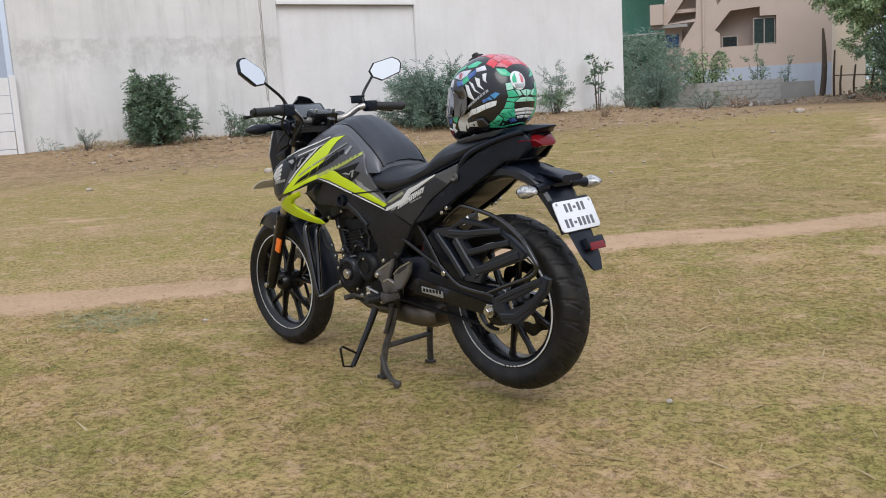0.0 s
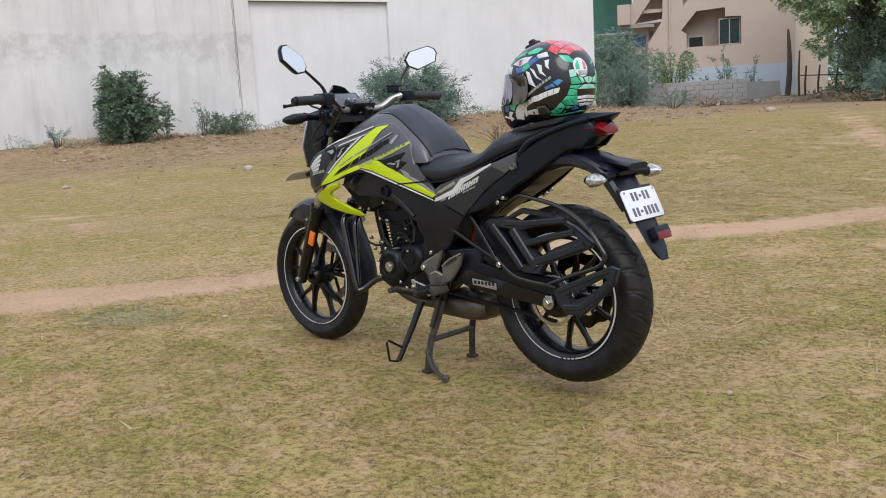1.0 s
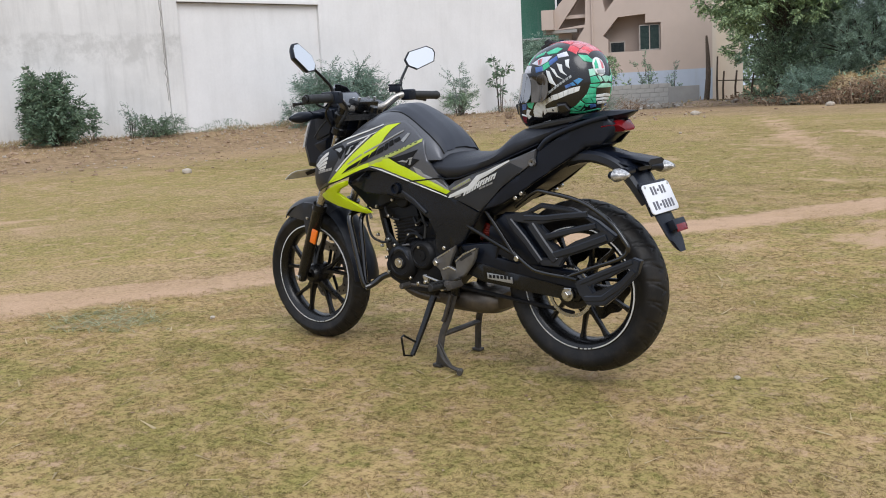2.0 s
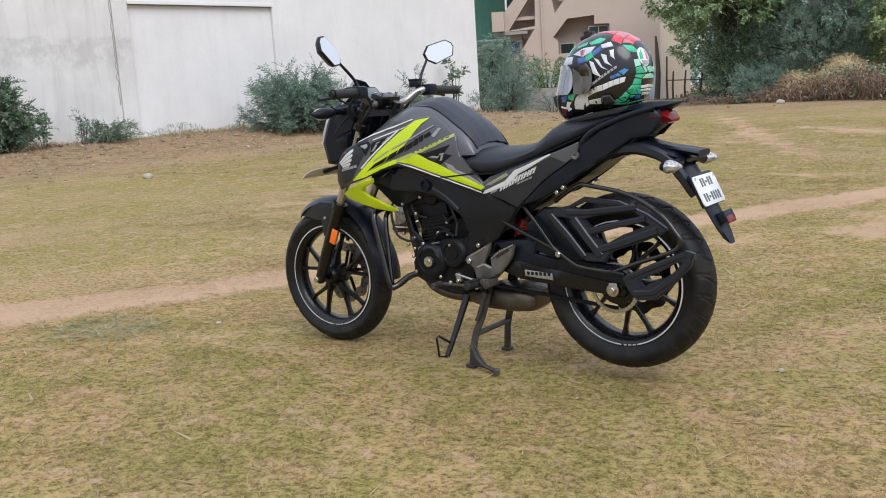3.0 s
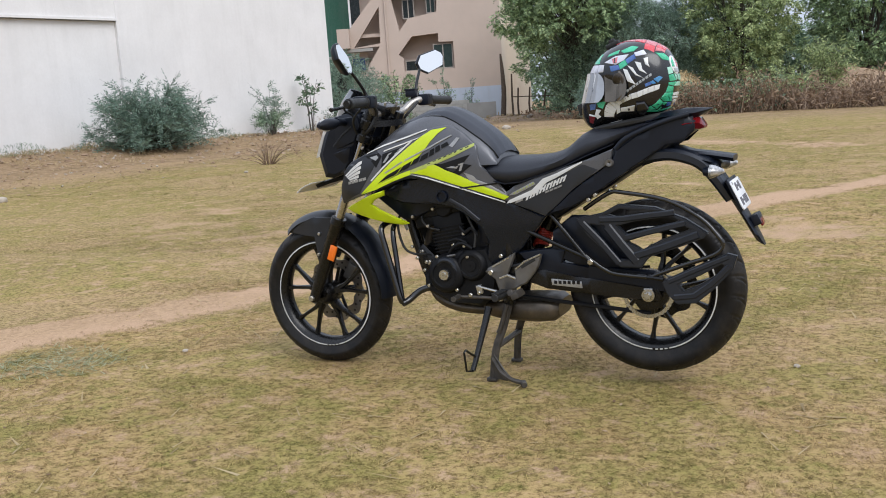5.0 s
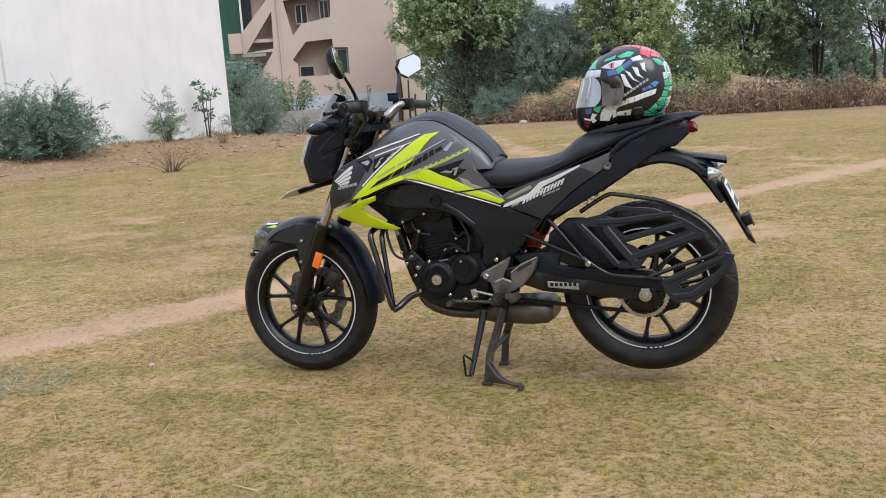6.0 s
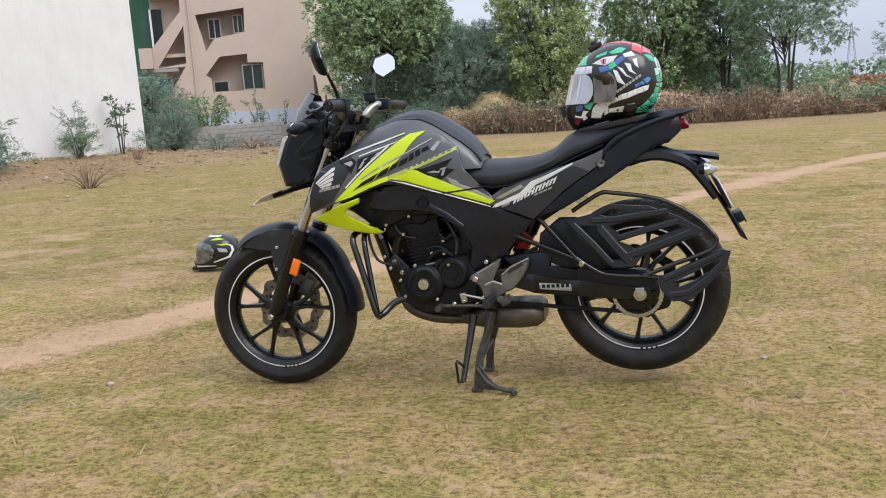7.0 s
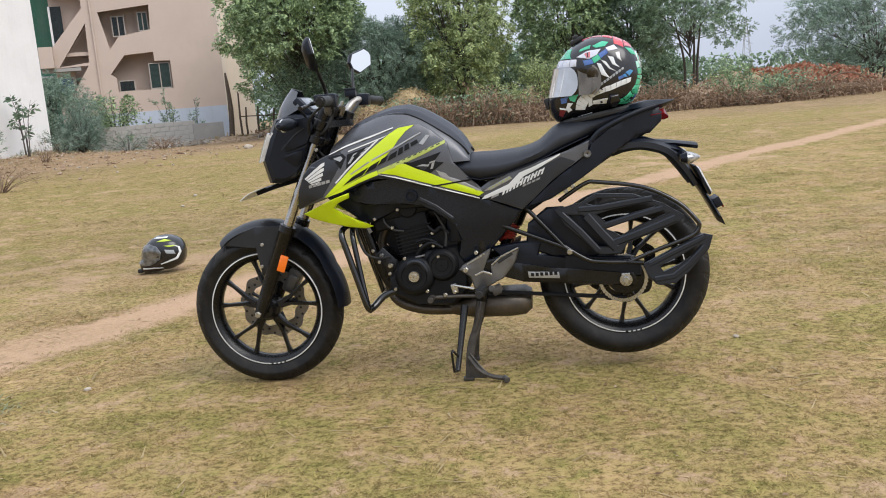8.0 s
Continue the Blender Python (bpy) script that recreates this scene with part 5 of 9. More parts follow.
for s in (1, -1):
    bm = bmesh.new()
    panel(bm, [(1.066, 0.962), (1.073, 1.002), (1.190, 0.992), (1.214, 0.940), (1.236, 0.882), (1.225, 0.868), (1.160, 0.884), (1.092, 0.905)], lambda x, z, off: (x, 0.1235 - 0.20 * max(0, x - 1.15) + off, z), 0.004, 0.012, side=s)
    part("fairing_cheek", bm, BLACK_PLASTIC, head)
    bm = bmesh.new()
    panel(bm, [(1.200, 0.806), (1.160, 0.812), (1.132, 0.840), (1.150, 0.790), (1.196, 0.782)], lambda x, z, off: (x, 0.119 - 0.20 * max(0, x - 1.15) + off, z), 0.003, 0.008, side=s)
    part("fairing_fin", bm, BODY_DARK, head)
    # faceted lower cheek, a crease over it and the lens wrapping round the side
    bm = bmesh.new()
    panel(bm, [(1.232, 0.856), (1.165, 0.874), (1.102, 0.892), (1.124, 0.832), (1.158, 0.796), (1.204, 0.780), (1.236, 0.786), (1.246, 0.830)], lambda x, z, off: (x, 0.128 - 0.20 * max(0, x - 1.15) - 0.22 * max(0.0, 0.865 - z) + off, z), 0.003, 0.014, 0.03, 0.006, 0.006, side=s)
    part("lower_cheek", bm, BLACK_PLASTIC, head)
    # thin greyer bar: the crease's highlight put into its colour
    bm = bmesh.new()
    beam(bm, [(1.236, 0.862), (1.190, 0.892), (1.140, 0.935), (1.100, 0.962)], 0.007, 0.004, lambda x, z, off: (x, 0.1265 - 0.20 * max(0, x - 1.15) + off, z), 0.004, s)
    part("cheek_crease_sheen", bm, GUARD_PLASTIC, head)
    bm = bmesh.new()
    panel(bm, [(1.226, 0.955), (1.250, 0.905), (1.264, 0.858), (1.244, 0.866), (1.222, 0.915), (1.206, 0.952)], lambda x, z, off: (x, 0.124 - 0.20 * max(0, x - 1.15) + off, z), 0.004, 0.008, 0.02, 0.002, 0.002, side=s)
    part("side_lens", bm, HEAD_LENS, head, "clear wrap-round side of the headlight")
bm = bmesh.new()
rows = []
for f in (0, 0.2, 0.4, 0.6, 0.8, 1.0):
    row = []
    for q in range(-4, 5):
        u = q / 4
        lo = Vector((1.238 - 0.130 * u * u, 0.104 * u, 0.982 + 0.052 * u * u))
        hi = Vector((1.164 - 0.030 * u * u, 0.034 * u, 1.107 - 0.014 * u * u))
        row.append(tuple(lo.lerp(hi, f) + Vector((0.012 * math.sin(math.pi * f), 0, 0))))
    rows.append(row)
sheet(bm, rows, 0.003)
part("screen", bm, SMOKE_SCREEN, head, "smoked black fly screen")
bm = bmesh.new()
block(bm, (1.062, 0, 0.945), (0.075, 0.175, 0.130), Matrix.Rotation(radians(-24), 4, "Y"), 0.015)
part("headlight_bracket", bm, BLACK_PLASTIC, head)
bm = bmesh.new()
block(bm, (1.110, 0, 1.035), (0.030, 0.170, 0.080), Matrix.Rotation(radians(42), 4, "Y"), 0.010)
cluster = part("instrument_cluster", bm, BLACK_PLASTIC, bike, "black digital instrument cluster")
bm = bmesh.new()
block(bm, (1.0985, 0, 1.0455), (0.004, 0.140, 0.056), Matrix.Rotation(radians(42), 4, "Y"), 0.001)
part("display", bm, SMOKE_VISOR, cluster)
for s in (1, -1):
    bm = bmesh.new()
    tube(bm, [(1.130, 0.10 * s, 0.975), (1.128, 0.15 * s, 0.982), (1.122, 0.20 * s, 0.984)], [0.014, 0.012, 0.018], 12)
    ind = part("front_indicator", bm, BLACK_PLASTIC, bike, "front indicator on a rubber stalk")
    bm = bmesh.new()
    ring_skin(bm, [[(1.122 + 0.028 * k * math.cos(t) + dx, y * s, 0.982 + 0.022 * k * math.sin(t) - dz) for t in (2 * math.pi * q / 14 for q in range(14))] for y, k, dx, dz in ((0.190, 0.55, 0, 0), (0.215, 0.95, 0.004, 0.002), (0.245, 1.0, 0.010, 0.004), (0.272, 0.75, 0.016, 0.006), (0.288, 0.3, 0.020, 0.007))])
    part("indicator_shell", bm, BLACK_PLASTIC, ind)
    bm = bmesh.new()
    ring_skin(bm, [[(1.140 + dx, (0.242 + 0.038 * k * math.cos(t)) * s, 0.976 + 0.019 * k * math.sin(t)) for t in (2 * math.pi * q / 14 for q in range(14))] for dx, k in ((0, 1), (0.012, 0.85), (0.020, 0.45))])
    part("indicator_lens", bm, CLEAR_LENS, ind)
    bm = bmesh.new()
    tube(bm, [(1.1385, (0.242 + 0.040 * math.cos(t)) * s, 0.976 + 0.0205 * math.sin(t)) for t in (2 * math.pi * q / 18 for q in range(18))], 0.0032, 6, loop=True)
    part("lens_rim", bm, WHITE_DECAL, ind, "pale rim round the lens")
# front number plate on its black bracket
bm = bmesh.new()
sheet(bm, [[(x, y, z) for y in (-0.145, -0.07, 0.0, 0.07, 0.145)] for x, z in ((1.290, 0.757), (1.318, 0.748), (1.342, 0.736), (1.362, 0.720))], 0.003)
fplate = part("front_number_plate", bm, WHITE_DECAL, bike, "plain pale front number plate under the headlight")
bm = bmesh.new()
ring_skin(bm, [[(x, 0.062 * cy, z + 0.009 * cz) for cy, cz in ((1, 0.5), (0.8, 1), (-0.8, 1), (-1, 0.5), (-0.8, -1), (0.8, -1))] for x, z in ((1.150, 0.778), (1.215, 0.764), (1.270, 0.752), (1.325, 0.736))])
part("plate_bracket", bm, BLACK_PLASTIC, fplate)

# --- handlebar, levers, mirrors ---
bm = bmesh.new()
tube(bm, smooth_pts([(0.972, 0.345, 1.045), (0.975, 0.24, 1.048), (0.984, 0.185, 1.049), (0.996, 0.150, 1.038), (1.010, 0.112, 1.010), (1.016, 0.070, 1.002), (1.016, 0.0, 1.002), (1.008, -0.070, 1.002), (0.994, -0.112, 1.010), (0.974, -0.150, 1.038), (0.952, -0.185, 1.049), (0.930, -0.24, 1.046), (0.908, -0.335, 1.040)]), 0.0138, 14)
bar = part("handlebar", bm, BAR_SILVER, bike, "silver-grey handlebar")
bm = bmesh.new()
block(bm, (1.014, 0, 1.016), (0.060, 0.120, 0.046), Matrix.Rotation(radians(-20), 4, "Y"), 0.010)
clamp = part("bar_clamp", bm, SATIN_BLACK, bar)
for yy in (-0.045, 0.045):
    for xx in (0.995, 1.028):
        bm = bmesh.new()
        rod(bm, (xx, yy, 1.030), (xx - 0.006, yy, 1.046), 0.006, seg=8)
        part("clamp_bolt", bm, STEEL, clamp)
bm = bmesh.new()
rod(bm, (0.968, 0, 0.972), (0.954, 0, 1.006), 0.020, 0.018, 18)
part("ignition_lock", bm, SATIN_BLACK, clamp)
for yy, r in ((0.098, 0.017), (-0.098, 0.017)):
    bm = bmesh.new()
    rod(bm, (1.030, yy, 0.968), (1.020, yy, 0.996), r, r * 0.86, 16)
    part("fork_cap", bm, ALLOY, clamp, "dull alloy fork cap")
bm = bmesh.new()
ring_skin(bm, [[(x, yy, z + h) for x, yy in ((1.052, 0.118), (1.052, -0.118), (1.020, -0.122), (0.955, -0.045), (0.945, 0.0), (0.955, 0.045), (1.020, 0.122))] for z, h in ((0.955, 0.0), (0.978, 0.0))])
part("top_yoke", bm, SATIN_BLACK, clamp)
for xx, yy, zz in ((1.040, 0.070, 0.982), (1.040, -0.070, 0.982), (1.060, 0.112, 0.930), (1.066, 0.112, 0.880), (1.060, 0.104, 0.900)):
    bm = bmesh.new()
    bolt(bm, (xx, yy, zz), 0.007, 0.008, (0, 1, 0) if zz < 0.95 else (0, 0, 1))
    part("yoke_bolt", bm, STEEL, clamp)
for s, a, b in ((1, (0.974, 0.225, 1.048), (0.972, 0.352, 1.045)), (-1, (0.935, -0.225, 1.046), (0.906, -0.345, 1.040))):
    a, b = Vector(a), Vector(b)
    d = (b - a).normalized()
    bm = bmesh.new()
    tube(bm, [a + d * 0.127 * f for f in (0, 0.04, 0.05, 0.1, 0.12, 0.5, 0.8, 0.93, 0.95, 1.0)], [0.019, 0.019, 0.0165, 0.0165, 0.0175, 0.0175, 0.0175, 0.0175, 0.019, 0.018], 18)
    grip = part("grip", bm, CABLE, bar, "black rubber grip")
    bm = bmesh.new()
    rod(bm, b - d * 0.002, b + d * 0.012, 0.014, seg=16)
    part("bar_end", bm, SATIN_BLACK, grip)
    bm = bmesh.new()
    block(bm, a - d * 0.025, (0.050, 0.050, 0.046), None, 0.010)
    block(bm, a - d * 0.025 + Vector((0.035, 0, 0.006)), (0.04, 0.045, 0.034), None, 0.008)
    sw = part("switch_housing", bm, BLACK_PLASTIC, bar)
    bm = bmesh.new()
    block(bm, a - d * 0.030 + Vector((-0.022, 0, 0.014)), (0.012, 0.016, 0.010), None, 0.002)
    part("switch_button", bm, GUARD_PLASTIC, sw)
    bm = bmesh.new()
    tube(bm, smooth_pts([a - d * 0.02 + Vector((0.035, 0, 0)), a + d * 0.01 + Vector((0.062, 0, -0.006)), a + d * 0.07 + Vector((0.062, 0, -0.012)), a + d * 0.13 + Vector((0.070, 0, -0.016))]), [0.008] * 5 + [0.006] * 6 + [0.006, 0.008], 8)
    part("lever", bm, SATIN_BLACK, bar)
bm = bmesh.new()
block(bm, (0.985, -0.170, 1.074), (0.042, 0.042, 0.026), Matrix.Rotation(radians(12), 4, "Z"), 0.005)
block(bm, (0.985, -0.170, 1.090), (0.046, 0.046, 0.007), Matrix.Rotation(radians(12), 4, "Z"), 0.002)
part("brake_reservoir", bm, BLACK_PLASTIC, bar, "black brake fluid reservoir")
for s, root, bend, base, cen, rt in ((1, (0.985, 0.190, 1.050), (0.990, 0.205, 1.095), (0.992, 0.283, 1.160), (0.986, 0.338, 1.196), 1), (-1, (0.965, -0.185, 1.050), (0.975, -0.195, 1.100), (0.985, -0.258, 1.170), (0.968, -0.318, 1.200), -1)):
    bm = bmesh.new()
    tube(bm, smooth_pts([root, bend, base]), [0.011, 0.011, 0.009, 0.007, 0.006, 0.006, 0.006, 0.0055, 0.0055], 10)
    stem = part("mirror", bm, SATIN_BLACK, bike, "hexagonal black rear-view mirror")
    c = Vector(cen)
    # the glass faces back and is turned slightly towards the rider
    nrm = Vector((-1.0, -0.26 if s > 0 else 0.48, 0.20 if s > 0 else 0.12)).normalized()
    out = Vector((0.10, 0.84 * s, 0.42 if s > 0 else 0.16))
    out = (out - nrm * out.dot(nrm)).normalized()
    up = nrm.cross(out).normalized() * s
    hexa = ((0.078, 0.000), (0.060, 0.034), (-0.030, 0.042), (-0.066, 0.014), (-0.070, -0.014), (-0.040, -0.040), (0.050, -0.038), (0.074, -0.018))
    bm = bmesh.new()
    ring_skin(bm, [[c + out * a * k + up * b * k + nrm * h for a, b in hexa] for k, h in ((1.0, 0.006), (1.03, 0.0), (0.98, -0.008), (0.80, -0.020), (0.45, -0.028))])
    part("mirror_shell", bm, BLACK_PLASTIC, stem)
    bm = bmesh.new()
    ring_skin(bm, [[c + out * a * k + up * b * k + nrm * h for a, b in hexa] for k, h in ((0.93, 0.0062), (0.925, 0.0078))])
    part("mirror_glass", bm, MIRROR, stem, "mirror glass", smooth=False)

# --- added black filler that darkens the gap between the shrouds ---
bm = bmesh.new()
panel(bm, [(1.05, 0.70), (0.92, 0.60), (0.88, 0.60), (0.80, 0.64), (0.62, 0.64), (0.60, 0.72), (0.80, 0.78), (1.02, 0.78)], flat_y(0.095), 0, 0.19, 0.1, 0.01, 0.01)
part("inner_filler", bm, BLACK_PLASTIC, bike)

# --- engine ---
bm = bmesh.new()
panel(bm, [(0.800, 0.440), (0.845, 0.400), (0.852, 0.335), (0.760, 0.290), (0.620, 0.275), (0.560, 0.330), (0.555, 0.430), (0.590, 0.500), (0.700, 0.490)], flat_y(0.105), 0, 0.21, 0.08, 0.012, 0.012)
engine = part("engine", bm, ENGINE_BLACK, bike, "black air-cooled single-cylinder engine")
lean = Matrix.Rotation(radians(9), 4, "Y")
axis = lean @ Vector((0, 0, 1))
foot = Vector((0.735, 0, 0.475))
for q in range(11):
    bm = bmesh.new()
    k = 1.0 if q < 8 else 0.86
    block(bm, foot + axis * (0.010 + 0.0125 * q), (0.140 * k, 0.160 * k, 0.0050), lean, 0.0015)
    part("cooling_fin", bm, ENGINE_BLACK, engine)
bm = bmesh.new()
block(bm, foot + axis * 0.07, (0.120, 0.150, 0.15), lean, 0.01)
part("cylinder", bm, ENGINE_BLACK, engine)
bm = bmesh.new()
block(bm, foot + axis * 0.182, (0.190, 0.160, 0.078), lean, 0.014)
rod(bm, foot + axis * 0.172 + Vector((0, 0.06, 0)), foot + axis * 0.172 + Vector((0, 0.088, 0)), 0.036, seg=24)
part("cylinder_head", bm, ENGINE_BLACK, engine)
for nm, x, z, r, y in (("generator_cover", 0.751, 0.399, 0.074, 0.132), ("sprocket_cover", 0.648, 0.432, 0.062, 0.124)):
    bm = bmesh.new()
    lathe(bm, [(0.002, y), (r * 0.34, y), (r * 0.36, y - 0.004), (r * 0.60, y - 0.003), (r * 0.64, y + 0.002), (r * 0.78, y + 0.001), (r * 0.92, y - 0.008), (r, y - 0.022), (r, 0.08), (0.002, 0.08)], (x, 0, z), 44)
    cov = part(nm, bm, ENGINE_BLACK, engine)
bm = bmesh.new()
lathe(bm, [(0.002, 0.143), (0.010, 0.143), (0.0105, 0.139), (0.019, 0.139), (0.021, 0.130), (0.002, 0.128)], (0.751, 0, 0.399), 28)
part("timing_cap", bm, STEEL, engine, "bright round engine cap")
for x, z, y in ((0.902, 0.495, 0.08), (0.883, 0.452, 0.08), (0.835, 0.441, 0.10), (0.844, 0.410, 0.10), (0.880, 0.614, 0.10), (0.794, 0.642, 0.10), (0.819, 0.578, 0.10), (0.720, 0.506, 0.10), (0.675, 0.503, 0.10), (0.659, 0.465, 0.115), (0.782, 0.465, 0.115), (0.675, 0.549, 0.10), (0.826, 0.354, 0.11), (0.709, 0.340, 0.115)):
    bm = bmesh.new()
    bolt(bm, (x, y, z), 0.0068, 0.009)
    part("engine_bolt", bm, STEEL, engine)
# rib in lighter plastic than the engine, so its colour carries the highlight
bm = bmesh.new()
tube(bm, smooth_pts([(0.782, 0.122, 0.436), (0.754, 0.128, 0.454), (0.723, 0.128, 0.448), (0.700, 0.124, 0.414)]), 0.010, 8)
part("casing_rib", bm, GUARD_PLASTIC, engine)
bm = bmesh.new()
block(bm, (0.600, 0.02, 0.610), (0.10, 0.09, 0.07), lean, 0.015)
rod(bm, (0.665, 0.02, 0.612), (0.715, 0.02, 0.625), 0.026)
part("carburettor", bm, ENGINE_BLACK, engine)
bm = bmesh.new()
block(bm, (0.545, 0, 0.585), (0.16, 0.20, 0.16), None, 0.025)
part("air_box", bm, BLACK_PLASTIC, bike)
# added dark backing that closes the view through the engine, save two gaps
bm = bmesh.new()
polygon_slab(bm, [(0.905, 0.655), (0.640, 0.665), (0.560, 0.560), (0.575, 0.430), (0.840, 0.410), (0.890, 0.455), (0.935, 0.560)], [[(0.908, 0.508), (0.888, 0.519), (0.870, 0.497), (0.853, 0.460), (0.873, 0.466)], [(0.769, 0.560), (0.735, 0.569), (0.717, 0.556), (0.712, 0.538), (0.736, 0.529), (0.757, 0.543)]], lambda u, v_, z: (u, -0.045 + v_, z), 0.012)
part("engine_backing", bm, ENGINE_BLACK, engine, smooth=False)
for pts, y0 in (([(0.905, 0.640), (0.700, 0.655), (0.690, 0.600), (0.800, 0.575), (0.885, 0.560)], 0.070), ([(0.700, 0.525), (0.640, 0.560), (0.588, 0.540), (0.580, 0.470), (0.640, 0.450), (0.690, 0.480)], 0.085)):
    bm = bmesh.new()
    panel(bm, pts, flat_y(y0), 0, 0.020, 0.05, 0.006, 0.006)
    part("casing_panel", bm, ENGINE_BLACK, engine)
for pts, r in (([(0.735, 0.105, 0.520), (0.700, 0.110, 0.530), (0.660, 0.110, 0.515)], 0.006), ([(0.740, 0.105, 0.470), (0.715, 0.112, 0.500), (0.680, 0.112, 0.515), (0.640, 0.112, 0.495)], 0.007), ([(0.690, 0.10, 0.575), (0.665, 0.112, 0.555), (0.640, 0.112, 0.570), (0.615, 0.110, 0.545)], 0.007)):
    bm = bmesh.new()
    tube(bm, smooth_pts(pts, 4), r, 8)
    part("hose", bm, ENGINE_BLACK, engine)
bm = bmesh.new()
rod(bm, (0.742, 0.118, 0.466), (0.708, 0.118, 0.472), 0.0045, seg=8)
part("clutch_rod", bm, ALLOY, engine)
bm = bmesh.new()
panel(bm, [(0.918, 0.609), (0.910, 0.610), (0.889, 0.571), (0.901, 0.564)], flat_y(0.125), 0, 0.006, 0.05, 0.001, 0.001)
part("wing_tab", bm, ALLOY, bike, "dull alloy tab behind the lower wing")
# frame tubes
bm = bmesh.new()
tube(bm, smooth_pts([(1.03, 0, 0.80), (0.960, 0, 0.660), (0.925, 0, 0.520), (0.872, 0, 0.360), (0.80, 0, 0.30)]), 0.019, 12)
part("down_tube", bm, SATIN_BLACK, bike)
for s in (1, -1):
    bm = bmesh.new()
    tube(bm, smooth_pts([(1.05, 0.03 * s, 0.83), (0.90, 0.09 * s, 0.74), (0.70, 0.11 * s, 0.68), (0.52, 0.10 * s, 0.56), (0.50, 0.09 * s, 0.40), (0.52, 0.08 * s, 0.28)]), 0.02, 10)
    part("frame_tube", bm, SATIN_BLACK, bike)
    bm = bmesh.new()
    tube(bm, [(0.52, 0.09 * s, 0.62), (0.20, 0.10 * s, 0.72), (0.0, 0.08 * s, 0.82)], 0.013, 10)
    part("subframe_tube", bm, SATIN_BLACK, bike)
    bm = bmesh.new()
    panel(bm, [(0.905, 0.47), (0.875, 0.50), (0.815, 0.44), (0.815, 0.40), (0.860, 0.36), (0.885, 0.40)], flat_y(0.045), 0, 0.008, 0.1, side=s)
    part("engine_mount", bm, SATIN_BLACK, bike)
    for xx, zz in ((0.878, 0.470), (0.850, 0.430)):
        bm = bmesh.new()
        bolt(bm, (xx, 0.045 * s, zz), 0.010, 0.010, (0, s, 0))
        part("bolt", bm, STEEL, bike)
# exhaust
bm = bmesh.new()
tube(bm, smooth_pts([(0.800, -0.05, 0.600), (0.850, -0.055, 0.585), (0.895, -0.06, 0.50), (0.885, -0.05, 0.40), (0.850, 0.0, 0.300), (0.760, 0.02, 0.258), (0.640, 0.01, 0.245), (0.53, -0.02, 0.245)], 5), 0.021, 14)
exhaust = part("exhaust", bm, EXHAUST, bike, "dull steel exhaust pipe and low silencer")
bm = bmesh.new()
ring_skin(bm, [[(x, -0.02 + w * math.copysign(abs(math.cos(t)) ** 0.6, math.cos(t)), z + h * math.copysign(abs(math.sin(t)) ** 0.6, math.sin(t))) for t in (2 * math.pi * q / 20 for q in range(20))] for x, z, h, w in ((0.66, 0.248, 0.022, 0.04), (0.60, 0.250, 0.034, 0.07), (0.55, 0.258, 0.046, 0.10), (0.42, 0.258, 0.048, 0.11), (0.362, 0.260, 0.046, 0.10), (0.338, 0.262, 0.030, 0.08))])
part("silencer", bm, EXHAUST, exhaust)
# wiring and cables
for pts, r in (([(0.86, 0.06, 0.66), (0.850, 0.085, 0.60), (0.82, 0.09, 0.57), (0.78, 0.085, 0.56)], 0.0045), ([(0.68, 0.10, 0.66), (0.645, 0.112, 0.60), (0.625, 0.112, 0.55), (0.630, 0.115, 0.50)], 0.005), ([(1.09, 0.07, 0.93), (1.03, 0.13, 0.94), (0.99, 0.12, 1.0), (0.98, 0.16, 1.04)], 0.006), ([(1.08, -0.05, 0.95), (1.02, -0.10, 0.96), (0.97, -0.10, 1.0), (0.95, -0.15, 1.04)], 0.006), ([(1.03, 0.06, 0.98), (1.08, 0.10, 0.90), (1.04, 0.08, 0.80), (0.96, 0.06, 0.74)], 0.005), ([(1.00, 0.19, 1.04), (1.07, 0.16, 0.98), (1.07, 0.08, 0.88), (0.98, 0.06, 0.78)], 0.0045), ([(0.97, -0.17, 1.05), (1.06, -0.14, 0.99), (1.08, -0.07, 0.88), (0.99, -0.05, 0.78)], 0.0045), ([(1.13, -0.11, 0.72), (1.20, -0.09, 0.58), (1.24, -0.085, 0.44), (1.26, -0.085, 0.40)], 0.005), ([(0.90, 0.05, 0.66), (0.955, 0.08, 0.60), (0.935, 0.09, 0.50), (0.895, 0.08, 0.468), (0.84, 0.09, 0.47)], 0.005), ([(1.02, 0.21, 1.05), (1.08, 0.20, 1.03), (1.09, 0.12, 1.00), (1.06, 0.07, 0.93)], 0.004)):
    bm = bmesh.new()
    tube(bm, smooth_pts(pts, 6), r, 8)
    part("cable", bm, CABLE, bike)

# --- leg guard on both sides of the engine ---
bm = bmesh.new()
for s in (1, -1):
    tube(bm, smooth_pts([(0.985, 0.05 * s, 0.592), (0.996, 0.100 * s, 0.590), (1.000, 0.138 * s, 0.568), (0.982, 0.146 * s, 0.500), (0.953, 0.152 * s, 0.395), (0.932, 0.155 * s, 0.315), (0.924, 0.150 * s, 0.292)], 5), 0.0115, 12)
    tube(bm, smooth_pts([(0.975, 0.045 * s, 0.590), (0.968, 0.105 * s, 0.560), (0.950, 0.125 * s, 0.440), (0.934, 0.140 * s, 0.340), (0.926, 0.148 * s, 0.300)], 5), 0.0100, 12)
    tube(bm, smooth_pts([(0.922, 0.155 * s, 0.290), (0.905, 0.13 * s, 0.300), (0.870, 0.10 * s, 0.330), (0.810, 0.09 * s, 0.348)], 5), 0.013, 12)
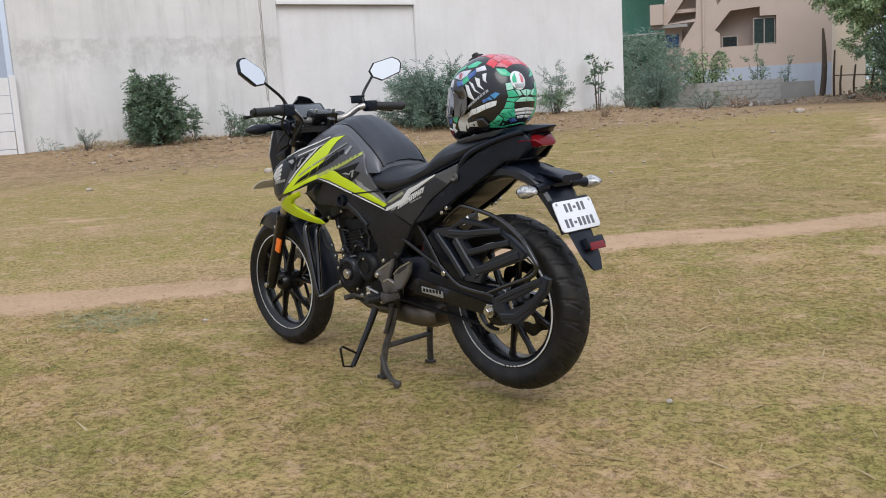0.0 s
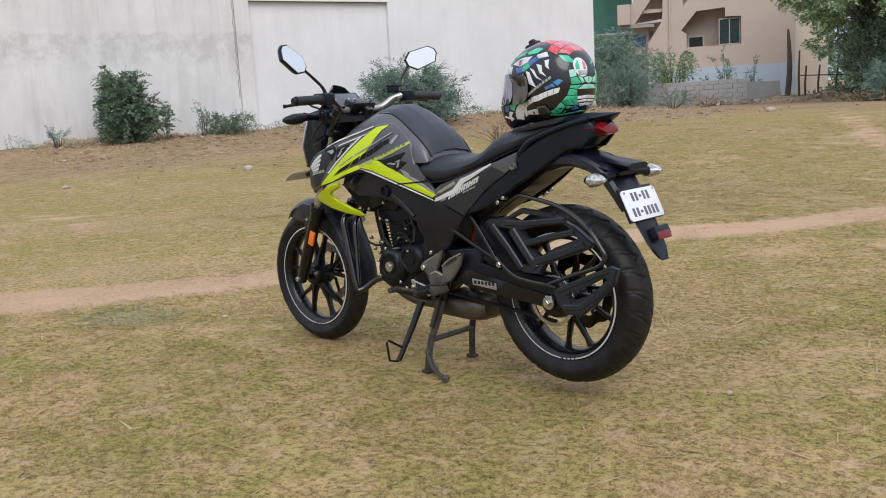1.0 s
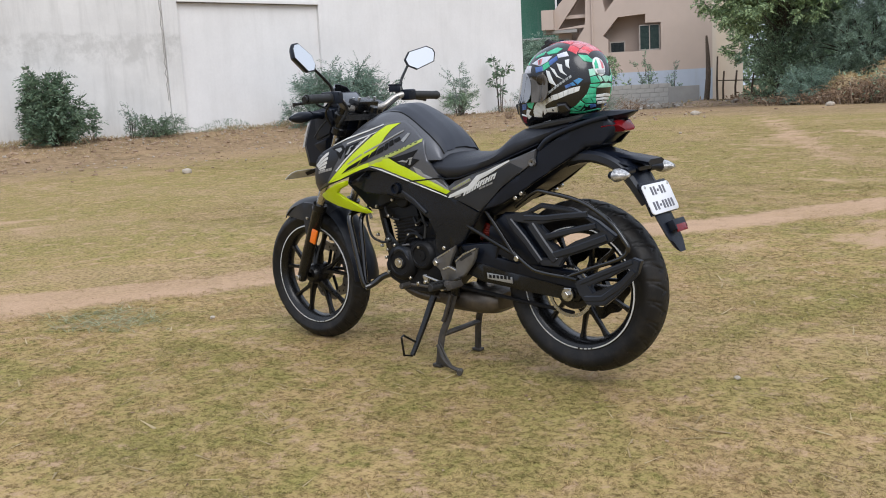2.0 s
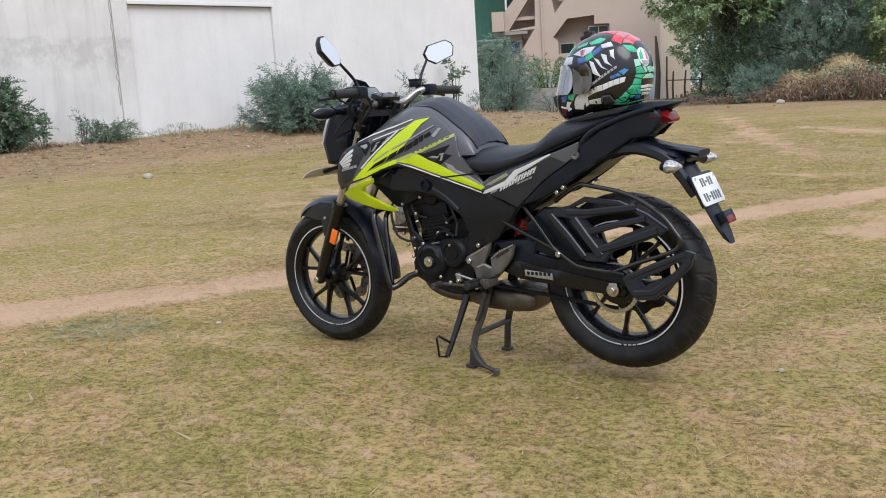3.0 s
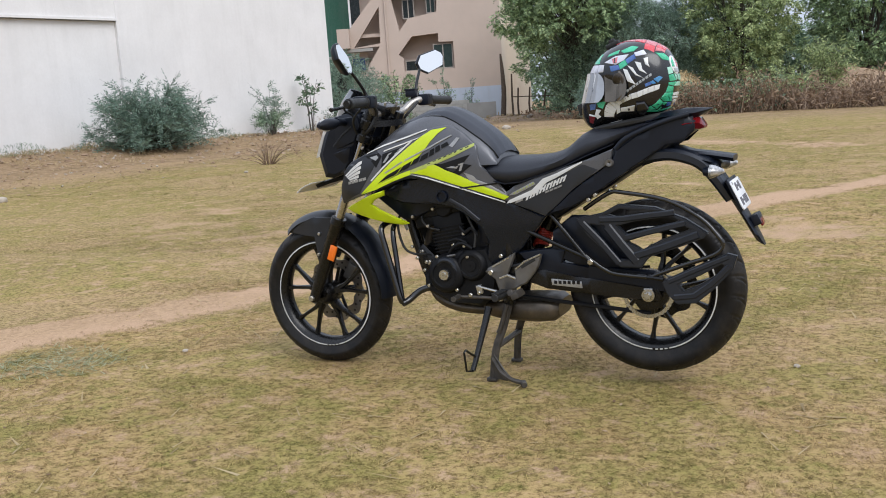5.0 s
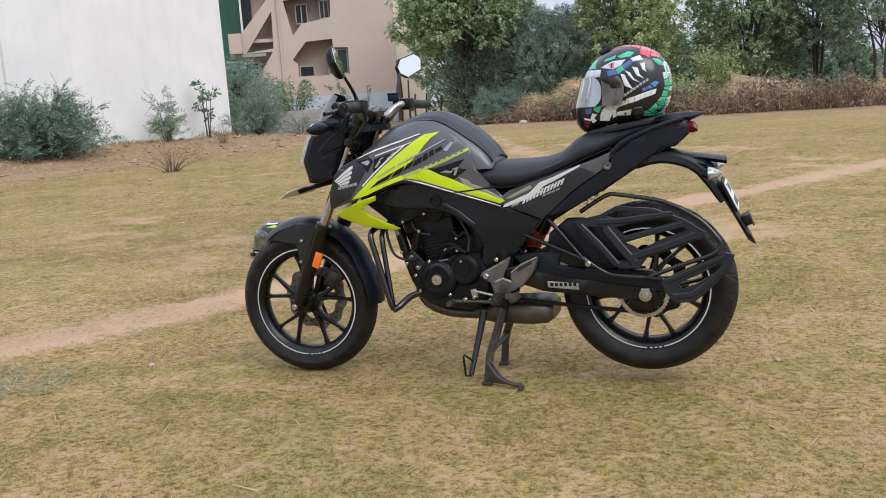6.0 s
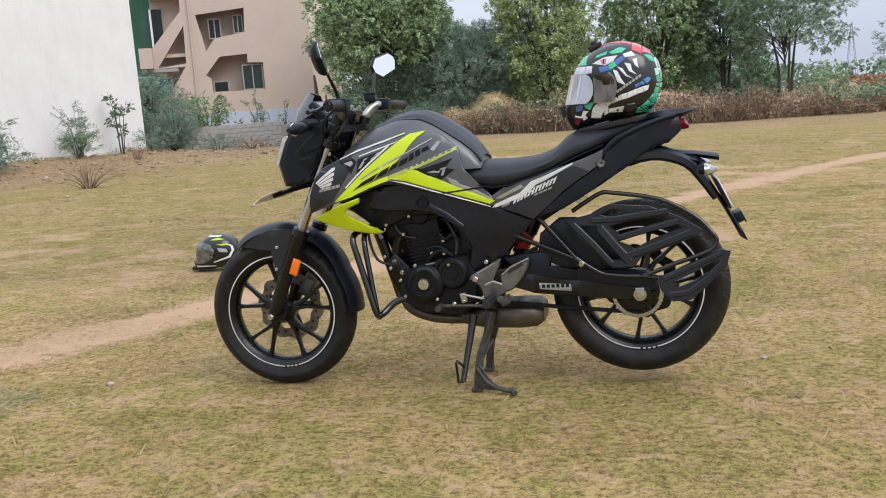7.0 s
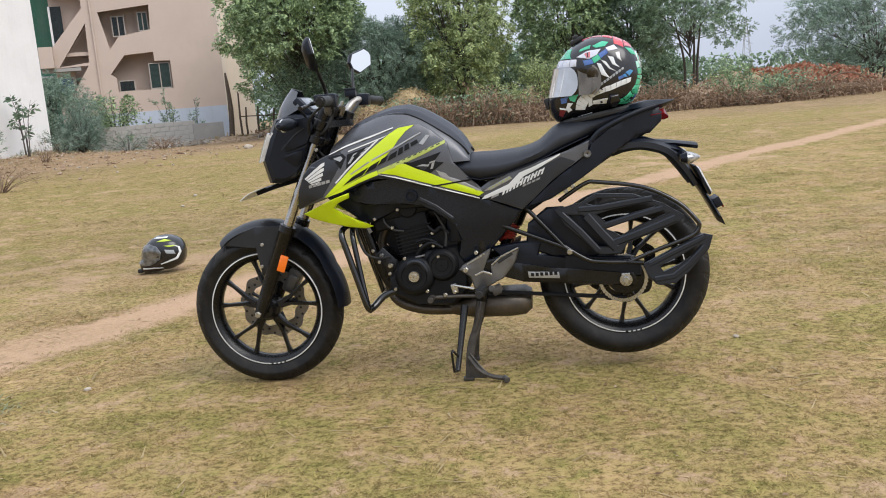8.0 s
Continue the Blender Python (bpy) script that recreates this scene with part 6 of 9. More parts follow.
part("leg_guard", bm, GLOSS_BLACK, bike, "black tubular leg guard")

# --- swingarm, chain case, shock ---
for s in (1, -1):
    bm = bmesh.new()
    panel(bm, [(0.520, 0.430), (0.500, 0.395), (0.354, 0.350), (0.214, 0.336), (-0.030, 0.312), (-0.042, 0.330), (-0.030, 0.362), (0.210, 0.392), (0.369, 0.420), (0.44, 0.445)], flat_y(0.112), 0, 0.034, 0.08, 0.006, 0.006, side=s)
    arm = part("swingarm", bm, SATIN_BLACK, bike, "black box-section swingarm")
    bm = bmesh.new()
    block(bm, (0.000, 0.118 * s, ZR - 0.006), (0.030, 0.012, 0.042), None, 0.003)
    part("chain_adjuster", bm, STEEL, arm)
bm = bmesh.new()
panel(bm, [(0.230, 0.357), (0.340, 0.366), (0.342, 0.388), (0.232, 0.380)], flat_y(0.1165), 0, 0.004, 0.2, 0.001, 0.0005)
stick = part("swingarm_sticker", bm, SILVER_DECAL, bike, "silver sticker with dark bars")
for q in range(6):
    bm = bmesh.new()
    x0 = 0.332 - q * 0.0165
    panel(bm, [(x0, 0.371), (x0 - 0.011, 0.370), (x0 - 0.011, 0.382), (x0, 0.383)], flat_y(0.1172), 0, 0.002, 0.2, 0, 0)
    part("sticker_bar", bm, BLACK_DECAL, stick)
bm = bmesh.new()
panel(bm, [(0.470, 0.482), (0.330, 0.498), (0.285, 0.490), (0.300, 0.446), (0.208, 0.434), (-0.020, 0.420), (-0.058, 0.388), (-0.056, 0.345), (0.050, 0.350), (0.210, 0.360), (0.420, 0.430)], flat_y(0.108), 0, 0.03, 0.08, 0.006, 0.006)
part("chain_guard", bm, BLACK_PLASTIC, bike)
bm = bmesh.new()
for z0, z1 in ((0.405, 0.428), (0.326, 0.268)):
    tube(bm, [(0.58, 0.085, z0), (0.0, 0.085, z1)], 0.0075, 6)
part("drive_chain", bm, ENGINE_BLACK, bike)
bm = bmesh.new()
top, low = Vector((0.330, 0.0, 0.660)), Vector((0.440, 0.0, 0.440))
tube(bm, [low + (top - low) * (0.22 + 0.28 * q / 72) + (Vector((math.cos(q * 0.62), 0, math.sin(q * 0.62) * 0.5)) * 0.024 + Vector((0, math.sin(q * 0.62) * 0.027, 0))) for q in range(73)], 0.0055, 8)
shock = part("shock_absorber", bm, SPRING_RED, bike, "rear shock absorber with a red coil spring")
bm = bmesh.new()
rod(bm, low - (top - low) * 0.1, top, 0.018)
rod(bm, low + (top - low) * 0.50, top, 0.031)
part("damper", bm, SATIN_BLACK, shock)

# --- footrest brackets, pegs, gear lever ---
for s in (1, -1):
    for nm, pts in (("footrest_bracket", [(0.585, 0.413), (0.574, 0.428), (0.468, 0.484), (0.472, 0.462), (0.500, 0.405), (0.462, 0.392), (0.456, 0.360), (0.500, 0.340), (0.535, 0.342), (0.548, 0.385)]), ("heel_plate", [(0.470, 0.388), (0.472, 0.420), (0.430, 0.452), (0.366, 0.480), (0.378, 0.440), (0.396, 0.412), (0.430, 0.372), (0.462, 0.360), (0.470, 0.372)])):
        bm = bmesh.new()
        panel(bm, pts, flat_y(0.137), 0, 0.012, 0.05, 0.005, 0.005, side=s)
        br = part(nm, bm, ALLOY, bike, "dull cast alloy footrest bracket")
        if nm == "heel_plate":
            bm = bmesh.new()
            beam(bm, [(0.445, 0.432), (0.392, 0.462)], 0.011, 0.004, flat_y(0.1385), 0, s)
            part("bracket_slot", bm, CABLE, br)
        else:
            bm = bmesh.new()
            bolt(bm, (0.562, 0.138 * s, 0.412), 0.011, 0.006, (0, s, 0))
            part("bracket_bolt", bm, STEEL, br)
            # bright steel strip drawn as the highlight along the bracket's top edge
            bm = bmesh.new()
            beam(bm, [(0.555, 0.432), (0.490, 0.467)], 0.006, 0.003, flat_y(0.139), 0, s)
            part("bracket_edge_glint", bm, STEEL, br)
    bm = bmesh.new()
    rod(bm, (0.500, 0.140 * s, 0.338), (0.512, 0.240 * s, 0.340), 0.015, 0.014, 12)
    for q in range(6):
        block(bm, (0.503 + 0.0018 * q, (0.160 + 0.014 * q) * s, 0.354), (0.028, 0.006, 0.006), None, 0.001)
    part("footrest", bm, CABLE, bike, "black rubber footrest")
    bm = bmesh.new()
    rod(bm, (0.455, 0.135 * s, 0.338), (0.470, 0.20 * s, 0.352), 0.012, 0.012, 12)
    block(bm, (0.452, 0.172 * s, 0.342), (0.030, 0.07, 0.026), Matrix.Rotation(radians(25), 4, "Y"), 0.006)
    part("pillion_footrest", bm, STAND_METAL, bike)
    # more bright strips that paint the glints on the bracket outlines
    bm = bmesh.new()
    beam(bm, [(0.468, 0.424), (0.430, 0.454), (0.370, 0.480)], 0.006, 0.003, flat_y(0.139), 0, s)
    beam(bm, [(0.470, 0.390), (0.500, 0.402), (0.530, 0.390)], 0.007, 0.003, flat_y(0.139), 0, s)
    part("bracket_rim_glint", bm, STEEL, bike)
bm = bmesh.new()
tube(bm, [(0.500, 0.155, 0.318), (0.60, 0.150, 0.322), (0.680, 0.150, 0.322), (0.690, 0.165, 0.322)], 0.006, 8)
rod(bm, (0.688, 0.150, 0.322), (0.690, 0.200, 0.322), 0.011, seg=10)
part("gear_lever", bm, STAND_METAL, bike)

bm = bmesh.new()
block(bm, (0.606, 0.146, 0.350), (0.022, 0.012, 0.034), Matrix.Rotation(radians(12), 4, "Y"), 0.003)
rod(bm, (0.606, 0.152, 0.362), (0.536, 0.154, 0.346), 0.0048, seg=8)
part("gear_linkage", bm, STEEL, bike, "bright steel gear linkage")
for xx, zz, rr in ((0.523, 0.322, 0.013), (0.606, 0.338, 0.007), (0.640, 0.330, 0.008)):
    bm = bmesh.new()
    bolt(bm, (xx, 0.152, zz), rr, 0.008)
    part("bolt", bm, STEEL, bike)

# --- stands ---
bm = bmesh.new()
for s in (1, -1):
    tube(bm, smooth_pts([(0.520, 0.095 * s, 0.285), (0.540, 0.105 * s, 0.20), (0.568, 0.118 * s, 0.12), (0.582, 0.127 * s, 0.010)]), [0.017, 0.017, 0.016, 0.016, 0.015, 0.015, 0.015, 0.015, 0.015, 0.015, 0.015, 0.015, 0.015][:13], 8, flat=0.7)
    block(bm, (0.583, 0.128 * s, 0.009), (0.040, 0.030, 0.013), None, 0.004)
tube(bm, [(0.563, 0.115, 0.130), (0.563, -0.115, 0.130)], 0.011, 8)
tube(bm, smooth_pts([(0.580, 0.130, 0.090), (0.545, 0.145, 0.045), (0.500, 0.158, 0.022), (0.450, 0.166, 0.014)]), 0.0085, 8)
rod(bm, (0.452, 0.160, 0.014), (0.440, 0.185, 0.012), 0.011)
cstand = part("centre_stand", bm, STAND_METAL, bike, "worn dusty steel centre stand")
bm = bmesh.new()
panel(bm, [(0.586, 0.012), (0.572, 0.105), (0.530, 0.050), (0.500, 0.020), (0.520, 0.010)], lambda x, z, off: (x, 0.134 + 0.25 * max(0.0, 0.57 - x) + off, z), 0, 0.006, 0.05, 0.002, 0.002)
part("stand_web", bm, STAND_METAL, cstand)
bm = bmesh.new()
tube(bm, [(0.515, 0.115, 0.290), (0.545, 0.125, 0.20), (0.552, 0.128, 0.185)], 0.008, 8)
part("stand_spring", bm, STAND_METAL, cstand)
bm = bmesh.new()
tube(bm, [(0.575, 0.145, 0.285), (0.588, 0.185, 0.20), (0.603, 0.236, 0.102), (0.607, 0.252, 0.076)], [0.014, 0.012, 0.010, 0.010], 10)
side_stand = part("side_stand", bm, SATIN_BLACK, bike, "black side stand, folded down")
bm = bmesh.new()
tube(bm, [(0.603, 0.232, 0.122), (0.614, 0.288, 0.160), (0.617, 0.296, 0.154), (0.614, 0.290, 0.084), (0.607, 0.252, 0.074)], 0.0045, 6)
part("stand_tang", bm, SATIN_BLACK, side_stand)
bm = bmesh.new()
tube(bm, [(0.575, 0.155, 0.270), (0.592, 0.180, 0.195)], 0.006, 8)
part("stand_spring", bm, STAND_METAL, side_stand)

# --- tyre hugger and clothing guard beside the rear wheel ---
bm = bmesh.new()
panel(bm, [(0.345, 0.470), (0.330, 0.560), (0.262, 0.612), (0.205, 0.612), (0.128, 0.580), (0.060, 0.500), (0.030, 0.440), (0.120, 0.425), (0.230, 0.432)], flat_y(0.104), 0, 0.012, 0.05, 0.008, 0.006)
part("tyre_hugger", bm, BLACK_PLASTIC, bike, "black plastic tyre hugger")
bm = bmesh.new()
tube(bm, smooth_pts([(0.215, 0.100, 0.632), (0.180, 0.110, 0.655), (0.118, 0.118, 0.690), (0.075, 0.125, 0.690), (-0.073, 0.145, 0.664), (-0.183, 0.158, 0.606), (-0.238, 0.165, 0.548), (-0.252, 0.165, 0.518), (-0.225, 0.165, 0.487), (-0.120, 0.155, 0.448), (-0.042, 0.148, 0.418), (-0.003, 0.142, 0.406), (0.100, 0.138, 0.414), (0.140, 0.138, 0.428), (0.190, 0.136, 0.462), (0.225, 0.132, 0.490)], 4), 0.0075, 10)
loop = part("guard_loop", bm, GLOSS_BLACK, bike, "black tubular loop round the wheel guard")
bm = bmesh.new()
for pts in ([(0.335, 0.118, 0.620), (0.265, 0.128, 0.540), (0.206, 0.138, 0.470), (0.190, 0.138, 0.455)], [(0.420, 0.120, 0.560), (0.300, 0.132, 0.510), (0.206, 0.138, 0.470)]):
    tube(bm, pts, 0.008, 10)
part("guard_stay", bm, SATIN_BLACK, loop)
bm = bmesh.new()
bolt(bm, (0.190, 0.142, 0.455), 0.011, 0.008)
part("bolt", bm, STEEL, loop)


def guard_map(x, z, off):
    return (x, 0.134 + 0.10 * max(0.0, 0.05 - x) * 0.6 + off, z)


bm = bmesh.new()
polygon_slab(bm, [(0.233, 0.605), (0.141, 0.625), (0.088, 0.653), (-0.038, 0.642), (-0.137, 0.603), (-0.209, 0.556), (-0.191, 0.539), (-0.134, 0.516), (-0.031, 0.481), (-0.012, 0.474), (0.014, 0.438), (0.086, 0.438), (0.135, 0.490), (0.197, 0.548)],
             [[(0.188, 0.586), (0.137, 0.582), (0.110, 0.543), (0.071, 0.487), (0.040, 0.463), (0.088, 0.466), (0.134, 0.520)], [(0.125, 0.619), (0.083, 0.637), (-0.050, 0.627), (0.039, 0.614), (0.090, 0.609)], [(0.092, 0.580), (0.034, 0.594), (-0.090, 0.612), (-0.118, 0.595), (-0.036, 0.577), (0.058, 0.550)], [(0.063, 0.526), (-0.034, 0.555), (-0.124, 0.579), (-0.152, 0.569), (-0.052, 0.532), (0.010, 0.498), (0.031, 0.512)]],
             lambda u, v_, z: guard_map(u, z, 0.012 + v_), 0.022)
bmesh.ops.recalc_face_normals(bm, faces=bm.faces[:])
bmesh.ops.bevel(bm, geom=[e for e in bm.edges if len(e.link_faces) == 2 and e.calc_face_angle() > 0.8 and e.verts[0].co.y + e.verts[1].co.y > 0.276], offset=0.0042, segments=2, affect="EDGES")
plate_guard = part("wheel_guard", bm, GUARD_PLASTIC, bike, "slotted dark plastic clothing guard")
for pts, w in (([(0.150, 0.602), (0.070, 0.603), (-0.030, 0.616), (-0.100, 0.623)], 0.020), ([(0.062, 0.540), (-0.040, 0.566), (-0.135, 0.588)], 0.020), ([(0.045, 0.474), (-0.060, 0.508), (-0.175, 0.551)], 0.026), ([(0.126, 0.578), (0.080, 0.518), (0.030, 0.458)], 0.030), ([(0.212, 0.590), (0.150, 0.525), (0.090, 0.452)], 0.022)):
    bm = bmesh.new()
    beam(bm, pts, w, 0.012, guard_map, 0.0165)
    part("guard_slat", bm, GUARD_PLASTIC, plate_guard)
bm = bmesh.new()
panel(bm, [(0.215, 0.585), (0.150, 0.600), (0.060, 0.520), (0.010, 0.460), (0.080, 0.452), (0.150, 0.500)], guard_map, -0.020, 0.006, 0.05, 0.004, 0.002)
part("guard_back", bm, BLACK_PLASTIC, plate_guard)
def foot_map(x, z, off):
    return (x, 0.168 - 0.04 * max(0, -0.1 - x) + off, z)


bm = bmesh.new()
polygon_slab(bm, [(-0.056, 0.397), (-0.149, 0.441), (-0.266, 0.491), (-0.296, 0.483), (-0.282, 0.438), (-0.215, 0.367), (-0.166, 0.326), (-0.103, 0.322), (-0.072, 0.358)], [[(-0.112, 0.390), (-0.182, 0.419), (-0.247, 0.456), (-0.256, 0.452), (-0.232, 0.422), (-0.181, 0.390), (-0.126, 0.368)]], lambda u, v_, z: foot_map(u, z, 0.006 + v_), 0.022)
bmesh.ops.recalc_face_normals(bm, faces=bm.faces[:])
bmesh.ops.bevel(bm, geom=[e for e in bm.edges if len(e.link_faces) == 2 and e.calc_face_angle() > 0.8 and e.verts[0].co.y + e.verts[1].co.y > 0.324], offset=0.004, segments=2, affect="EDGES")
foot_guard = part("lower_wheel_guard", bm, GUARD_PLASTIC, bike, "dark plastic lower foot guard")
for pts, w in (([(-0.080, 0.398), (-0.160, 0.434), (-0.268, 0.480)], 0.016), ([(-0.096, 0.345), (-0.160, 0.352), (-0.215, 0.392), (-0.272, 0.450)], 0.020)):
    bm = bmesh.new()
    beam(bm, pts, w, 0.010, foot_map, 0.0095)
    part("guard_slat", bm, GUARD_PLASTIC, foot_guard)
bm = bmesh.new()
tube(bm, [(-0.003, 0.142, 0.406), (-0.06, 0.155, 0.402)], 0.008, 8)
part("guard_stay", bm, SATIN_BLACK, foot_guard)

# ---- helmets ----
HELMET_OUT = [(0.236, 0.985), (0.214, 1.015), (0.200, 1.075), (0.163, 1.138), (0.100, 1.180), (0.040, 1.191), (-0.019, 1.180), (-0.066, 1.151), (-0.091, 1.106), (-0.099, 1.049), (-0.088, 0.990), (-0.066, 0.958), (-0.026, 0.940), (0.060, 0.925), (0.150, 0.912), (0.200, 0.902), (0.226, 0.925)]
HC = (0.062, 1.045)
_pol = sorted((math.atan2(z - HC[1], x - HC[0]), math.hypot(x - HC[0], z - HC[1])) for x, z in HELMET_OUT)
_pa = [_pol[-1][0] - 2 * math.pi] + [a for a, r in _pol] + [_pol[0][0] + 2 * math.pi]
_pr = [_pol[-1][1]] + [r for a, r in _pol] + [_pol[0][1]]


def helmet_radius(a):
    return float(np.interp(a, _pa, _pr))


def helmet_width(a):
    """Half width: narrower at the chin."""
    return 0.124 - 0.028 * max(0.0, math.cos(a + 0.65)) ** 2


def helmet_map(x, z, off):
    dx, dz = x - HC[0], z - HC[1]
    a, r = math.atan2(dz, dx), math.hypot(dx, dz)
    rad = helmet_radius(a)
    rho = min(1.0, r / rad)
    y = helmet_width(a) * max(0.0, 1 - rho ** 2.7) ** (1 / 2.4)
    k = rho * rad + off * rho
    return (HC[0] + k * math.cos(a), y + off * (1 - rho ** 4), HC[1] + k * math.sin(a))


def helmet_shell(bm):
    rings = []
    for k in range(1, 24):
        f = -1 + 2 * k / 24
        ring = []
        for q in range(64):
            a = -math.pi + 2 * math.pi * q / 64
            c = math.cos(f * math.pi / 2)
            rho = c ** 0.8
            y = math.copysign(helmet_width(a) * max(0.0, 1 - rho ** 2.7) ** (1 / 2.4), f)
            r = rho * helmet_radius(a)
            ring.append((HC[0] + r * math.cos(a), y, HC[1] + r * math.sin(a)))
        rings.append(ring)
    ring_skin(bm, rings)


H_BLACK = surface("helmet_black", (0.0075, 0.0075, 0.0095), (0.011, 0.011, 0.013), 0.2, fine=300, relief=0.02, coat=0.3)
H_GREEN = surface("helmet_green", (0.030, 0.400, 0.205), (0.065, 0.520, 0.310), 0.25, scale=30, relief=0.02, coat=0.4)
H_MINT = surface("helmet_mint", (0.260, 0.640, 0.450), (0.420, 0.720, 0.590), 0.25, scale=30, relief=0.02, coat=0.4)
H_WHITE = surface("helmet_white", (0.66, 0.68, 0.68), (0.78, 0.80, 0.80), 0.25, scale=30, relief=0.02, coat=0.4)
H_PALE = surface("helmet_pale", (0.560, 0.580, 0.680), (0.700, 0.710, 0.760), 0.25, scale=30, relief=0.02, coat=0.4)
H_RED = surface("helmet_red", (0.560, 0.035, 0.050), (0.660, 0.060, 0.080), 0.25, scale=30, relief=0.02, coat=0.4)
H_DARK_RED = surface("helmet_dark_red", (0.150, 0.012, 0.020), (0.230, 0.024, 0.034), 0.25, scale=30, relief=0.02, coat=0.4)
H_PINK = surface("helmet_pink", (0.500, 0.105, 0.130), (0.620, 0.190, 0.215), 0.28, scale=26, relief=0.02, coat=0.4)
H_BLUE = surface("helmet_blue", (0.040, 0.100, 0.340), (0.085, 0.180, 0.430), 0.25, scale=30, relief=0.02, coat=0.4)
H_SKY = surface("helmet_sky_blue", (0.050, 0.210, 0.460), (0.080, 0.300, 0.560), 0.25, scale=30, relief=0.02, coat=0.4)
H_GREY = surface("helmet_grey", (0.30, 0.32, 0.33), (0.40, 0.42, 0.43), 0.3, scale=30, relief=0.02, coat=0.4)
H_NEON = surface("helmet_neon", (0.42, 0.55, 0.03), (0.50, 0.62, 0.06), 0.3, relief=0.02)

def helmet_one():
    h = thing("full_face_helmet", (0.06, 0, 0.90), "full-face helmet with green, white and red pattern, on the seat", "helmet")
    bm = bmesh.new()
    helmet_shell(bm)
    shell = part("shell", bm, H_BLACK, h, angle=60)

    def swell(pts, k):
        cx, cz = sum(p[0] for p in pts) / len(pts), sum(p[1] for p in pts) / len(pts)
        return [(cx + (x - cx) * k, cz + (z - cz) * k) for x, z in pts]

    def patches(colour, lists, off=0.0013, k=1.10):
        for side in (1, -1):
            for pts in lists:
                b = bmesh.new()
                panel(b, swell(pts, k), helmet_map, off, 0.004, 0.016, 0.0008, 0.0008, side=side)
                part("colour_patch", b, colour, shell)
    # brow scales, crown, eye, fangs and jaw scales along each side, parted by thin dark lines
    patches(H_PALE, [[(0.0234, 1.1441), (-0.0036, 1.1513), (-0.0149, 1.137), (0.0166, 1.1332)]])
    patches(H_BLUE, [[(0.1025, 1.107), (0.0751, 1.1085), (0.0695, 1.0946), (0.0976, 1.0901)], [(0.0496, 1.1246), (0.0245, 1.1393), (0.0189, 1.1261), (0.0421, 1.1108)], [(-0.0111, 1.0418), (-0.0243, 1.0462), (-0.0321, 1.0402), (-0.0138, 1.0324)], [(0.1857, 0.9851), (0.1614, 0.9904), (0.1681, 0.9701), (0.185, 0.9682)]])
    patches(H_SKY, [[(-0.0381, 1.0556), (-0.0535, 1.0635), (-0.0636, 1.0586), (-0.0501, 1.044)], [(-0.0265, 1.0466), (-0.0359, 1.0515), (-0.0441, 1.0418), (-0.0344, 1.0402)]])
    patches(H_GREEN, [[(0.0725, 1.1115), (0.0526, 1.1228), (0.0447, 1.1081), (0.0661, 1.0958)], [(0.113, 1.1385), (0.1081, 1.1468), (0.0751, 1.1576), (0.0789, 1.1468)], [(0.0669, 1.1542), (0.0357, 1.167), (0.0147, 1.1625), (0.0279, 1.1501), (0.0564, 1.1475)]])
    patches(H_GREEN, [[(-0.042, 1.1393), (-0.064, 1.135), (-0.086, 1.110), (-0.062, 1.1180)], [(0.1584, 0.99), (0.1265, 0.9945), (0.1396, 0.9712), (0.1539, 0.9776)]])
    patches(H_PALE, [[(0.1212, 1.1209), (0.0845, 1.1374), (0.044, 1.1404), (0.0579, 1.1231), (0.0819, 1.1126)]])
    patches(H_PINK, [[(0.096, 1.129), (0.078, 1.134), (0.080, 1.1170), (0.090, 1.1155)]], 0.0024)
    patches(H_BLACK, [[(0.0885, 1.131), (0.0845, 1.132), (0.0845, 1.117), (0.0875, 1.1165)]], 0.0034)
    patches(H_WHITE, [[(0.0747, 0.969), (0.0282, 0.9743), (0.0335, 0.9574), (0.0744, 0.9578)], [(0.0916, 0.9743), (0.0792, 0.978), (0.0792, 0.9566), (0.092, 0.9503)], [(0.1625, 0.9675), (0.146, 0.9652), (0.1565, 0.9529), (0.1497, 0.9439), (0.1629, 0.9371), (0.1681, 0.9529)], [(0.1696, 0.9098), (0.0852, 0.9289), (0.0856, 0.9248), (0.174, 0.9055)]])
    patches(H_BLACK, [[(0.052, 0.966), (0.046, 0.967), (0.045, 0.961), (0.051, 0.960)]], 0.0026)
    patches(H_DARK_RED, [[(0.1906, 0.950), (0.1700, 0.9435), (0.1827, 0.9216), (0.1940, 0.9279)]])
    patches(H_WHITE, [[(0.1906, 0.954), (0.1700, 0.9495), (0.1690, 0.9445), (0.1900, 0.9490)]], 0.0020)
    def crown_map(x, y, off):
        """The shell's upper face over a place (x, y)."""
        lo, hi = HC[1], 1.21
        for _ in range(22):
            m = (lo + hi) / 2
            a = math.atan2(m - HC[1], x - HC[0])
            v = (math.hypot(x - HC[0], m - HC[1]) / helmet_radius(a)) ** 2.7 + (abs(y) / helmet_width(a)) ** 2.4
            lo, hi = (m, hi) if v < 1 else (lo, m)
        return (x, y, lo + off)
    cuts = (0.100, 0.066, 0.032, -0.004, -0.038, -0.066)
    for q in range(5):
        x0, x1 = cuts[q] - 0.0012, cuts[q + 1] + 0.0012
        w0, w1 = (0.030, 0.040, 0.052, 0.060, 0.058, 0.040)[q:q + 2]
        for side in (1, -1):
            strips = [(0.0, 0.48, H_PINK), (0.52, 1.0, H_PINK if q % 2 else H_RED)]
            if q > 2:
                strips.append((1.04, 1.42 if q < 4 else 1.30, H_RED if q == 3 else H_PINK))
            for y0, y1, colour in strips:
                b = bmesh.new()
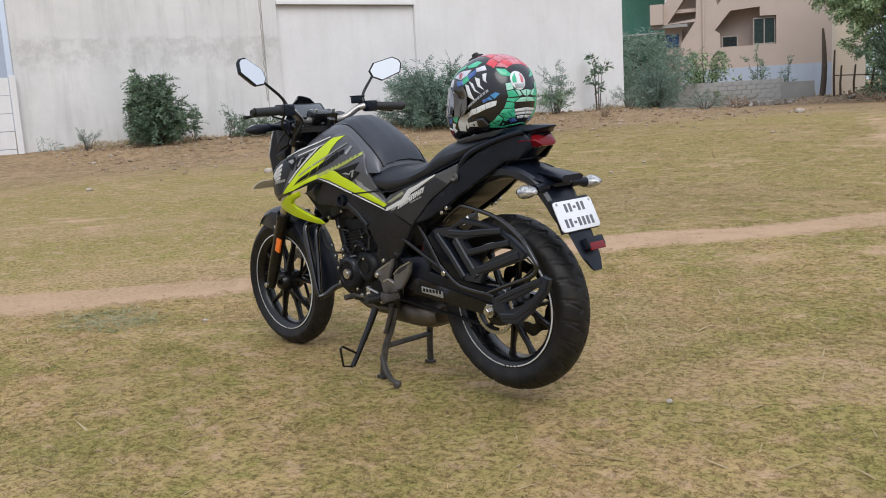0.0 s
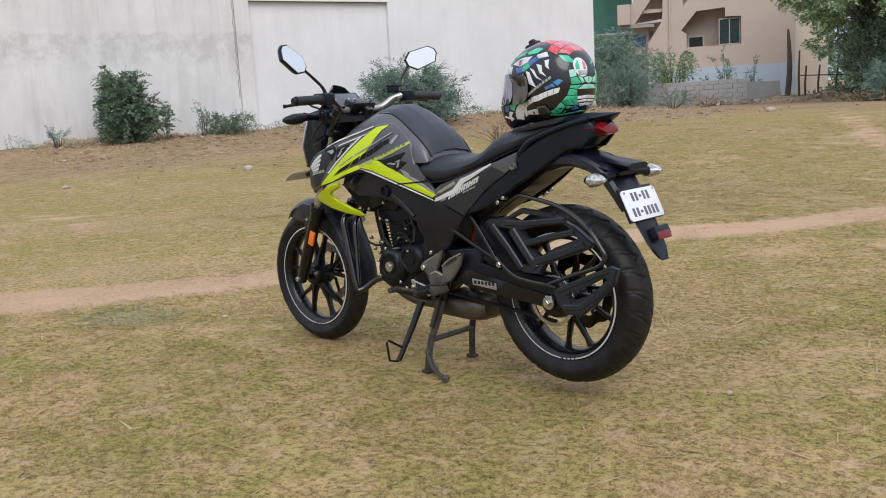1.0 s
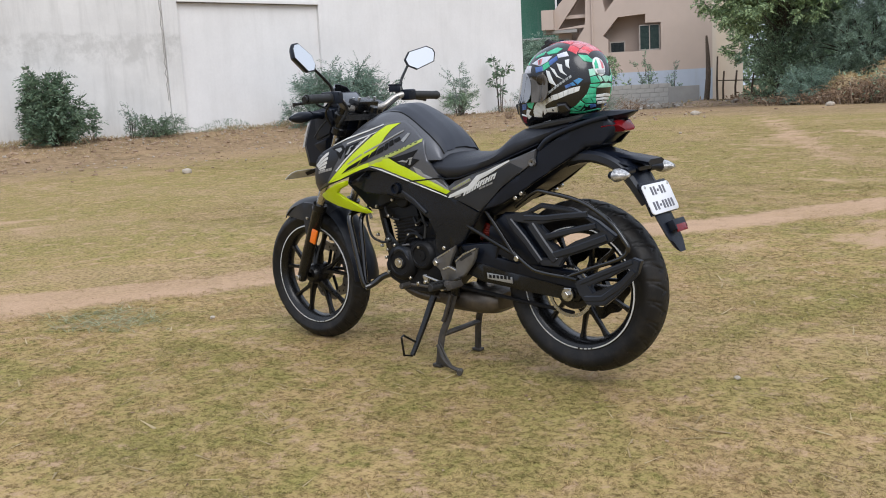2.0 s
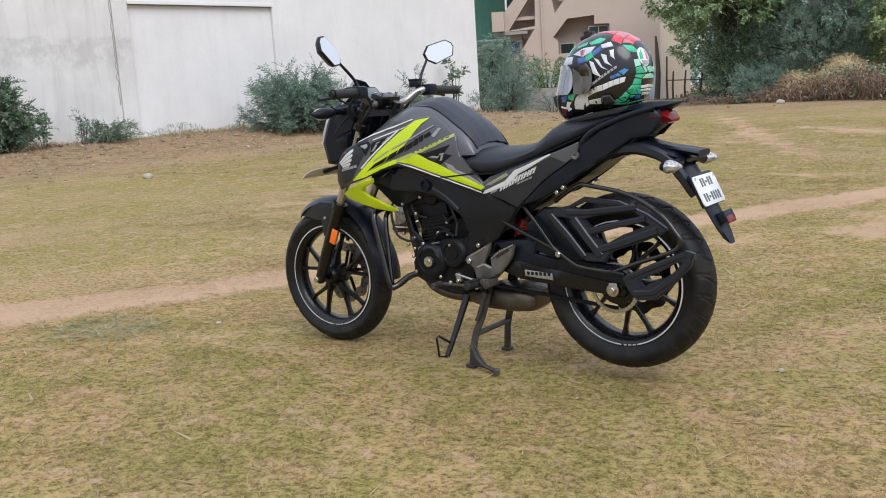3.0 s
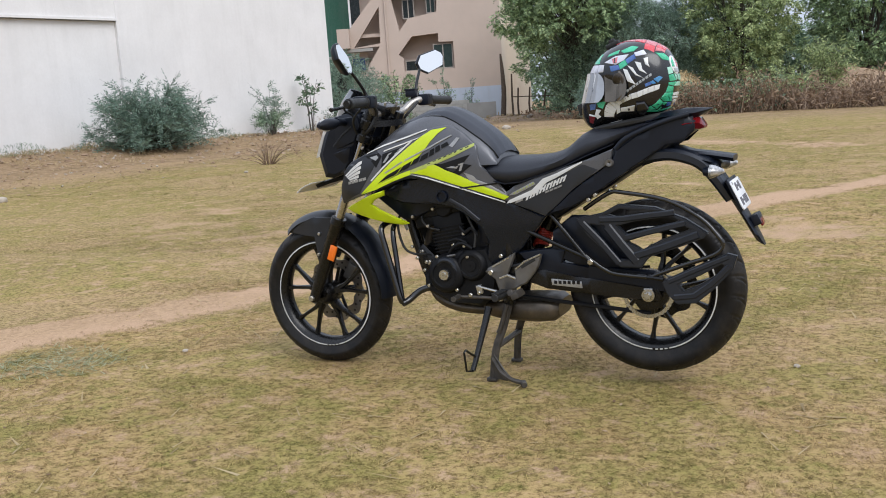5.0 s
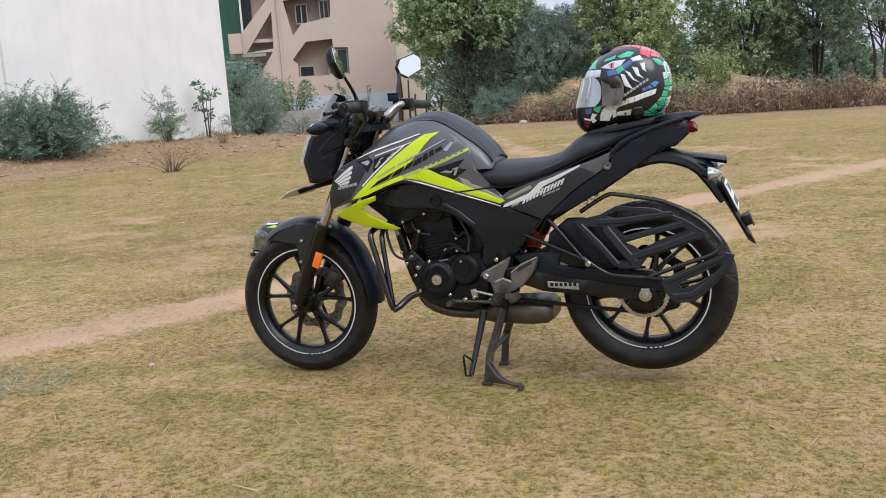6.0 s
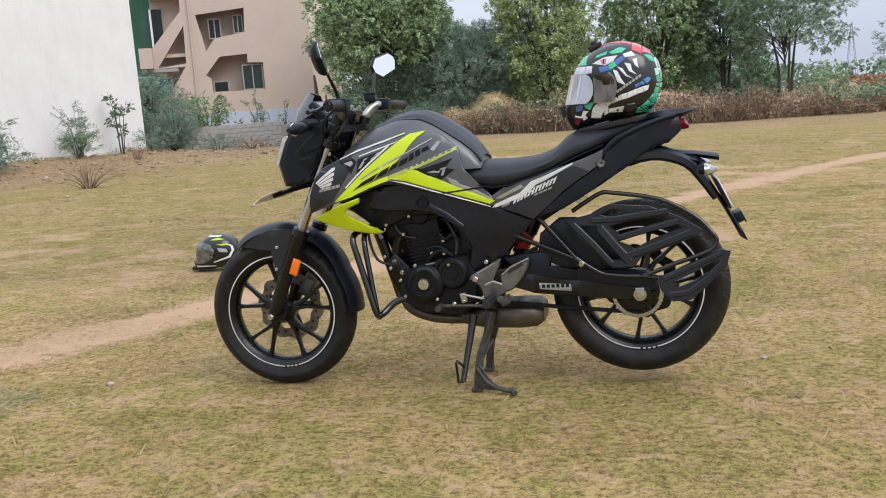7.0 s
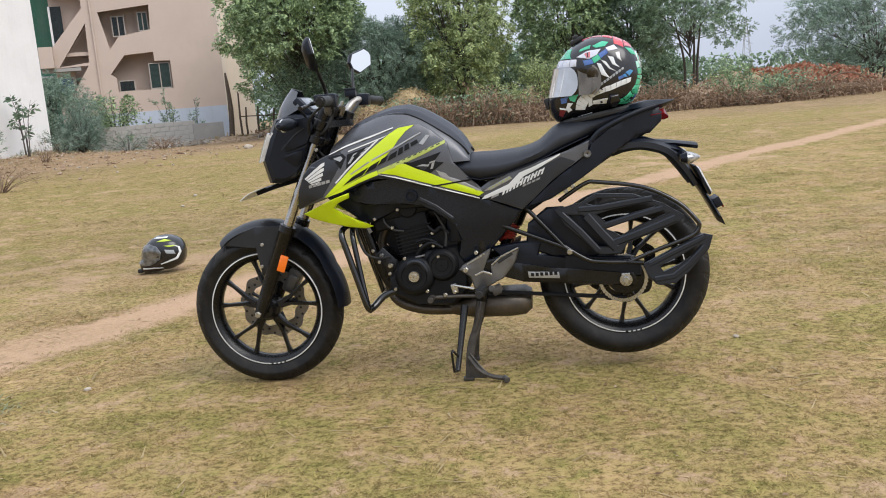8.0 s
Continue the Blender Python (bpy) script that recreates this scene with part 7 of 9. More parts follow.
                panel(b, [(x0, w0 * y0), (x1, w1 * y0), (x1, w1 * y1), (x0, w0 * y1)], crown_map, 0.0014, 0.004, 0.010, 0.0006, 0.0006, side=side)
                part("colour_patch", b, colour, shell)
    patches(H_WHITE, [[(0.0534, 1.089), (0.0425, 1.0856), (0.0324, 1.0635), (0.0219, 1.0478), (0.0432, 1.0582)], [(0.0384, 1.1002), (0.0241, 1.0931), (0.0147, 1.0774), (-0.0029, 1.0654), (0.0181, 1.0748)], [(0.0155, 1.1108), (0.0005, 1.1066), (-0.0029, 1.0912), (-0.0145, 1.0785), (0.0042, 1.0886)], [(-0.0093, 1.1212), (-0.0198, 1.1235), (-0.0209, 1.1081), (-0.0246, 1.0988), (-0.0141, 1.1066)]], 0.0016, 1.34)
    low = [(-0.0569, 1.0372), (-0.0393, 1.0342), (-0.0205, 1.0286), (-0.0044, 1.0234), (0.0151, 1.0166), (0.0357, 1.0121), (0.0575, 1.0042), (0.077, 0.999), (0.0984, 0.9956), (0.1156, 0.9885), (0.1269, 0.9765), (0.1332, 0.9611), (0.1362, 0.942)]
    high = [(-0.0530, 1.0234), (-0.0375, 1.0176), (-0.0190, 1.0126), (-0.0033, 1.0069), (0.0155, 1.0002), (0.0342, 0.9968), (0.0519, 0.9915), (0.0684, 0.9863), (0.0819, 0.9788), (0.0924, 0.9686), (0.0991, 0.9563), (0.1040, 0.9480), (0.1062, 0.9405)]

    def between(p, q, f):
        return (p[0] + (q[0] - p[0]) * f, p[1] + (q[1] - p[1]) * f)
    patches(H_WHITE, [[between(low[k], low[k + 1], 0.07), between(low[k], low[k + 1], 0.93), between(high[k], high[k + 1], 0.93), between(high[k], high[k + 1], 0.07)] for k in range(12)])
    # plain bars in place of the writing above the jaw
    patches(H_GREY, [[(0.058 - 0.0104 * q, 1.012 + 0.0064 * q), (0.0505 - 0.0104 * q, 1.0165 + 0.0064 * q), (0.0525 - 0.0104 * q, 1.0235 + 0.0064 * q), (0.060 - 0.0104 * q, 1.019 + 0.0064 * q)] for q in range(9)], 0.0012)

    def back_map(y, z, off):
        """The shell's rear face over a place (y, z)."""
        lo, hi = -0.14, HC[0]
        for _ in range(22):
            m = (lo + hi) / 2
            a = math.atan2(z - HC[1], m - HC[0])
            v = (math.hypot(m - HC[0], z - HC[1]) / helmet_radius(a)) ** 2.7 + (abs(y) / helmet_width(a)) ** 2.4
            lo, hi = (m, hi) if v > 1 else (lo, m)
        n = Vector((lo - HC[0], y, (z - HC[1]) * 0.8)).normalized()
        return (lo + n.x * off, y + n.y * off, z + n.z * off)

    def belt_map(s_, z, off):
        """The shell's face at height z, s_ metres round from the middle of the brow."""
        phi = s_ / 0.12
        lo, hi = 0.0, 0.2
        for _ in range(22):
            m = (lo + hi) / 2
            x, y = HC[0] + m * math.cos(phi), m * math.sin(phi)
            a = math.atan2(z - HC[1], x - HC[0])
            v = (math.hypot(x - HC[0], z - HC[1]) / helmet_radius(a)) ** 2.7 + (abs(y) / helmet_width(a)) ** 2.4
            lo, hi = (m, hi) if v < 1 else (lo, m)
        return (HC[0] + (lo + off) * math.cos(phi), (lo + off) * math.sin(phi), z + 0.5 * off)

    def belt(colour, pts):
        for side in (1, -1):
            b = bmesh.new()
            panel(b, pts, belt_map, 0.0014, 0.004, 0.009, 0.0006, 0.0006, side=side)
            part("colour_patch", b, colour, shell)
    for s0, s1 in ((0.001, 0.034), (0.036, 0.068), (0.070, 0.098), (0.100, 0.124)):
        belt(H_PALE, [(s0, 1.090), (s1, 1.090), (s1, 1.114 - 0.02 * max(0, s1 - 0.07)), (s0, 1.115)])
    belt(H_GREEN, [(0.001, 1.119), (0.060, 1.119), (0.048, 1.150), (0.001, 1.154)])
    belt(H_GREEN, [(0.064, 1.119), (0.100, 1.118), (0.092, 1.128), (0.080, 1.150), (0.056, 1.151)])

    def back(colour, lists, off=0.0013, sides=(1, -1)):
        for side in sides:
            for pts in lists:
                b = bmesh.new()
                panel(b, swell(pts, 1.06), back_map, off, 0.004, 0.014, 0.0008, 0.0008, side=side)
                part("colour_patch", b, colour, shell)
    # rear scales, oval badge and plain bars in place of the writing under it
    back(H_MINT, [[(0.073, 1.09), (0.055, 1.092), (0.053, 1.072), (0.073, 1.068)], [(0.048, 1.071), (0.031, 1.065), (0.021, 1.052), (0.033, 1.048)], [(0.025, 1.065), (0.002, 1.068), (0.002, 1.048), (0.013, 1.051)], [(0.029, 1.042), (0.002, 1.044), (0.002, 1.03), (0.047, 1.03)]])
    back(H_GREEN, [[(0.072, 1.065), (0.053, 1.068), (0.036, 1.048), (0.07, 1.046)], [(0.073, 1.042), (0.035, 1.043), (0.051, 1.03), (0.074, 1.035)], [(0.075, 1.031), (0.052, 1.027), (0.051, 1.011), (0.079, 1.012)], [(0.081, 1.009), (0.049, 1.009), (0.048, 0.999), (0.086, 0.996)], [(0.087, 0.993), (0.067, 0.997), (0.048, 0.981), (0.074, 0.982)]])
    back(H_GREEN, [[(0.064, 0.997), (0.047, 0.997), (0.036, 0.981), (0.045, 0.98)], [(0.089, 0.99), (0.076, 0.98), (0.071, 0.959), (0.092, 0.971)], [(0.073, 0.979), (0.058, 0.977), (0.063, 0.957)], [(0.092, 0.969), (0.07, 0.957), (0.09, 0.957)], [(0.089, 0.956), (0.062, 0.954), (0.004, 0.962), (0.004, 0.957), (0.054, 0.949), (0.084, 0.951)]])
    back(H_BLUE, [[(0.058, 0.976), (0.039, 0.978), (0.025, 0.969), (0.047, 0.965)]])
    back(H_WHITE, [[(0.045, 1.007), (0.002, 1.01), (0.002, 1.0), (0.045, 0.999)], [(0.042, 0.995), (0.003, 0.997), (0.003, 0.99), (0.041, 0.988)], [(0.033, 0.984), (0.003, 0.986), (0.003, 0.978), (0.027, 0.976)]])
    oval = [(0.029 + 0.027 * math.cos(t), 1.098 + 0.029 * math.sin(t)) for t in (2 * math.pi * q / 18 for q in range(18))]
    back(H_WHITE, [oval], 0.0022, (1,))
    back(H_GREEN, [[(0.050, 1.108), (0.036, 1.122), (0.038, 1.092), (0.052, 1.092)]], 0.0032, (1,))
    back(H_PINK, [[(0.018, 1.120), (0.008, 1.110), (0.010, 1.092), (0.021, 1.092)]], 0.0032, (1,))
    back(H_GREY, [[(0.046, 1.087), (0.010, 1.087), (0.012, 1.073), (0.044, 1.073)]], 0.0032, (1,))
    def rim_x(z):
        lo, hi = HC[0], 0.26
        for _ in range(24):
            m = (lo + hi) / 2
            lo, hi = (m, hi) if math.hypot(m - HC[0], z - HC[1]) < helmet_radius(math.atan2(z - HC[1], m - HC[0])) else (lo, m)
        return lo

    def visor_rows(near, far, lift, both):
        """Rows of points round the face opening, from the middle of the nose (0) or x = near back to x = far."""
        def section(x):
            return Vector(helmet_map(x, 1.050, lift)[:2])
        xr = rim_x(1.050)
        rows = []
        for i in range(9):
            g = i / 8
            z = 0.992 + 0.098 * g
            row = []
            for j in range(-20 if both else 0, 21):
                u = abs(j) / 20
                end = far + 0.022 * (abs(g - 0.5) * 2) ** 3
                x = xr - (xr - end) * u ** 2 if both else near + (end - near) * u
                p = section(x)
                d = section(max(x - 0.006, 0.0)) - section(min(x + 0.006, xr))
                n = Vector((d.y, -d.x)).normalized() if u > 0.02 or not both else Vector((1, 0))
                p = p - n * (0.03 + 0.23 * max(0.0, n.x) ** 2) * (z - 1.050)
                row.append((p.x, math.copysign(p.y, j) if j else 0.0, z))
            if not both:
                row = [(a, abs(b_), c) for a, b_, c in row]
            rows.append(row)
        return rows
    b = bmesh.new()
    sheet(b, visor_rows(0, 0.122, 0.0078, True), 0.003)
    part("visor", b, VISOR, h, "mirrored silver visor", angle=60)
    for side in (1, -1):
        b = bmesh.new()
        sheet(b, [[(x, y * side, z) for x, y, z in row] for row in visor_rows(0.124, 0.047, 0.0078, False)], 0.003)
        part("visor_side", b, VISOR_SIDE, h, "bronze-tinted side of the visor", angle=60)
        b = bmesh.new()
        panel(b, [(0.073 + 0.019 * math.cos(t), 1.060 + 0.022 * math.sin(t)) for t in (2 * math.pi * q / 20 for q in range(20))], helmet_map, 0.0096, 0.003, 0.02, 0.003, 0.002, side=side)
        part("visor_pivot", b, VISOR_PIVOT, h, "round bronze visor pivot")
        b = bmesh.new()
        panel(b, [(0.022, 0.986), (-0.006, 0.986), (-0.014, 0.966), (0.000, 0.950), (0.020, 0.948), (0.026, 0.965)], helmet_map, 0.012, 0.012, 0.02, 0.004, 0.005, side=side)
        part("ear_unit", b, H_BLACK, h)
    b = bmesh.new()
    block(b, (0.228, 0, 0.972), (0.030, 0.060, 0.040), Matrix.Rotation(radians(15), 4, "Y"), 0.006)
    part("chin_vent", b, CABLE, h)
    b = bmesh.new()
    block(b, (0.118, 0.000, 1.182), (0.050, 0.034, 0.016), Matrix.Rotation(radians(24), 4, "Y"), 0.007)
    block(b, (0.122, 0.0, 1.194), (0.022, 0.018, 0.014), Matrix.Rotation(radians(24), 4, "Y"), 0.006)
    part("camera_mount", b, CABLE, h, "small black action camera mount")
    b = bmesh.new()
    tube(b, [(x, 0.085 * math.copysign(1, math.sin(t)) * abs(math.sin(t)) ** 0.7, z) for x, z, t in ((0.06 + 0.125 * math.cos(t), 0.918 - 0.02 * math.cos(t), t) for t in (2 * math.pi * q / 28 for q in range(28)))], 0.012, 8, loop=True)
    part("neck_rim", b, CABLE, h)
    return h


helmet_one()


# the mottle of dark and pale grey paints reflections on the visor
GREY_VISOR = surface("grey_visor", (0.070, 0.074, 0.078), (0.270, 0.280, 0.290), 0.12, 0.55, scale=22, fine=120, relief=0.03, coat=0.7, rvar=0.05)


def helmet_two():
    h = thing("full_face_helmet", (0.06, 0, 0.90), "black full-face helmet with neon and white lines, on grass", "helmet")
    bm = bmesh.new()
    helmet_shell(bm)
    shell = part("shell", bm, H_BLACK, h, angle=60)
    for colour, lists in ((H_NEON, [[(0.080, 1.150), (0.020, 1.166), (-0.030, 1.150), (0.020, 1.148)], [(0.030, 1.120), (-0.020, 1.118), (-0.066, 1.110), (-0.010, 1.106)]]), (H_WHITE, [[(-0.030, 1.125), (-0.076, 1.100), (-0.084, 1.060), (-0.060, 1.010), (0.060, 0.975), (0.060, 0.983), (-0.050, 1.022), (-0.072, 1.062), (-0.066, 1.096)], [(0.200, 0.955), (0.060, 0.950), (0.050, 0.944), (0.200, 0.944)], [(0.100, 1.182), (0.000, 1.180), (0.004, 1.172), (0.100, 1.172)]]), (H_GREY, [[(0.020, 1.090), (-0.040, 1.080), (-0.050, 1.050), (0.010, 1.060)]])):
        for side in (1, -1):
            for pts in lists:
                b = bmesh.new()
                panel(b, pts, helmet_map, 0.0022, 0.004, 0.02, 0.001, 0.001, side=side)
                part("colour_patch", b, colour, shell)
    b = bmesh.new()
    for side in (1, -1):
        panel(b, [(0.228, 0.990), (0.216, 1.020), (0.202, 1.078), (0.172, 1.124), (0.120, 1.134), (0.070, 1.116), (0.042, 1.068), (0.056, 1.018), (0.118, 0.978), (0.190, 0.970)], helmet_map, 0.0075, 0.006, 0.016, 0.003, 0.003, side=side)
    part("visor", b, GREY_VISOR, h, "large grey visor with reflections mottled into its colour", angle=60)
    b = bmesh.new()
    block(b, (0.236, 0, 0.925), (0.034, 0.060, 0.030), None, 0.006)
    part("chin_mount", b, CABLE, h, "black camera mount on the chin")
    return h


second = helmet_two()
second.matrix_basis = pose(3.02, -2.76, ground_z(3.02, -2.76) + 0.0, 0, 0, 8) @ Matrix.Diagonal((1.0, 1.0, 0.92, 1.0))

# ---- plants ----
def leaf_material(name, c1, c2, c3):
    m, nt, b = nodes_of(name)
    g = nt.nodes.new("ShaderNodeNewGeometry")
    tc = nt.nodes.new("ShaderNodeTexCoord")
    col = ramp(nt, g.outputs["Random Per Island"], [(0.0, c1), (0.55, c2), (1.0, c3)])
    big = noise_node(nt, 0.9, 3, tc.outputs["Object"])
    col = mix(nt, ramp(nt, big, [(0.35, 0.0), (0.65, 0.30)]), col, c1)
    nt.links.new(col, b.inputs["Base Color"])
    b.inputs["Roughness"].default_value = 0.6
    b.inputs["Specular IOR Level"].default_value = 0.25
    tr = nt.nodes.new("ShaderNodeBsdfTranslucent")
    nt.links.new(col, tr.inputs[0])
    ms = nt.nodes.new("ShaderNodeMixShader")
    ms.inputs[0].default_value = 0.31
    nt.links.new(b.outputs[0], ms.inputs[1])
    nt.links.new(tr.outputs[0], ms.inputs[2])
    nt.links.new(ms.outputs[0], nt.nodes["Material Output"].inputs[0])
    return m


LEAF_NEEM = leaf_material("neem_leaf", (0.125, 0.180, 0.095), (0.271, 0.379, 0.197), (0.615, 0.768, 0.414))
LEAF_DARK = leaf_material("dark_leaf", (0.102, 0.157, 0.102), (0.226, 0.329, 0.213), (0.455, 0.600, 0.389))
LEAF_ACACIA = leaf_material("acacia_leaf", (0.116, 0.168, 0.128), (0.234, 0.329, 0.249), (0.464, 0.606, 0.465))
LEAF_LIGHT = leaf_material("light_leaf", (0.157, 0.210, 0.095), (0.347, 0.436, 0.202), (0.742, 0.830, 0.425))
LEAF_BUSH = leaf_material("bush_leaf", (0.099, 0.155, 0.101), (0.157, 0.233, 0.148), (0.258, 0.349, 0.224))
LEAF_SPRAY = leaf_material("spray_leaf", (0.140, 0.215, 0.168), (0.196, 0.289, 0.224), (0.302, 0.409, 0.319))
LEAF_PALE = leaf_material("pale_acacia_leaf", (0.150, 0.215, 0.165), (0.225, 0.305, 0.240), (0.330, 0.415, 0.330))
LEAF_DRY = leaf_material("dry_leaf", (0.162, 0.100, 0.062), (0.317, 0.213, 0.134), (0.540, 0.405, 0.273))
STRAW = leaf_material("straw", (0.320, 0.240, 0.125), (0.450, 0.350, 0.190), (0.580, 0.470, 0.280))
BRICK = leaf_material("brick_rubble", (0.300, 0.120, 0.075), (0.470, 0.210, 0.125), (0.560, 0.370, 0.260))
BARK = surface("bark", (0.055, 0.046, 0.038), (0.105, 0.088, 0.072), 0.9, scale=14, fine=50, relief=0.8, dist=0.02)
TWIG = leaf_material("dry_twig", (0.120, 0.081, 0.059), (0.323, 0.225, 0.158), (0.630, 0.488, 0.364))


def diamonds(pos, size, aspect, rng, hang=0.0):
    """Small pointed leaf shapes at given places, as vertex and face arrays."""
    n = len(pos)
    d = rng.normal(size=(n, 3))
    d[:, 2] -= hang
    d /= np.linalg.norm(d, axis=1)[:, None]
    q = rng.normal(size=(n, 3))
    w = np.cross(d, q)
    w /= np.linalg.norm(w, axis=1)[:, None]
    s = size * rng.uniform(0.6, 1.3, n)[:, None]
    a = pos - d * s * 0.5
    b = pos + d * s * 0.5
    m = pos - d * s * 0.08
    bend = np.cross(d, w) * s * 0.10
    v = np.stack([a, m + w * s * aspect * 0.5 + bend, b, m - w * s * aspect * 0.5 + bend], 1).reshape(-1, 3)
    f = np.arange(n * 4).reshape(n, 4)
    return v, f


def soup(name, v, f, material, parent=None, label=""):
    me = bpy.data.meshes.new(name)
    me.vertices.add(len(v))
    me.vertices.foreach_set("co", np.asarray(v, dtype=np.float32).ravel())
    k = f.shape[1]
    me.loops.add(f.size)
    me.loops.foreach_set("vertex_index", f.ravel().astype(np.int32))
    me.polygons.add(len(f))
    me.polygons.foreach_set("loop_start", np.arange(0, f.size, k, dtype=np.int32))
    me.update(calc_edges=True)
    me.polygons.foreach_set("use_smooth", np.zeros(len(f), dtype=bool))
    me.materials.append(material)
    ob = new(name, me)
    if parent is not None:
        ob.parent = parent
        ob.matrix_parent_inverse = parent.matrix_basis.inverted()
    if label:
        ob["label"] = label
    return ob


def in_blobs(blobs, n, rng, hollow=0.6):
    vol = np.array([b[3] * b[4] * b[5] for b in blobs]) ** 0.75
    pick = rng.choice(len(blobs), n, p=vol / vol.sum())
    d = rng.normal(size=(n, 3))
    d /= np.linalg.norm(d, axis=1)[:, None]
    r = (hollow ** 3 + (1 - hollow ** 3) * rng.random(n)) ** (1 / 3)
    B = np.array(blobs)[pick]
    return B[:, :3] + d * r[:, None] * B[:, 3:] * rng.uniform(0.88, 1.12, (n, 1))


def sprays(start, way, length, pairs, leaf, aspect, rng, droop=0.3):
    """Pinnate leaf sprays: pairs of leaflets along twigs that start at given places and head in given ways."""
    n = len(start)
    way = way / np.linalg.norm(way, axis=1)[:, None]
    s = np.cross(way, np.array([0.0, 0.0, 1.0])) + 1e-4
    s /= np.linalg.norm(s, axis=1)[:, None]
    r = rng.normal(size=n)[:, None] * 0.6
    s = s * np.cos(r) + np.cross(way, s) * np.sin(r)
    face = np.cross(way, s)
    ln = (length * rng.uniform(0.6, 1.3, n))[:, None]
    out = []
    for q in range(pairs):
        t = (q + 0.6) / pairs
        p = start + way * ln * t
        p[:, 2] -= droop * ln[:, 0] * t * t
        for side in (1, -1):
            d = way * 0.6 + s * side * 0.8 + rng.normal(size=(n, 3)) * 0.22
            d[:, 2] -= droop * (0.3 + t)
            d /= np.linalg.norm(d, axis=1)[:, None]
            size = (leaf * (1 - 0.3 * t) * rng.uniform(0.7, 1.25, n))[:, None]
            w = np.cross(d, face + rng.normal(size=(n, 3)) * 0.35)
            w /= np.linalg.norm(w, axis=1)[:, None]
            m = p + d * size * 0.45 + face * size * 0.06
            out.append(np.stack([p, m + w * size * aspect * 0.5, p + d * size, m - w * size * aspect * 0.5], 1))
    v = np.concatenate(out).reshape(-1, 3)
    return v, np.arange(len(v)).reshape(-1, 4)


def twigs(start, end, r):
    """Thin three-sided twigs."""
    n = len(start)
    d = end - start
    d /= np.linalg.norm(d, axis=1)[:, None] + 1e-9
    s = np.cross(d, np.array([0.3, 0.5, 0.81]))
    s /= np.linalg.norm(s, axis=1)[:, None] + 1e-9
    u = np.cross(d, s)
    ring = [s * math.cos(a) + u * math.sin(a) for a in (0, 2.094, 4.189)]
    v = np.stack([start + q * r for q in ring] + [end + q * r * 0.5 for q in ring], 1).reshape(-1, 3)
    base = np.arange(n)[:, None] * 6
    f = np.concatenate([base + np.array([a, (a + 1) % 3, (a + 1) % 3 + 3, a + 3]) for a in range(3)])
    return v, f


def tree(name, x, y, height, spread, material, n, leaf, aspect, seed, label, category="tree", low=0.32, trunk=0.16, hang=0.3, lobes=26, flat=0.62, stems=1, group=""):
    """A tree with a tapering trunk, limbs that end in leafy lobes, and a ragged crown of leaf sprays."""
    rng = np.random.default_rng(seed)
    z0 = ground_z(x, y) - 0.05
    t = thing(name, (x, y, z0), label, category, group)
    blobs, limbs = [], []
    for k in range(lobes):
        a = 2.399 * k + rng.uniform(-0.4, 0.4)
        h = low + (0.93 - low) * ((k + 0.5) / lobes) ** 0.8
        reach = spread * (0.35 + 0.65 * math.sin(math.pi * min(1, (h - low * 0.75) / (1.02 - low * 0.75)) ** 0.8)) * rng.uniform(0.55, 1.05)
        r = spread * rng.uniform(0.20, 0.36)
        c = (x + reach * math.cos(a), y + reach * math.sin(a), z0 + height * h)
        blobs.append((*c, r, r, r * flat))
        limbs.append(c)
    bm = bmesh.new()
    lean = rng.uniform(-0.05, 0.05, 2)
    for st in range(stems):
        a = rng.uniform(0, 6.28)
        off = 0 if stems == 1 else 0.25
        bx, by = x + off * math.cos(a), y + off * math.sin(a)
        pts = [(bx, by, z0), (bx + lean[0] * height * 0.3, by + lean[1] * height * 0.3, z0 + height * low * 0.7), (bx + (0.12 if stems > 1 else 0.02) * spread * math.cos(a), by + (0.12 if stems > 1 else 0.02) * spread * math.sin(a), z0 + height * 0.62)]
        tube(bm, smooth_pts(pts, 4), [trunk * (1 - 0.075 * k) for k in range(9)], 9)
    part("trunk", bm, BARK, t)
    for k, c in enumerate(limbs):
        bm = bmesh.new()
        hh = low * 0.7 + 0.35 * rng.random() * (1 - low)
        s = Vector((x + lean[0] * height * 0.3, y + lean[1] * height * 0.3, z0 + height * min(hh, 0.55)))
        e = Vector(c)
        mid = s.lerp(e, 0.5) + Vector(rng.uniform(-0.12, 0.12, 3)) * spread + Vector((0, 0, 0.05 * height))
        tube(bm, smooth_pts([s, mid, e], 3), [trunk * 0.28 * (1 - 0.13 * q) for q in range(7)], 5)
        for q in range(3):
            g = e + Vector(rng.normal(size=3)) * blobs[k][3] * 0.6
            tube(bm, [mid.lerp(e, 0.5 + 0.4 * rng.random()), g], [trunk * 0.12, trunk * 0.04], 4)
        part("limb", bm, BARK, t)
    fine = aspect < 0.3
    pairs = 7 if fine else 5
    m = int(n * (0.30 if fine else 0.27))
    B = np.array(blobs)
    vol = (B[:, 3] * B[:, 4] * B[:, 5]) ** 0.75
    pick = B[rng.choice(len(B), m, p=vol / vol.sum())]
    d = rng.normal(size=(m, 3))
    d /= np.linalg.norm(d, axis=1)[:, None]
    r = (0.16 + 0.84 * rng.random(m)) ** (1 / 3)
    start = pick[:, :3] + d * r[:, None] * pick[:, 3:] * rng.uniform(0.80, 1.12, (m, 1))
    way = d + rng.normal(size=(m, 3)) * 0.55
    way[:, 2] -= hang * 0.35
    v, f = sprays(start, way, leaf * (1.8 if fine else 1.35), pairs, leaf * (0.66 if fine else 0.74), aspect * (1.15 if fine else 1.05), rng, 0.10 + 0.22 * hang)
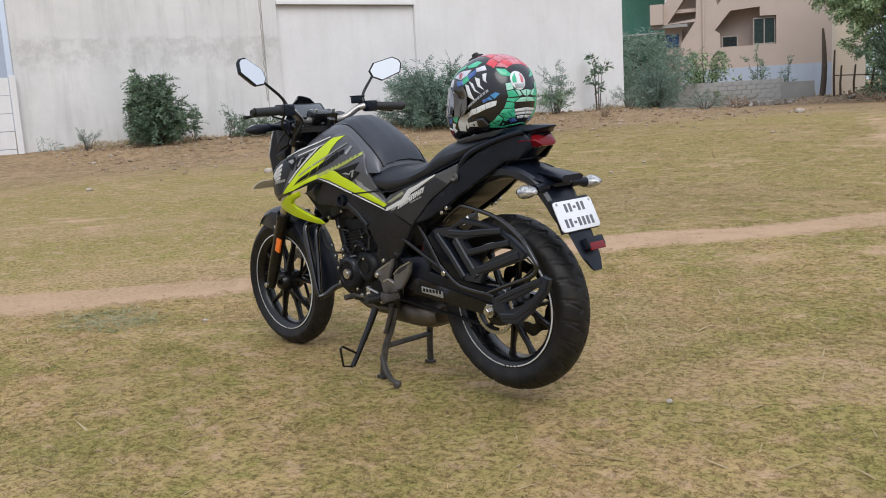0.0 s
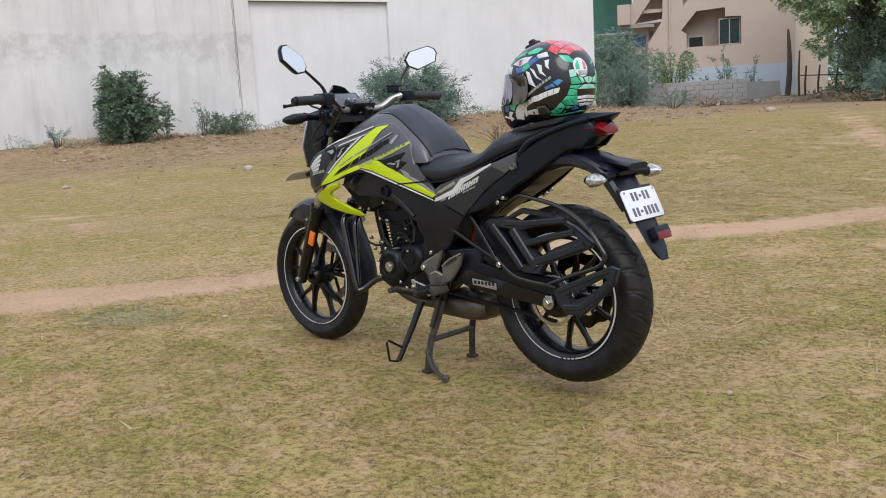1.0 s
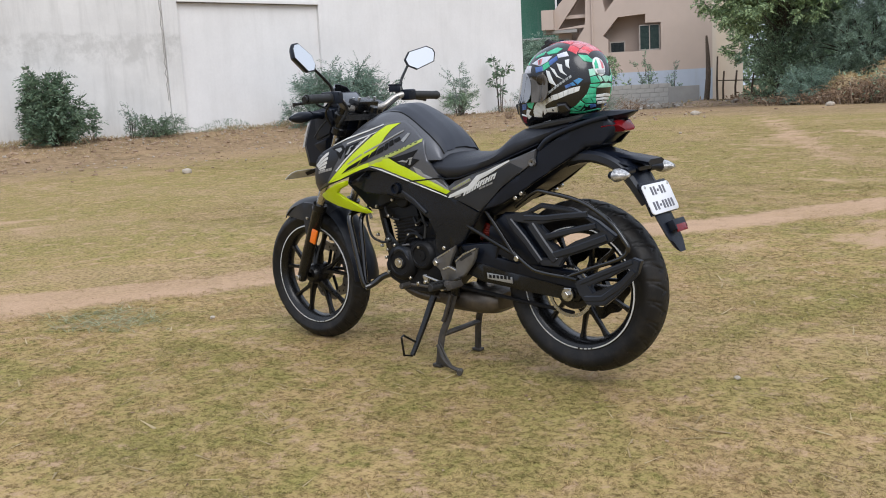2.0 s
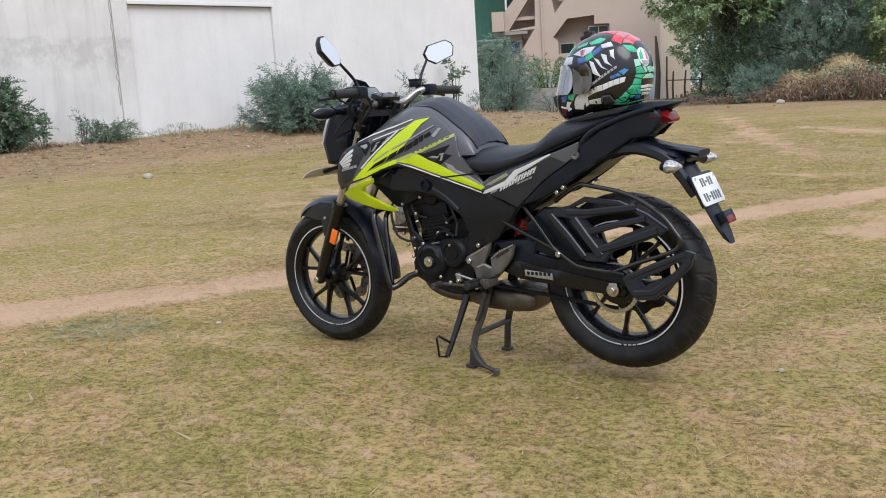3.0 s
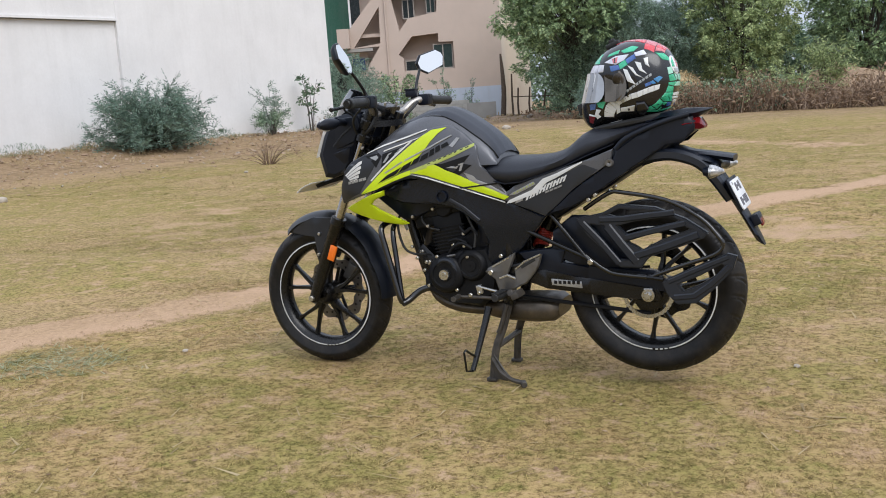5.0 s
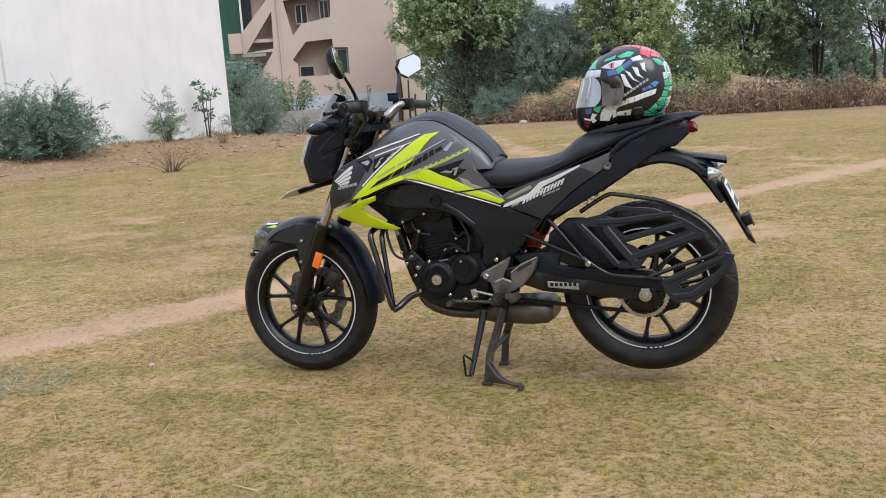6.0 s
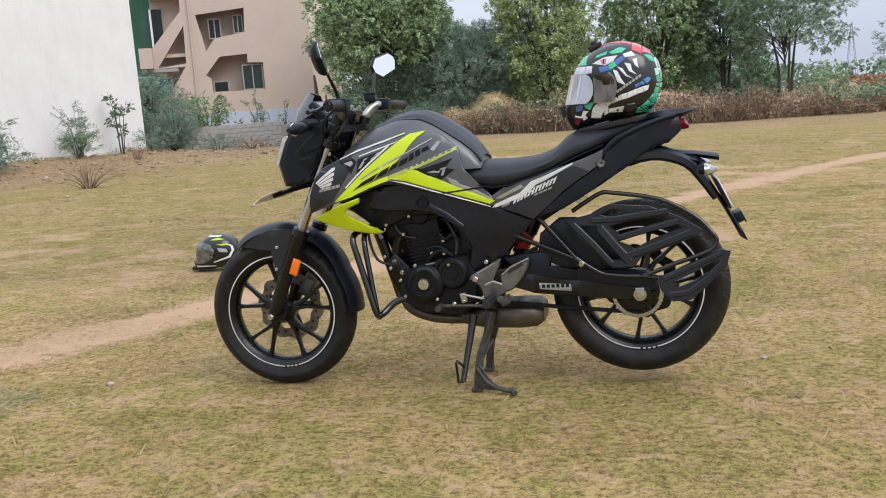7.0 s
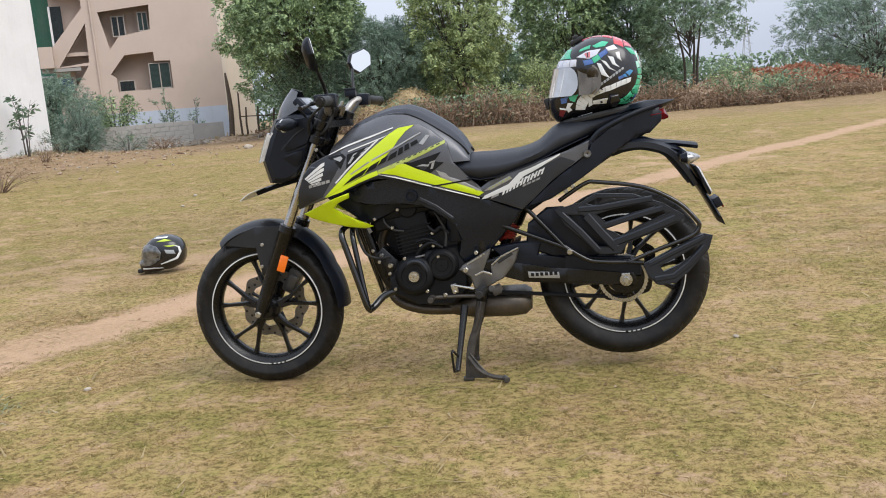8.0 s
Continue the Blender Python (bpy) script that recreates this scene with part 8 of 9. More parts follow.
    soup("crown", v, f, material, t)
    return t


def shrub(name, x, y, height, width, material, n, leaf, aspect, seed, label, category="bush", stems=9, hang=-0.2, open_=0.5, z_off=0.0, group="", lean=(0.0, 0.0), dome=0.0, pairs=4, reach=1.0, stem_mat=None):
    """Many stems from one root that arch outwards, with leaf sprays along their outer parts."""
    rng = np.random.default_rng(seed)
    z0 = ground_z(x, y) - 0.03 + z_off
    t = thing(name, (x, y, z0), label, category, group)
    bark = stem_mat or (TWIG if material is LEAF_DRY else BARK)
    start, way = [], []
    m = max(1, int(n / (2 * pairs) / stems))
    for k in range(stems):
        a = 2.399 * k + rng.uniform(-0.3, 0.3)
        uneven = 0.86 + 0.42 * noise.noise((1.3 * math.cos(a), 1.3 * math.sin(a), seed * 0.7))
        if dome:
            up = ((k + 0.5) / stems) ** dome
            h = height * (0.10 + 0.90 * up) * rng.uniform(0.82, 1.04)
            out = width * 0.5 * math.sqrt(max(0.02, 1 - (0.92 * up) ** 2)) * rng.uniform(0.72, 1.08) * uneven
        else:
            h = height * rng.uniform(0.40, 1.0) * min(1.0, uneven + 0.1)
            out = width * 0.5 * rng.uniform(0.2, 1.0) * (1.25 - 0.5 * h / height) * uneven
        s = Vector((x + 0.06 * math.cos(a), y + 0.06 * math.sin(a), z0))
        e = Vector((x + out * math.cos(a) + lean[0] * h, y + out * math.sin(a) + lean[1] * h, z0 + h))
        mid = s.lerp(e, 0.5) + Vector((-0.12 * out * math.cos(a), -0.12 * out * math.sin(a), 0.12 * h))
        line = smooth_pts([s, mid, e], 4)
        bm = bmesh.new()
        tube(bm, line, [0.016 * (1 - 0.10 * q) * max(0.5, height / 2) for q in range(len(line))], 5)
        part("stem", bm, bark, t)
        for f in 0.30 + 0.70 * rng.random(m) ** 0.8:
            i = min(len(line) - 2, int(f * (len(line) - 1)))
            p = line[i].lerp(line[i + 1], f * (len(line) - 1) - i)
            tan = (line[i + 1] - line[i]).normalized()
            start.append(tuple(p))
            way.append(tuple(tan * 0.7 + Vector(rng.normal(size=3)) * 0.75 * (0.5 + open_) + Vector((math.cos(a), math.sin(a), 0)) * 0.25))
    start, way = np.array(start), np.array(way)
    ln = leaf * (1.2 + 2.6 * open_) * reach
    way /= np.linalg.norm(way, axis=1)[:, None]
    low = start[:, 2] + way[:, 2] * ln < z0 + 0.05
    way[low, 2] = np.abs(way[low, 2]) * 0.3
    v, f = twigs(start, start + way * ln, 0.0035 * max(0.6, height / 2))
    tagged(soup("brushwood", v, f, bark, t), kind="stuff")
    v, f = sprays(start, way, ln, pairs, leaf, aspect, rng, max(0.0, 0.15 + 0.4 * hang))
    v[:, 2] = np.maximum(v[:, 2], z0 + 0.03)
    soup("foliage", v, f, material, t)
    return t


# bushes along the foot of the wall
shrub("bush", 18.85, -8.30, 1.78, 1.85, LEAF_BUSH, 13000, 0.125, 0.40, 11, "dense dark green bush against the stained wall", open_=0.40, stems=110, dome=0.75, lean=(0.02, 0.12), hang=0.5, pairs=5)
shrub("bush", 18.7, -9.20, 0.95, 0.75, LEAF_BUSH, 240, 0.12, 0.42, 12, "thin green sapling beside the wall", open_=0.4, stems=6, hang=0.3)
shrub("bush", 19.3, -6.7, 0.50, 0.75, LEAF_PALE, 380, 0.07, 0.30, 13, "small dusty weed at the foot of the wall", stems=12)
shrub("bush", 18.42, -10.75, 0.62, 1.8, LEAF_BUSH, 2600, 0.085, 0.36, 14, "low green bush by the pilaster", open_=0.4, stems=30, dome=0.9)
shrub("bush", 18.70, -10.25, 1.05, 0.6, LEAF_ACACIA, 260, 0.08, 0.3, 15, "thin pale weed at the pilaster", stems=7, open_=0.3)
shrub("bush", 15.95, -15.00, 1.70, 4.2, LEAF_SPRAY, 22000, 0.115, 0.32, 16, "broad spreading acacia bush with bluish-green fine leaves", open_=0.62, stems=90, hang=0.05, dome=0.85, pairs=7, reach=1.45)
shrub("bush", 16.05, -20.35, 1.55, 1.3, LEAF_PALE, 900, 0.12, 0.34, 17, "upright thin green sapling with leaves in rows", open_=0.45, stems=9, hang=-0.2, pairs=6, reach=1.3)
shrub("bush", 15.9, -20.0, 0.85, 2.4, LEAF_DARK, 1300, 0.10, 0.35, 18, "low ragged weeds along the wall", open_=0.5, stems=20)
shrub("bush", 15.75, -22.05, 2.35, 1.25, LEAF_BUSH, 260, 0.19, 0.36, 19, "tall bare-stemmed sapling with drooping leaf tufts", open_=0.12, stems=6, hang=0.9, pairs=5)
shrub("bush", 15.4, -23.3, 0.95, 2.0, LEAF_PALE, 700, 0.10, 0.30, 20, "dusty weeds at the wall's corner", open_=0.6, stems=14)
shrub("bush", 9.75, -11.25, 0.50, 1.55, LEAF_DRY, 300, 0.045, 0.34, 21, "small sparse tangle of pale dry twigs on bare soil", open_=1.0, stems=34, stem_mat=TWIG, reach=2.6)
shrub("bush", 13.95, -19.9, 0.60, 1.3, LEAF_DRY, 160, 0.05, 0.3, 22, "bare dry twig bush on brown soil", stems=20, reach=2.0)
# ragged weeds along the foot of the wall
rng = np.random.default_rng(71)
for nm, mat_, n, top, label in (("wall_weeds", LEAF_BUSH, 1500, 0.40, "ragged dusty green weeds along the wall's foot"), ("wall_dry_weeds", STRAW, 4200, 0.26, "dry brown weeds and litter along the wall's foot")):
    P = []
    while len(P) < n:
        a, o = rng.uniform(0.1, 18.6), 0.08 + abs(rng.normal()) * 0.28
        g = noise.noise((a * 0.7, 3.0, n * 0.01 + top * 9)) + 0.30
        if rng.random() > g:
            continue
        p = WALL0 + WALL_DIR * a + WALL_OUT * o
        P.append((p.x, p.y, ground_z(p.x, p.y) + top * g * rng.random() ** 1.5))
    v, f = diamonds(np.array(P), 0.12, 0.12, rng, -1.2)
    tagged(soup(nm, v, f, mat_), label, "weeds", kind="stuff")
# growth between the wall and the apartment building
shrub("bush", 16.4, -26.5, 1.75, 2.2, LEAF_SPRAY, 9000, 0.10, 0.22, 23, "feathery bluish-green acacia bush past the wall's corner", open_=0.8, stems=60, pairs=8, dome=0.8, reach=1.4)
tree("tree", 20.4, -31.6, 3.4, 1.9, LEAF_ACACIA, 7600, 0.18, 0.22, 24, "small bluish-green tree beside the block wall", low=0.14, trunk=0.06, lobes=36)
shrub("bush", 19.6, -35.4, 2.75, 3.4, LEAF_NEEM, 2600, 0.19, 0.40, 25, "leafy green bush rising over the block wall", open_=0.35, stems=30, hang=0.4, dome=0.6)
shrub("bush", 17.5, -36.4, 2.45, 1.5, LEAF_DARK, 620, 0.17, 0.36, 26, "thin green shrub behind the block wall", open_=0.4, stems=10)
shrub("bush", 16.4, -36.9, 2.15, 0.9, LEAF_ACACIA, 260, 0.15, 0.36, 27, "thin green shrub behind the block wall", open_=0.4, stems=6)
shrub("bush", 16.6, -30.2, 0.75, 3.4, LEAF_PALE, 1300, 0.10, 0.25, 28, "pale dusty undergrowth by the block wall", open_=0.9, stems=30)
shrub("bush", 15.0, -29.8, 0.6, 2.4, LEAF_DRY, 700, 0.09, 0.3, 29, "dry undergrowth by the block wall", open_=0.9, stems=30)
# trees beyond the field
tree("tree", 9.95, -32.5, 7.9, 2.5, LEAF_NEEM, 19000, 0.23, 0.46, 31, "large leafy green neem tree with low limbs", low=0.40, trunk=0.10, lobes=64, stems=4)
tree("tree", 7.2, -34.0, 4.5, 2.6, LEAF_ACACIA, 19000, 0.20, 0.20, 32, "feathery blue-green acacia tree", low=0.14, trunk=0.14, lobes=40, stems=3)
tree("tree", 3.7, -33.0, 7.6, 1.85, LEAF_LIGHT, 15000, 0.22, 0.40, 33, "tall light green neem tree with hanging foliage", low=0.13, trunk=0.11, lobes=56, hang=0.9, stems=3)
tree("tree", -0.5, -35.5, 7.0, 2.2, LEAF_NEEM, 12500, 0.22, 0.44, 34, "green tree with gaps in its crown", low=0.12, trunk=0.09, lobes=46, stems=3)
tree("tree", -3.1, -36.5, 6.2, 2.1, LEAF_DARK, 11000, 0.21, 0.44, 35, "green tree with gaps in its crown", low=0.30, trunk=0.08, lobes=40, stems=3)
tree("tree", -5.2, -34.0, 5.4, 2.3, LEAF_DARK, 11000, 0.15, 0.40, 36, "thin-leaved tree with branches showing", low=0.42, trunk=0.07, lobes=34, stems=4)
tree("tree", -12.2, -34.0, 4.4, 3.3, LEAF_ACACIA, 15500, 0.18, 0.24, 37, "wide low acacia tree with a spreading crown", low=0.14, trunk=0.09, lobes=46, flat=0.5, stems=3)
tree("tree", 13.4, -41.0, 7.8, 2.6, LEAF_NEEM, 5200, 0.26, 0.46, 38, "green tree behind the building's corner", low=0.3, trunk=0.16, lobes=22)
tree("tree", -18.5, -36.0, 5.0, 3.6, LEAF_ACACIA, 6000, 0.2, 0.24, 39, "wide low acacia tree with a spreading crown", low=0.35, trunk=0.16, lobes=26, flat=0.5, stems=3)
shrub("bush", 7.9, -28.9, 1.30, 3.0, LEAF_SPRAY, 8000, 0.13, 0.22, 40, "feathery bluish-green bush under the large tree", open_=0.5, stems=50, dome=0.8, pairs=7, reach=1.3)
shrub("bush", 9.8, -32.4, 3.9, 2.7, LEAF_DARK, 10000, 0.17, 0.34, 42, "dark leafy undergrowth beneath the large tree", open_=0.5, stems=50, dome=0.8)
shrub("bush", 11.2, -36.4, 3.7, 2.8, LEAF_DARK, 8500, 0.17, 0.36, 43, "dark leafy bush behind the large tree", open_=0.4, stems=30, dome=0.7)
shrub("bush", 0.6, -29.5, 2.2, 3.0, LEAF_LIGHT, 2200, 0.16, 0.35, 41, "pale green bush behind the dry thicket", open_=0.8, stems=20)

for k, (x, y, h, w) in enumerate(((11.5, -40.0, 4.6, 2.4), (9.6, -42.0, 3.8, 2.4), (4.8, -41.0, 4.4, 2.4), (2.6, -42.0, 3.6, 2.6), (-1.2, -42.5, 4.2, 2.4), (-4.0, -41.0, 2.3, 2.2))):
    tree("tree", x, y, h, w, LEAF_DARK, 4500, 0.26, 0.45, 90 + k, "dark bushy tree in the second row", low=0.10, trunk=0.1, lobes=24, stems=2, group="second row of trees")

# far woods, closing the view under the crowns
rng = np.random.default_rng(50)
blobs = [(x, -50 + rng.uniform(-3, 3), 1.6 + rng.uniform(-0.3, 0.6) * (1 if x > -4 else 0.2), 2.2, 1.5, (2.3 if x > -3 else 0.9) * rng.uniform(0.8, 1.2)) for x in np.arange(30, -30, -1.6)]
v, f = diamonds(in_blobs(blobs, 14500, rng, 0.3), 0.34, 0.5, rng)
tagged(soup("far_woods", v, f, LEAF_DARK), "distant dark green woods behind the trees", "woods", kind="stuff")

# ---- dry thicket along the field's edge ----
EDGE = [(9.0, -29.6), (6.6, -27.2), (4.8, -25.9), (2.6, -24.4), (-0.5, -24.2), (-3.0, -24.6), (-6.6, -25.3), (-8.8, -27.0), (-11.2, -30.2), (-16.0, -34.0), (-24.0, -38.0)]


def on_edge(f):
    k = min(len(EDGE) - 2, int(f))
    (ax, ay), (bx, by) = EDGE[k], EDGE[k + 1]
    return ax + (bx - ax) * (f - k), ay + (by - ay) * (f - k)


rng = np.random.default_rng(60)
bm = bmesh.new()
tips = []
for k in range(3000):
    f = rng.random() * 8.6
    x, y = on_edge(f)
    x += rng.normal() * 0.45
    y -= abs(rng.normal()) * 0.8
    z = ground_z(x, y)
    h = rng.uniform(0.35, 1.25) * (0.85 + 0.75 * noise.noise((x * 0.55, y * 0.55, 2)) + 0.3 * noise.noise((x * 1.7, y * 1.7, 3))) * np.interp(f, [0, 0.9, 1.1, 2.0, 2.4, 4.9, 5.7, 8.6], [0.32, 0.35, 0.55, 0.60, 0.95, 0.95, 0.50, 0.42])
    a, o = rng.uniform(0, 6.28), rng.uniform(0.15, 1.3)
    p0, p1, p2 = Vector((x, y, z)), Vector((x + 0.3 * o * math.cos(a), y + 0.3 * o * math.sin(a), z + 0.75 * h)), Vector((x + o * math.cos(a), y + o * math.sin(a), z + h * rng.uniform(0.30, 1.0)))
    r = rng.uniform(0.005, 0.014)
    bow = p1.lerp(p2, 0.5) + Vector((rng.normal() * 0.10, rng.normal() * 0.10, 0.16 * h))
    tube(bm, [p0, p1, bow, p2], [r, r * 0.8, r * 0.6, r * 0.35], 3)
    tips += [p1.lerp(p2, rng.random()) for _ in range(3)]
tagged(part("dry_thicket", bm, TWIG, smooth=False), "tangled bare brown stems along the field's edge", "thicket", kind="stuff")
P = np.array([tuple(p) for p in tips]) + rng.normal(size=(len(tips), 3)) * 0.10
n2 = 5200
F2 = rng.random(n2) * 8.6
E2 = np.array([on_edge(t) for t in F2])
X2 = E2[:, 0] + rng.normal(size=n2) * 0.5
Y2 = E2[:, 1] - np.abs(rng.normal(size=n2)) * 0.9
Z2 = np.array([ground_z(a, b) + max(0.25, 0.62 + 0.75 * noise.noise((a * 0.55, b * 0.55, 2))) for a, b in zip(X2, Y2)]) * rng.random(n2) ** 1.4 * np.interp(F2, [0, 1.0, 2.0, 2.4, 4.9, 5.7, 8.6], [0.4, 0.45, 0.65, 1, 1, 0.55, 0.5]) + 0.02
v, f = diamonds(np.concatenate([P, np.stack([X2, Y2, Z2], 1)]), 0.13, 0.4, rng)
tagged(soup("thicket_leaves", v, f, LEAF_DRY), "dry brown leaves and weeds among bare stems", "weeds", kind="stuff")
n3 = 4200
E3 = np.array([on_edge(t) for t in 1.6 + rng.random(n3) * 7.0])
m3 = np.array([noise.noise((a * 0.35, b * 0.35, 9)) for a, b in E3]) > -0.08
E3 = E3[m3]
P3 = np.stack([E3[:, 0] + rng.normal(size=len(E3)) * 0.5, E3[:, 1] - np.abs(rng.normal(size=len(E3))) * 0.8, np.array([ground_z(a, b) for a, b in E3]) + 0.1 + 0.9 * rng.random(len(E3))], 1)
v, f = diamonds(P3, 0.13, 0.4, rng)
tagged(soup("thicket_green", v, f, LEAF_DARK), "sparse green leaves growing through the thicket", "weeds", kind="stuff")


for k, (x, y, h, w, m) in enumerate(((1.6, -25.3, 1.35, 2.6, LEAF_LIGHT), (-2.9, -25.8, 1.2, 2.4, LEAF_BUSH), (-5.4, -26.2, 1.5, 2.2, LEAF_NEEM), (4.3, -26.8, 1.1, 2.0, LEAF_BUSH), (-6.9, -27.4, 0.8, 1.8, LEAF_NEEM))):
    shrub("bush", x, y, h, w, m, 1500, 0.13, 0.32, 200 + k, "ragged green bush growing among the dry stems", open_=0.5, stems=22, group="bushes in the thicket")


def heap(name, x, y, w, d, h, material, straw, n, leaf, aspect, seed, label, category, power=2.2):
    """A rough mound covered with loose pieces."""
    rng = np.random.default_rng(seed)
    bm = bmesh.new()
    rows = []
    top = []
    for j in range(15):
        row = []
        for i in range(27):
            u, v_ = -1 + i / 13, -1 + j / 7
            r = min(1, math.hypot(u, v_))
            px, py = x + u * w / 2, y + v_ * d / 2
            hh = h * max(0, 1 - r ** power) * (0.85 + 0.55 * noise.noise((px * 0.9, py * 0.9, seed)) + 0.14 * noise.noise((px * 2.3, py * 2.3, seed))) + 0.05 * noise.noise((px * 3, py * 3, 1))
            row.append((px, py, ground_z(px, py) - 0.06 + hh))
            top.append(row[-1])
        rows.append(row)
    g = [[bm.verts.new(p) for p in r] for r in rows]
    for j in range(14):
        for i in range(26):
            bm.faces.new((g[j][i], g[j][i + 1], g[j + 1][i + 1], g[j + 1][i]))
    t = part(name, bm, material)
    tagged(t, label, category)
    T = np.array(top)
    P = T[rng.integers(0, len(T), n)] + rng.normal(size=(n, 3)) * np.array([w / 26, d / 14, 0.05])
    v, f = diamonds(P, leaf, aspect, rng)
    tagged(soup("loose_cover", v, f, straw, t), kind="stuff")
    return t


EARTH = surface("dry_earth", (0.2375, 0.1625, 0.1063), (0.3875, 0.2750, 0.1812), 0.95, scale=1.5, fine=12, relief=0.8, dist=0.05)
BRICK_EARTH = surface("brick_dust", (0.270, 0.150, 0.095), (0.400, 0.215, 0.135), 0.95, scale=2.5, fine=14, relief=0.9, dist=0.06)
STRAW_EARTH = surface("straw_litter", (0.34, 0.25, 0.13), (0.50, 0.38, 0.21), 0.95, scale=3, fine=20, relief=0.9, dist=0.05)
heap("straw_mound", 5.6, -28.6, 4.0, 2.2, 1.12, STRAW_EARTH, STRAW, 6500, 0.17, 0.16, 61, "mound of dry yellow straw beside the thicket", "heap", 4.5)
heap("earth_mound", 0.5, -31.5, 8.0, 3.0, 1.35, EARTH, STRAW, 1600, 0.2, 0.2, 62, "low mound of dry earth behind the thicket", "mound")
heap("earth_mound", -6.2, -30.2, 5.4, 2.4, 1.10, EARTH, STRAW, 1200, 0.2, 0.2, 63, "low mound of dry earth behind the thicket", "mound")
heap("rubble_mound", -8.3, -30.3, 6.2, 2.0, 1.20, BRICK_EARTH, BRICK, 6000, 0.17, 0.6, 64, "heap of broken red bricks beside the acacia", "heap")
heap("debris_mound", 14.0, -34.6, 4.2, 1.6, 0.28, EARTH, STRAW, 500, 0.18, 0.25, 65, "low debris mound by the wooden post", "mound")
heap("earth_mound", 12.2, -36.0, 3.4, 2.0, 0.50, EARTH, LEAF_DRY, 900, 0.2, 0.3, 66, "low mound of dry earth by the fence", "mound")
bm = bmesh.new()
pipe = [(-8.9 - 1.3 * math.cos(t) * 0.6, -26.7, 0.15 + 0.75 * math.sin(t)) for t in [math.pi * k / 12 for k in range(13)]]
tube(bm, [(px, py, pz) for px, py, pz in pipe], 0.025, 6)
tagged(part("bent_branch", bm, TWIG), "pale bent branch arching out of the thicket", "branch")

# ---- block wall, posts, rubble, stones ----
def on_block(u, v, z):
    p = B0 + BU * u + BV * (8.0 + v)
    return Vector((p.x, p.y, z))


CONCRETE_BLOCK = wall_material("concrete_block", (0.47, 0.455, 0.425), (0.36, 0.35, 0.33), 0.4)
bm = bmesh.new()
rot = Matrix((BU, BV, Vector((0, 0, 1)))).transposed().to_4x4()
block(bm, on_block(5.6, -0.02, 0.60), (6.9, 0.10, 1.3), rot)
low_wall = tagged(part("wall_low", bm, CONCRETE_BLOCK, smooth=False), "low wall of grey concrete blocks before the building", "wall", kind="structure")
bm0 = bmesh.new()
block(bm0, (0, 0, 0), (0.385, 0.16, 0.19), rot, 0.008)
me_block = bpy.data.meshes.new("concrete_block")
bm0.to_mesh(me_block)
bm0.free()
me_block.materials.append(CONCRETE_BLOCK)
rnd = random.Random(4)
for c in range(6):
    for k in range(18):
        u = 2.28 + 0.40 * k + (0.20 if c % 2 else 0)
        if c == 5 and u > 5.0 and rnd.random() < 0.25:
            continue
        ob = new("concrete_block", me_block)
        ob.parent = low_wall
        ob.matrix_basis = Matrix.Translation(on_block(u, 0.01 + rnd.uniform(-0.008, 0.008), 0.17 + 0.2 * c))
bm = bmesh.new()
block(bm, on_block(1.6, 0, 0.62), (1.35, 0.2, 0.96), rot, 0.01)
tagged(part("wall_stub", bm, CEMENT, smooth=False), "low dark cement wall beside the post", "wall", kind="structure")

bm = bmesh.new()
tube(bm, smooth_pts([(14.48, -36.0, 0.3), (14.40, -36.02, 1.4), (14.42, -36.04, 2.3), (14.46, -36.0, 3.2)], 4), [0.13, 0.125, 0.12, 0.12, 0.11, 0.115, 0.10, 0.10, 0.09, 0.085, 0.075, 0.06, 0.04], 9)
tagged(part("wooden_post", bm, DRY_WOOD), "thick weathered wooden post by the rubble", "post")
for k, (x, y, h) in enumerate(((14.05, -36.2, 2.1), (13.82, -36.3, 1.45), (13.35, -36.5, 1.45), (12.7, -36.7, 1.3))):
    bm = bmesh.new()
    z = ground_z(x, y)
    tube(bm, [(x, y, z - 0.1), (x + 0.03, y, z + h * 0.5), (x - 0.02 * k, y, z + h)], [0.05, 0.045, 0.035], 7)
    tagged(part("fence_post", bm, DRY_WOOD), "rough dark wooden fence post", "post", group="posts of the rough fence")
bm = bmesh.new()
tube(bm, [(14.05, -36.2, 1.25), (12.7, -36.7, 1.2), (11.6, -37.0, 1.15)], 0.025, 5)
tagged(part("fence_rail", bm, DRY_WOOD), "rough wooden rail between fence posts", "rail")

rng = np.random.default_rng(70)
bm = bmesh.new()
for k in range(700):
    u = rng.uniform(-1.4, 4.2)
    v_ = rng.uniform(0.5, 2.0)
    p = on_block(u, v_, 0)
    s = rng.uniform(0.04, 0.17)
    block(bm, (p.x, p.y, ground_z(p.x, p.y) + s * 0.4), (s * rng.uniform(0.8, 2), s, s * 0.8), Euler(rng.uniform(0, 3, 3)).to_matrix().to_4x4())
LITTER = leaf_material("rubble_and_litter", (0.300, 0.240, 0.180), (0.480, 0.430, 0.370), (0.740, 0.720, 0.690))
tagged(part("rubble", bm, LITTER, smooth=False), "scattered pale rubble and rubbish by the block wall", "rubble", kind="stuff")


def stone(x, y, s, seed, label="small pale stone lying on the grass"):
    bm = bmesh.new()
    bmesh.ops.create_icosphere(bm, subdivisions=2, radius=s)
    for v in bm.verts:
        v.co *= 1 + 0.28 * noise.noise(v.co * (2.2 / s) + Vector((seed, 0, 0)))
        v.co.z *= 0.62
        v.co += Vector((x, y, ground_z(x, y) + s * 0.32))
    return tagged(part("stone", bm, STONE), label, "stone", "stones on the field")


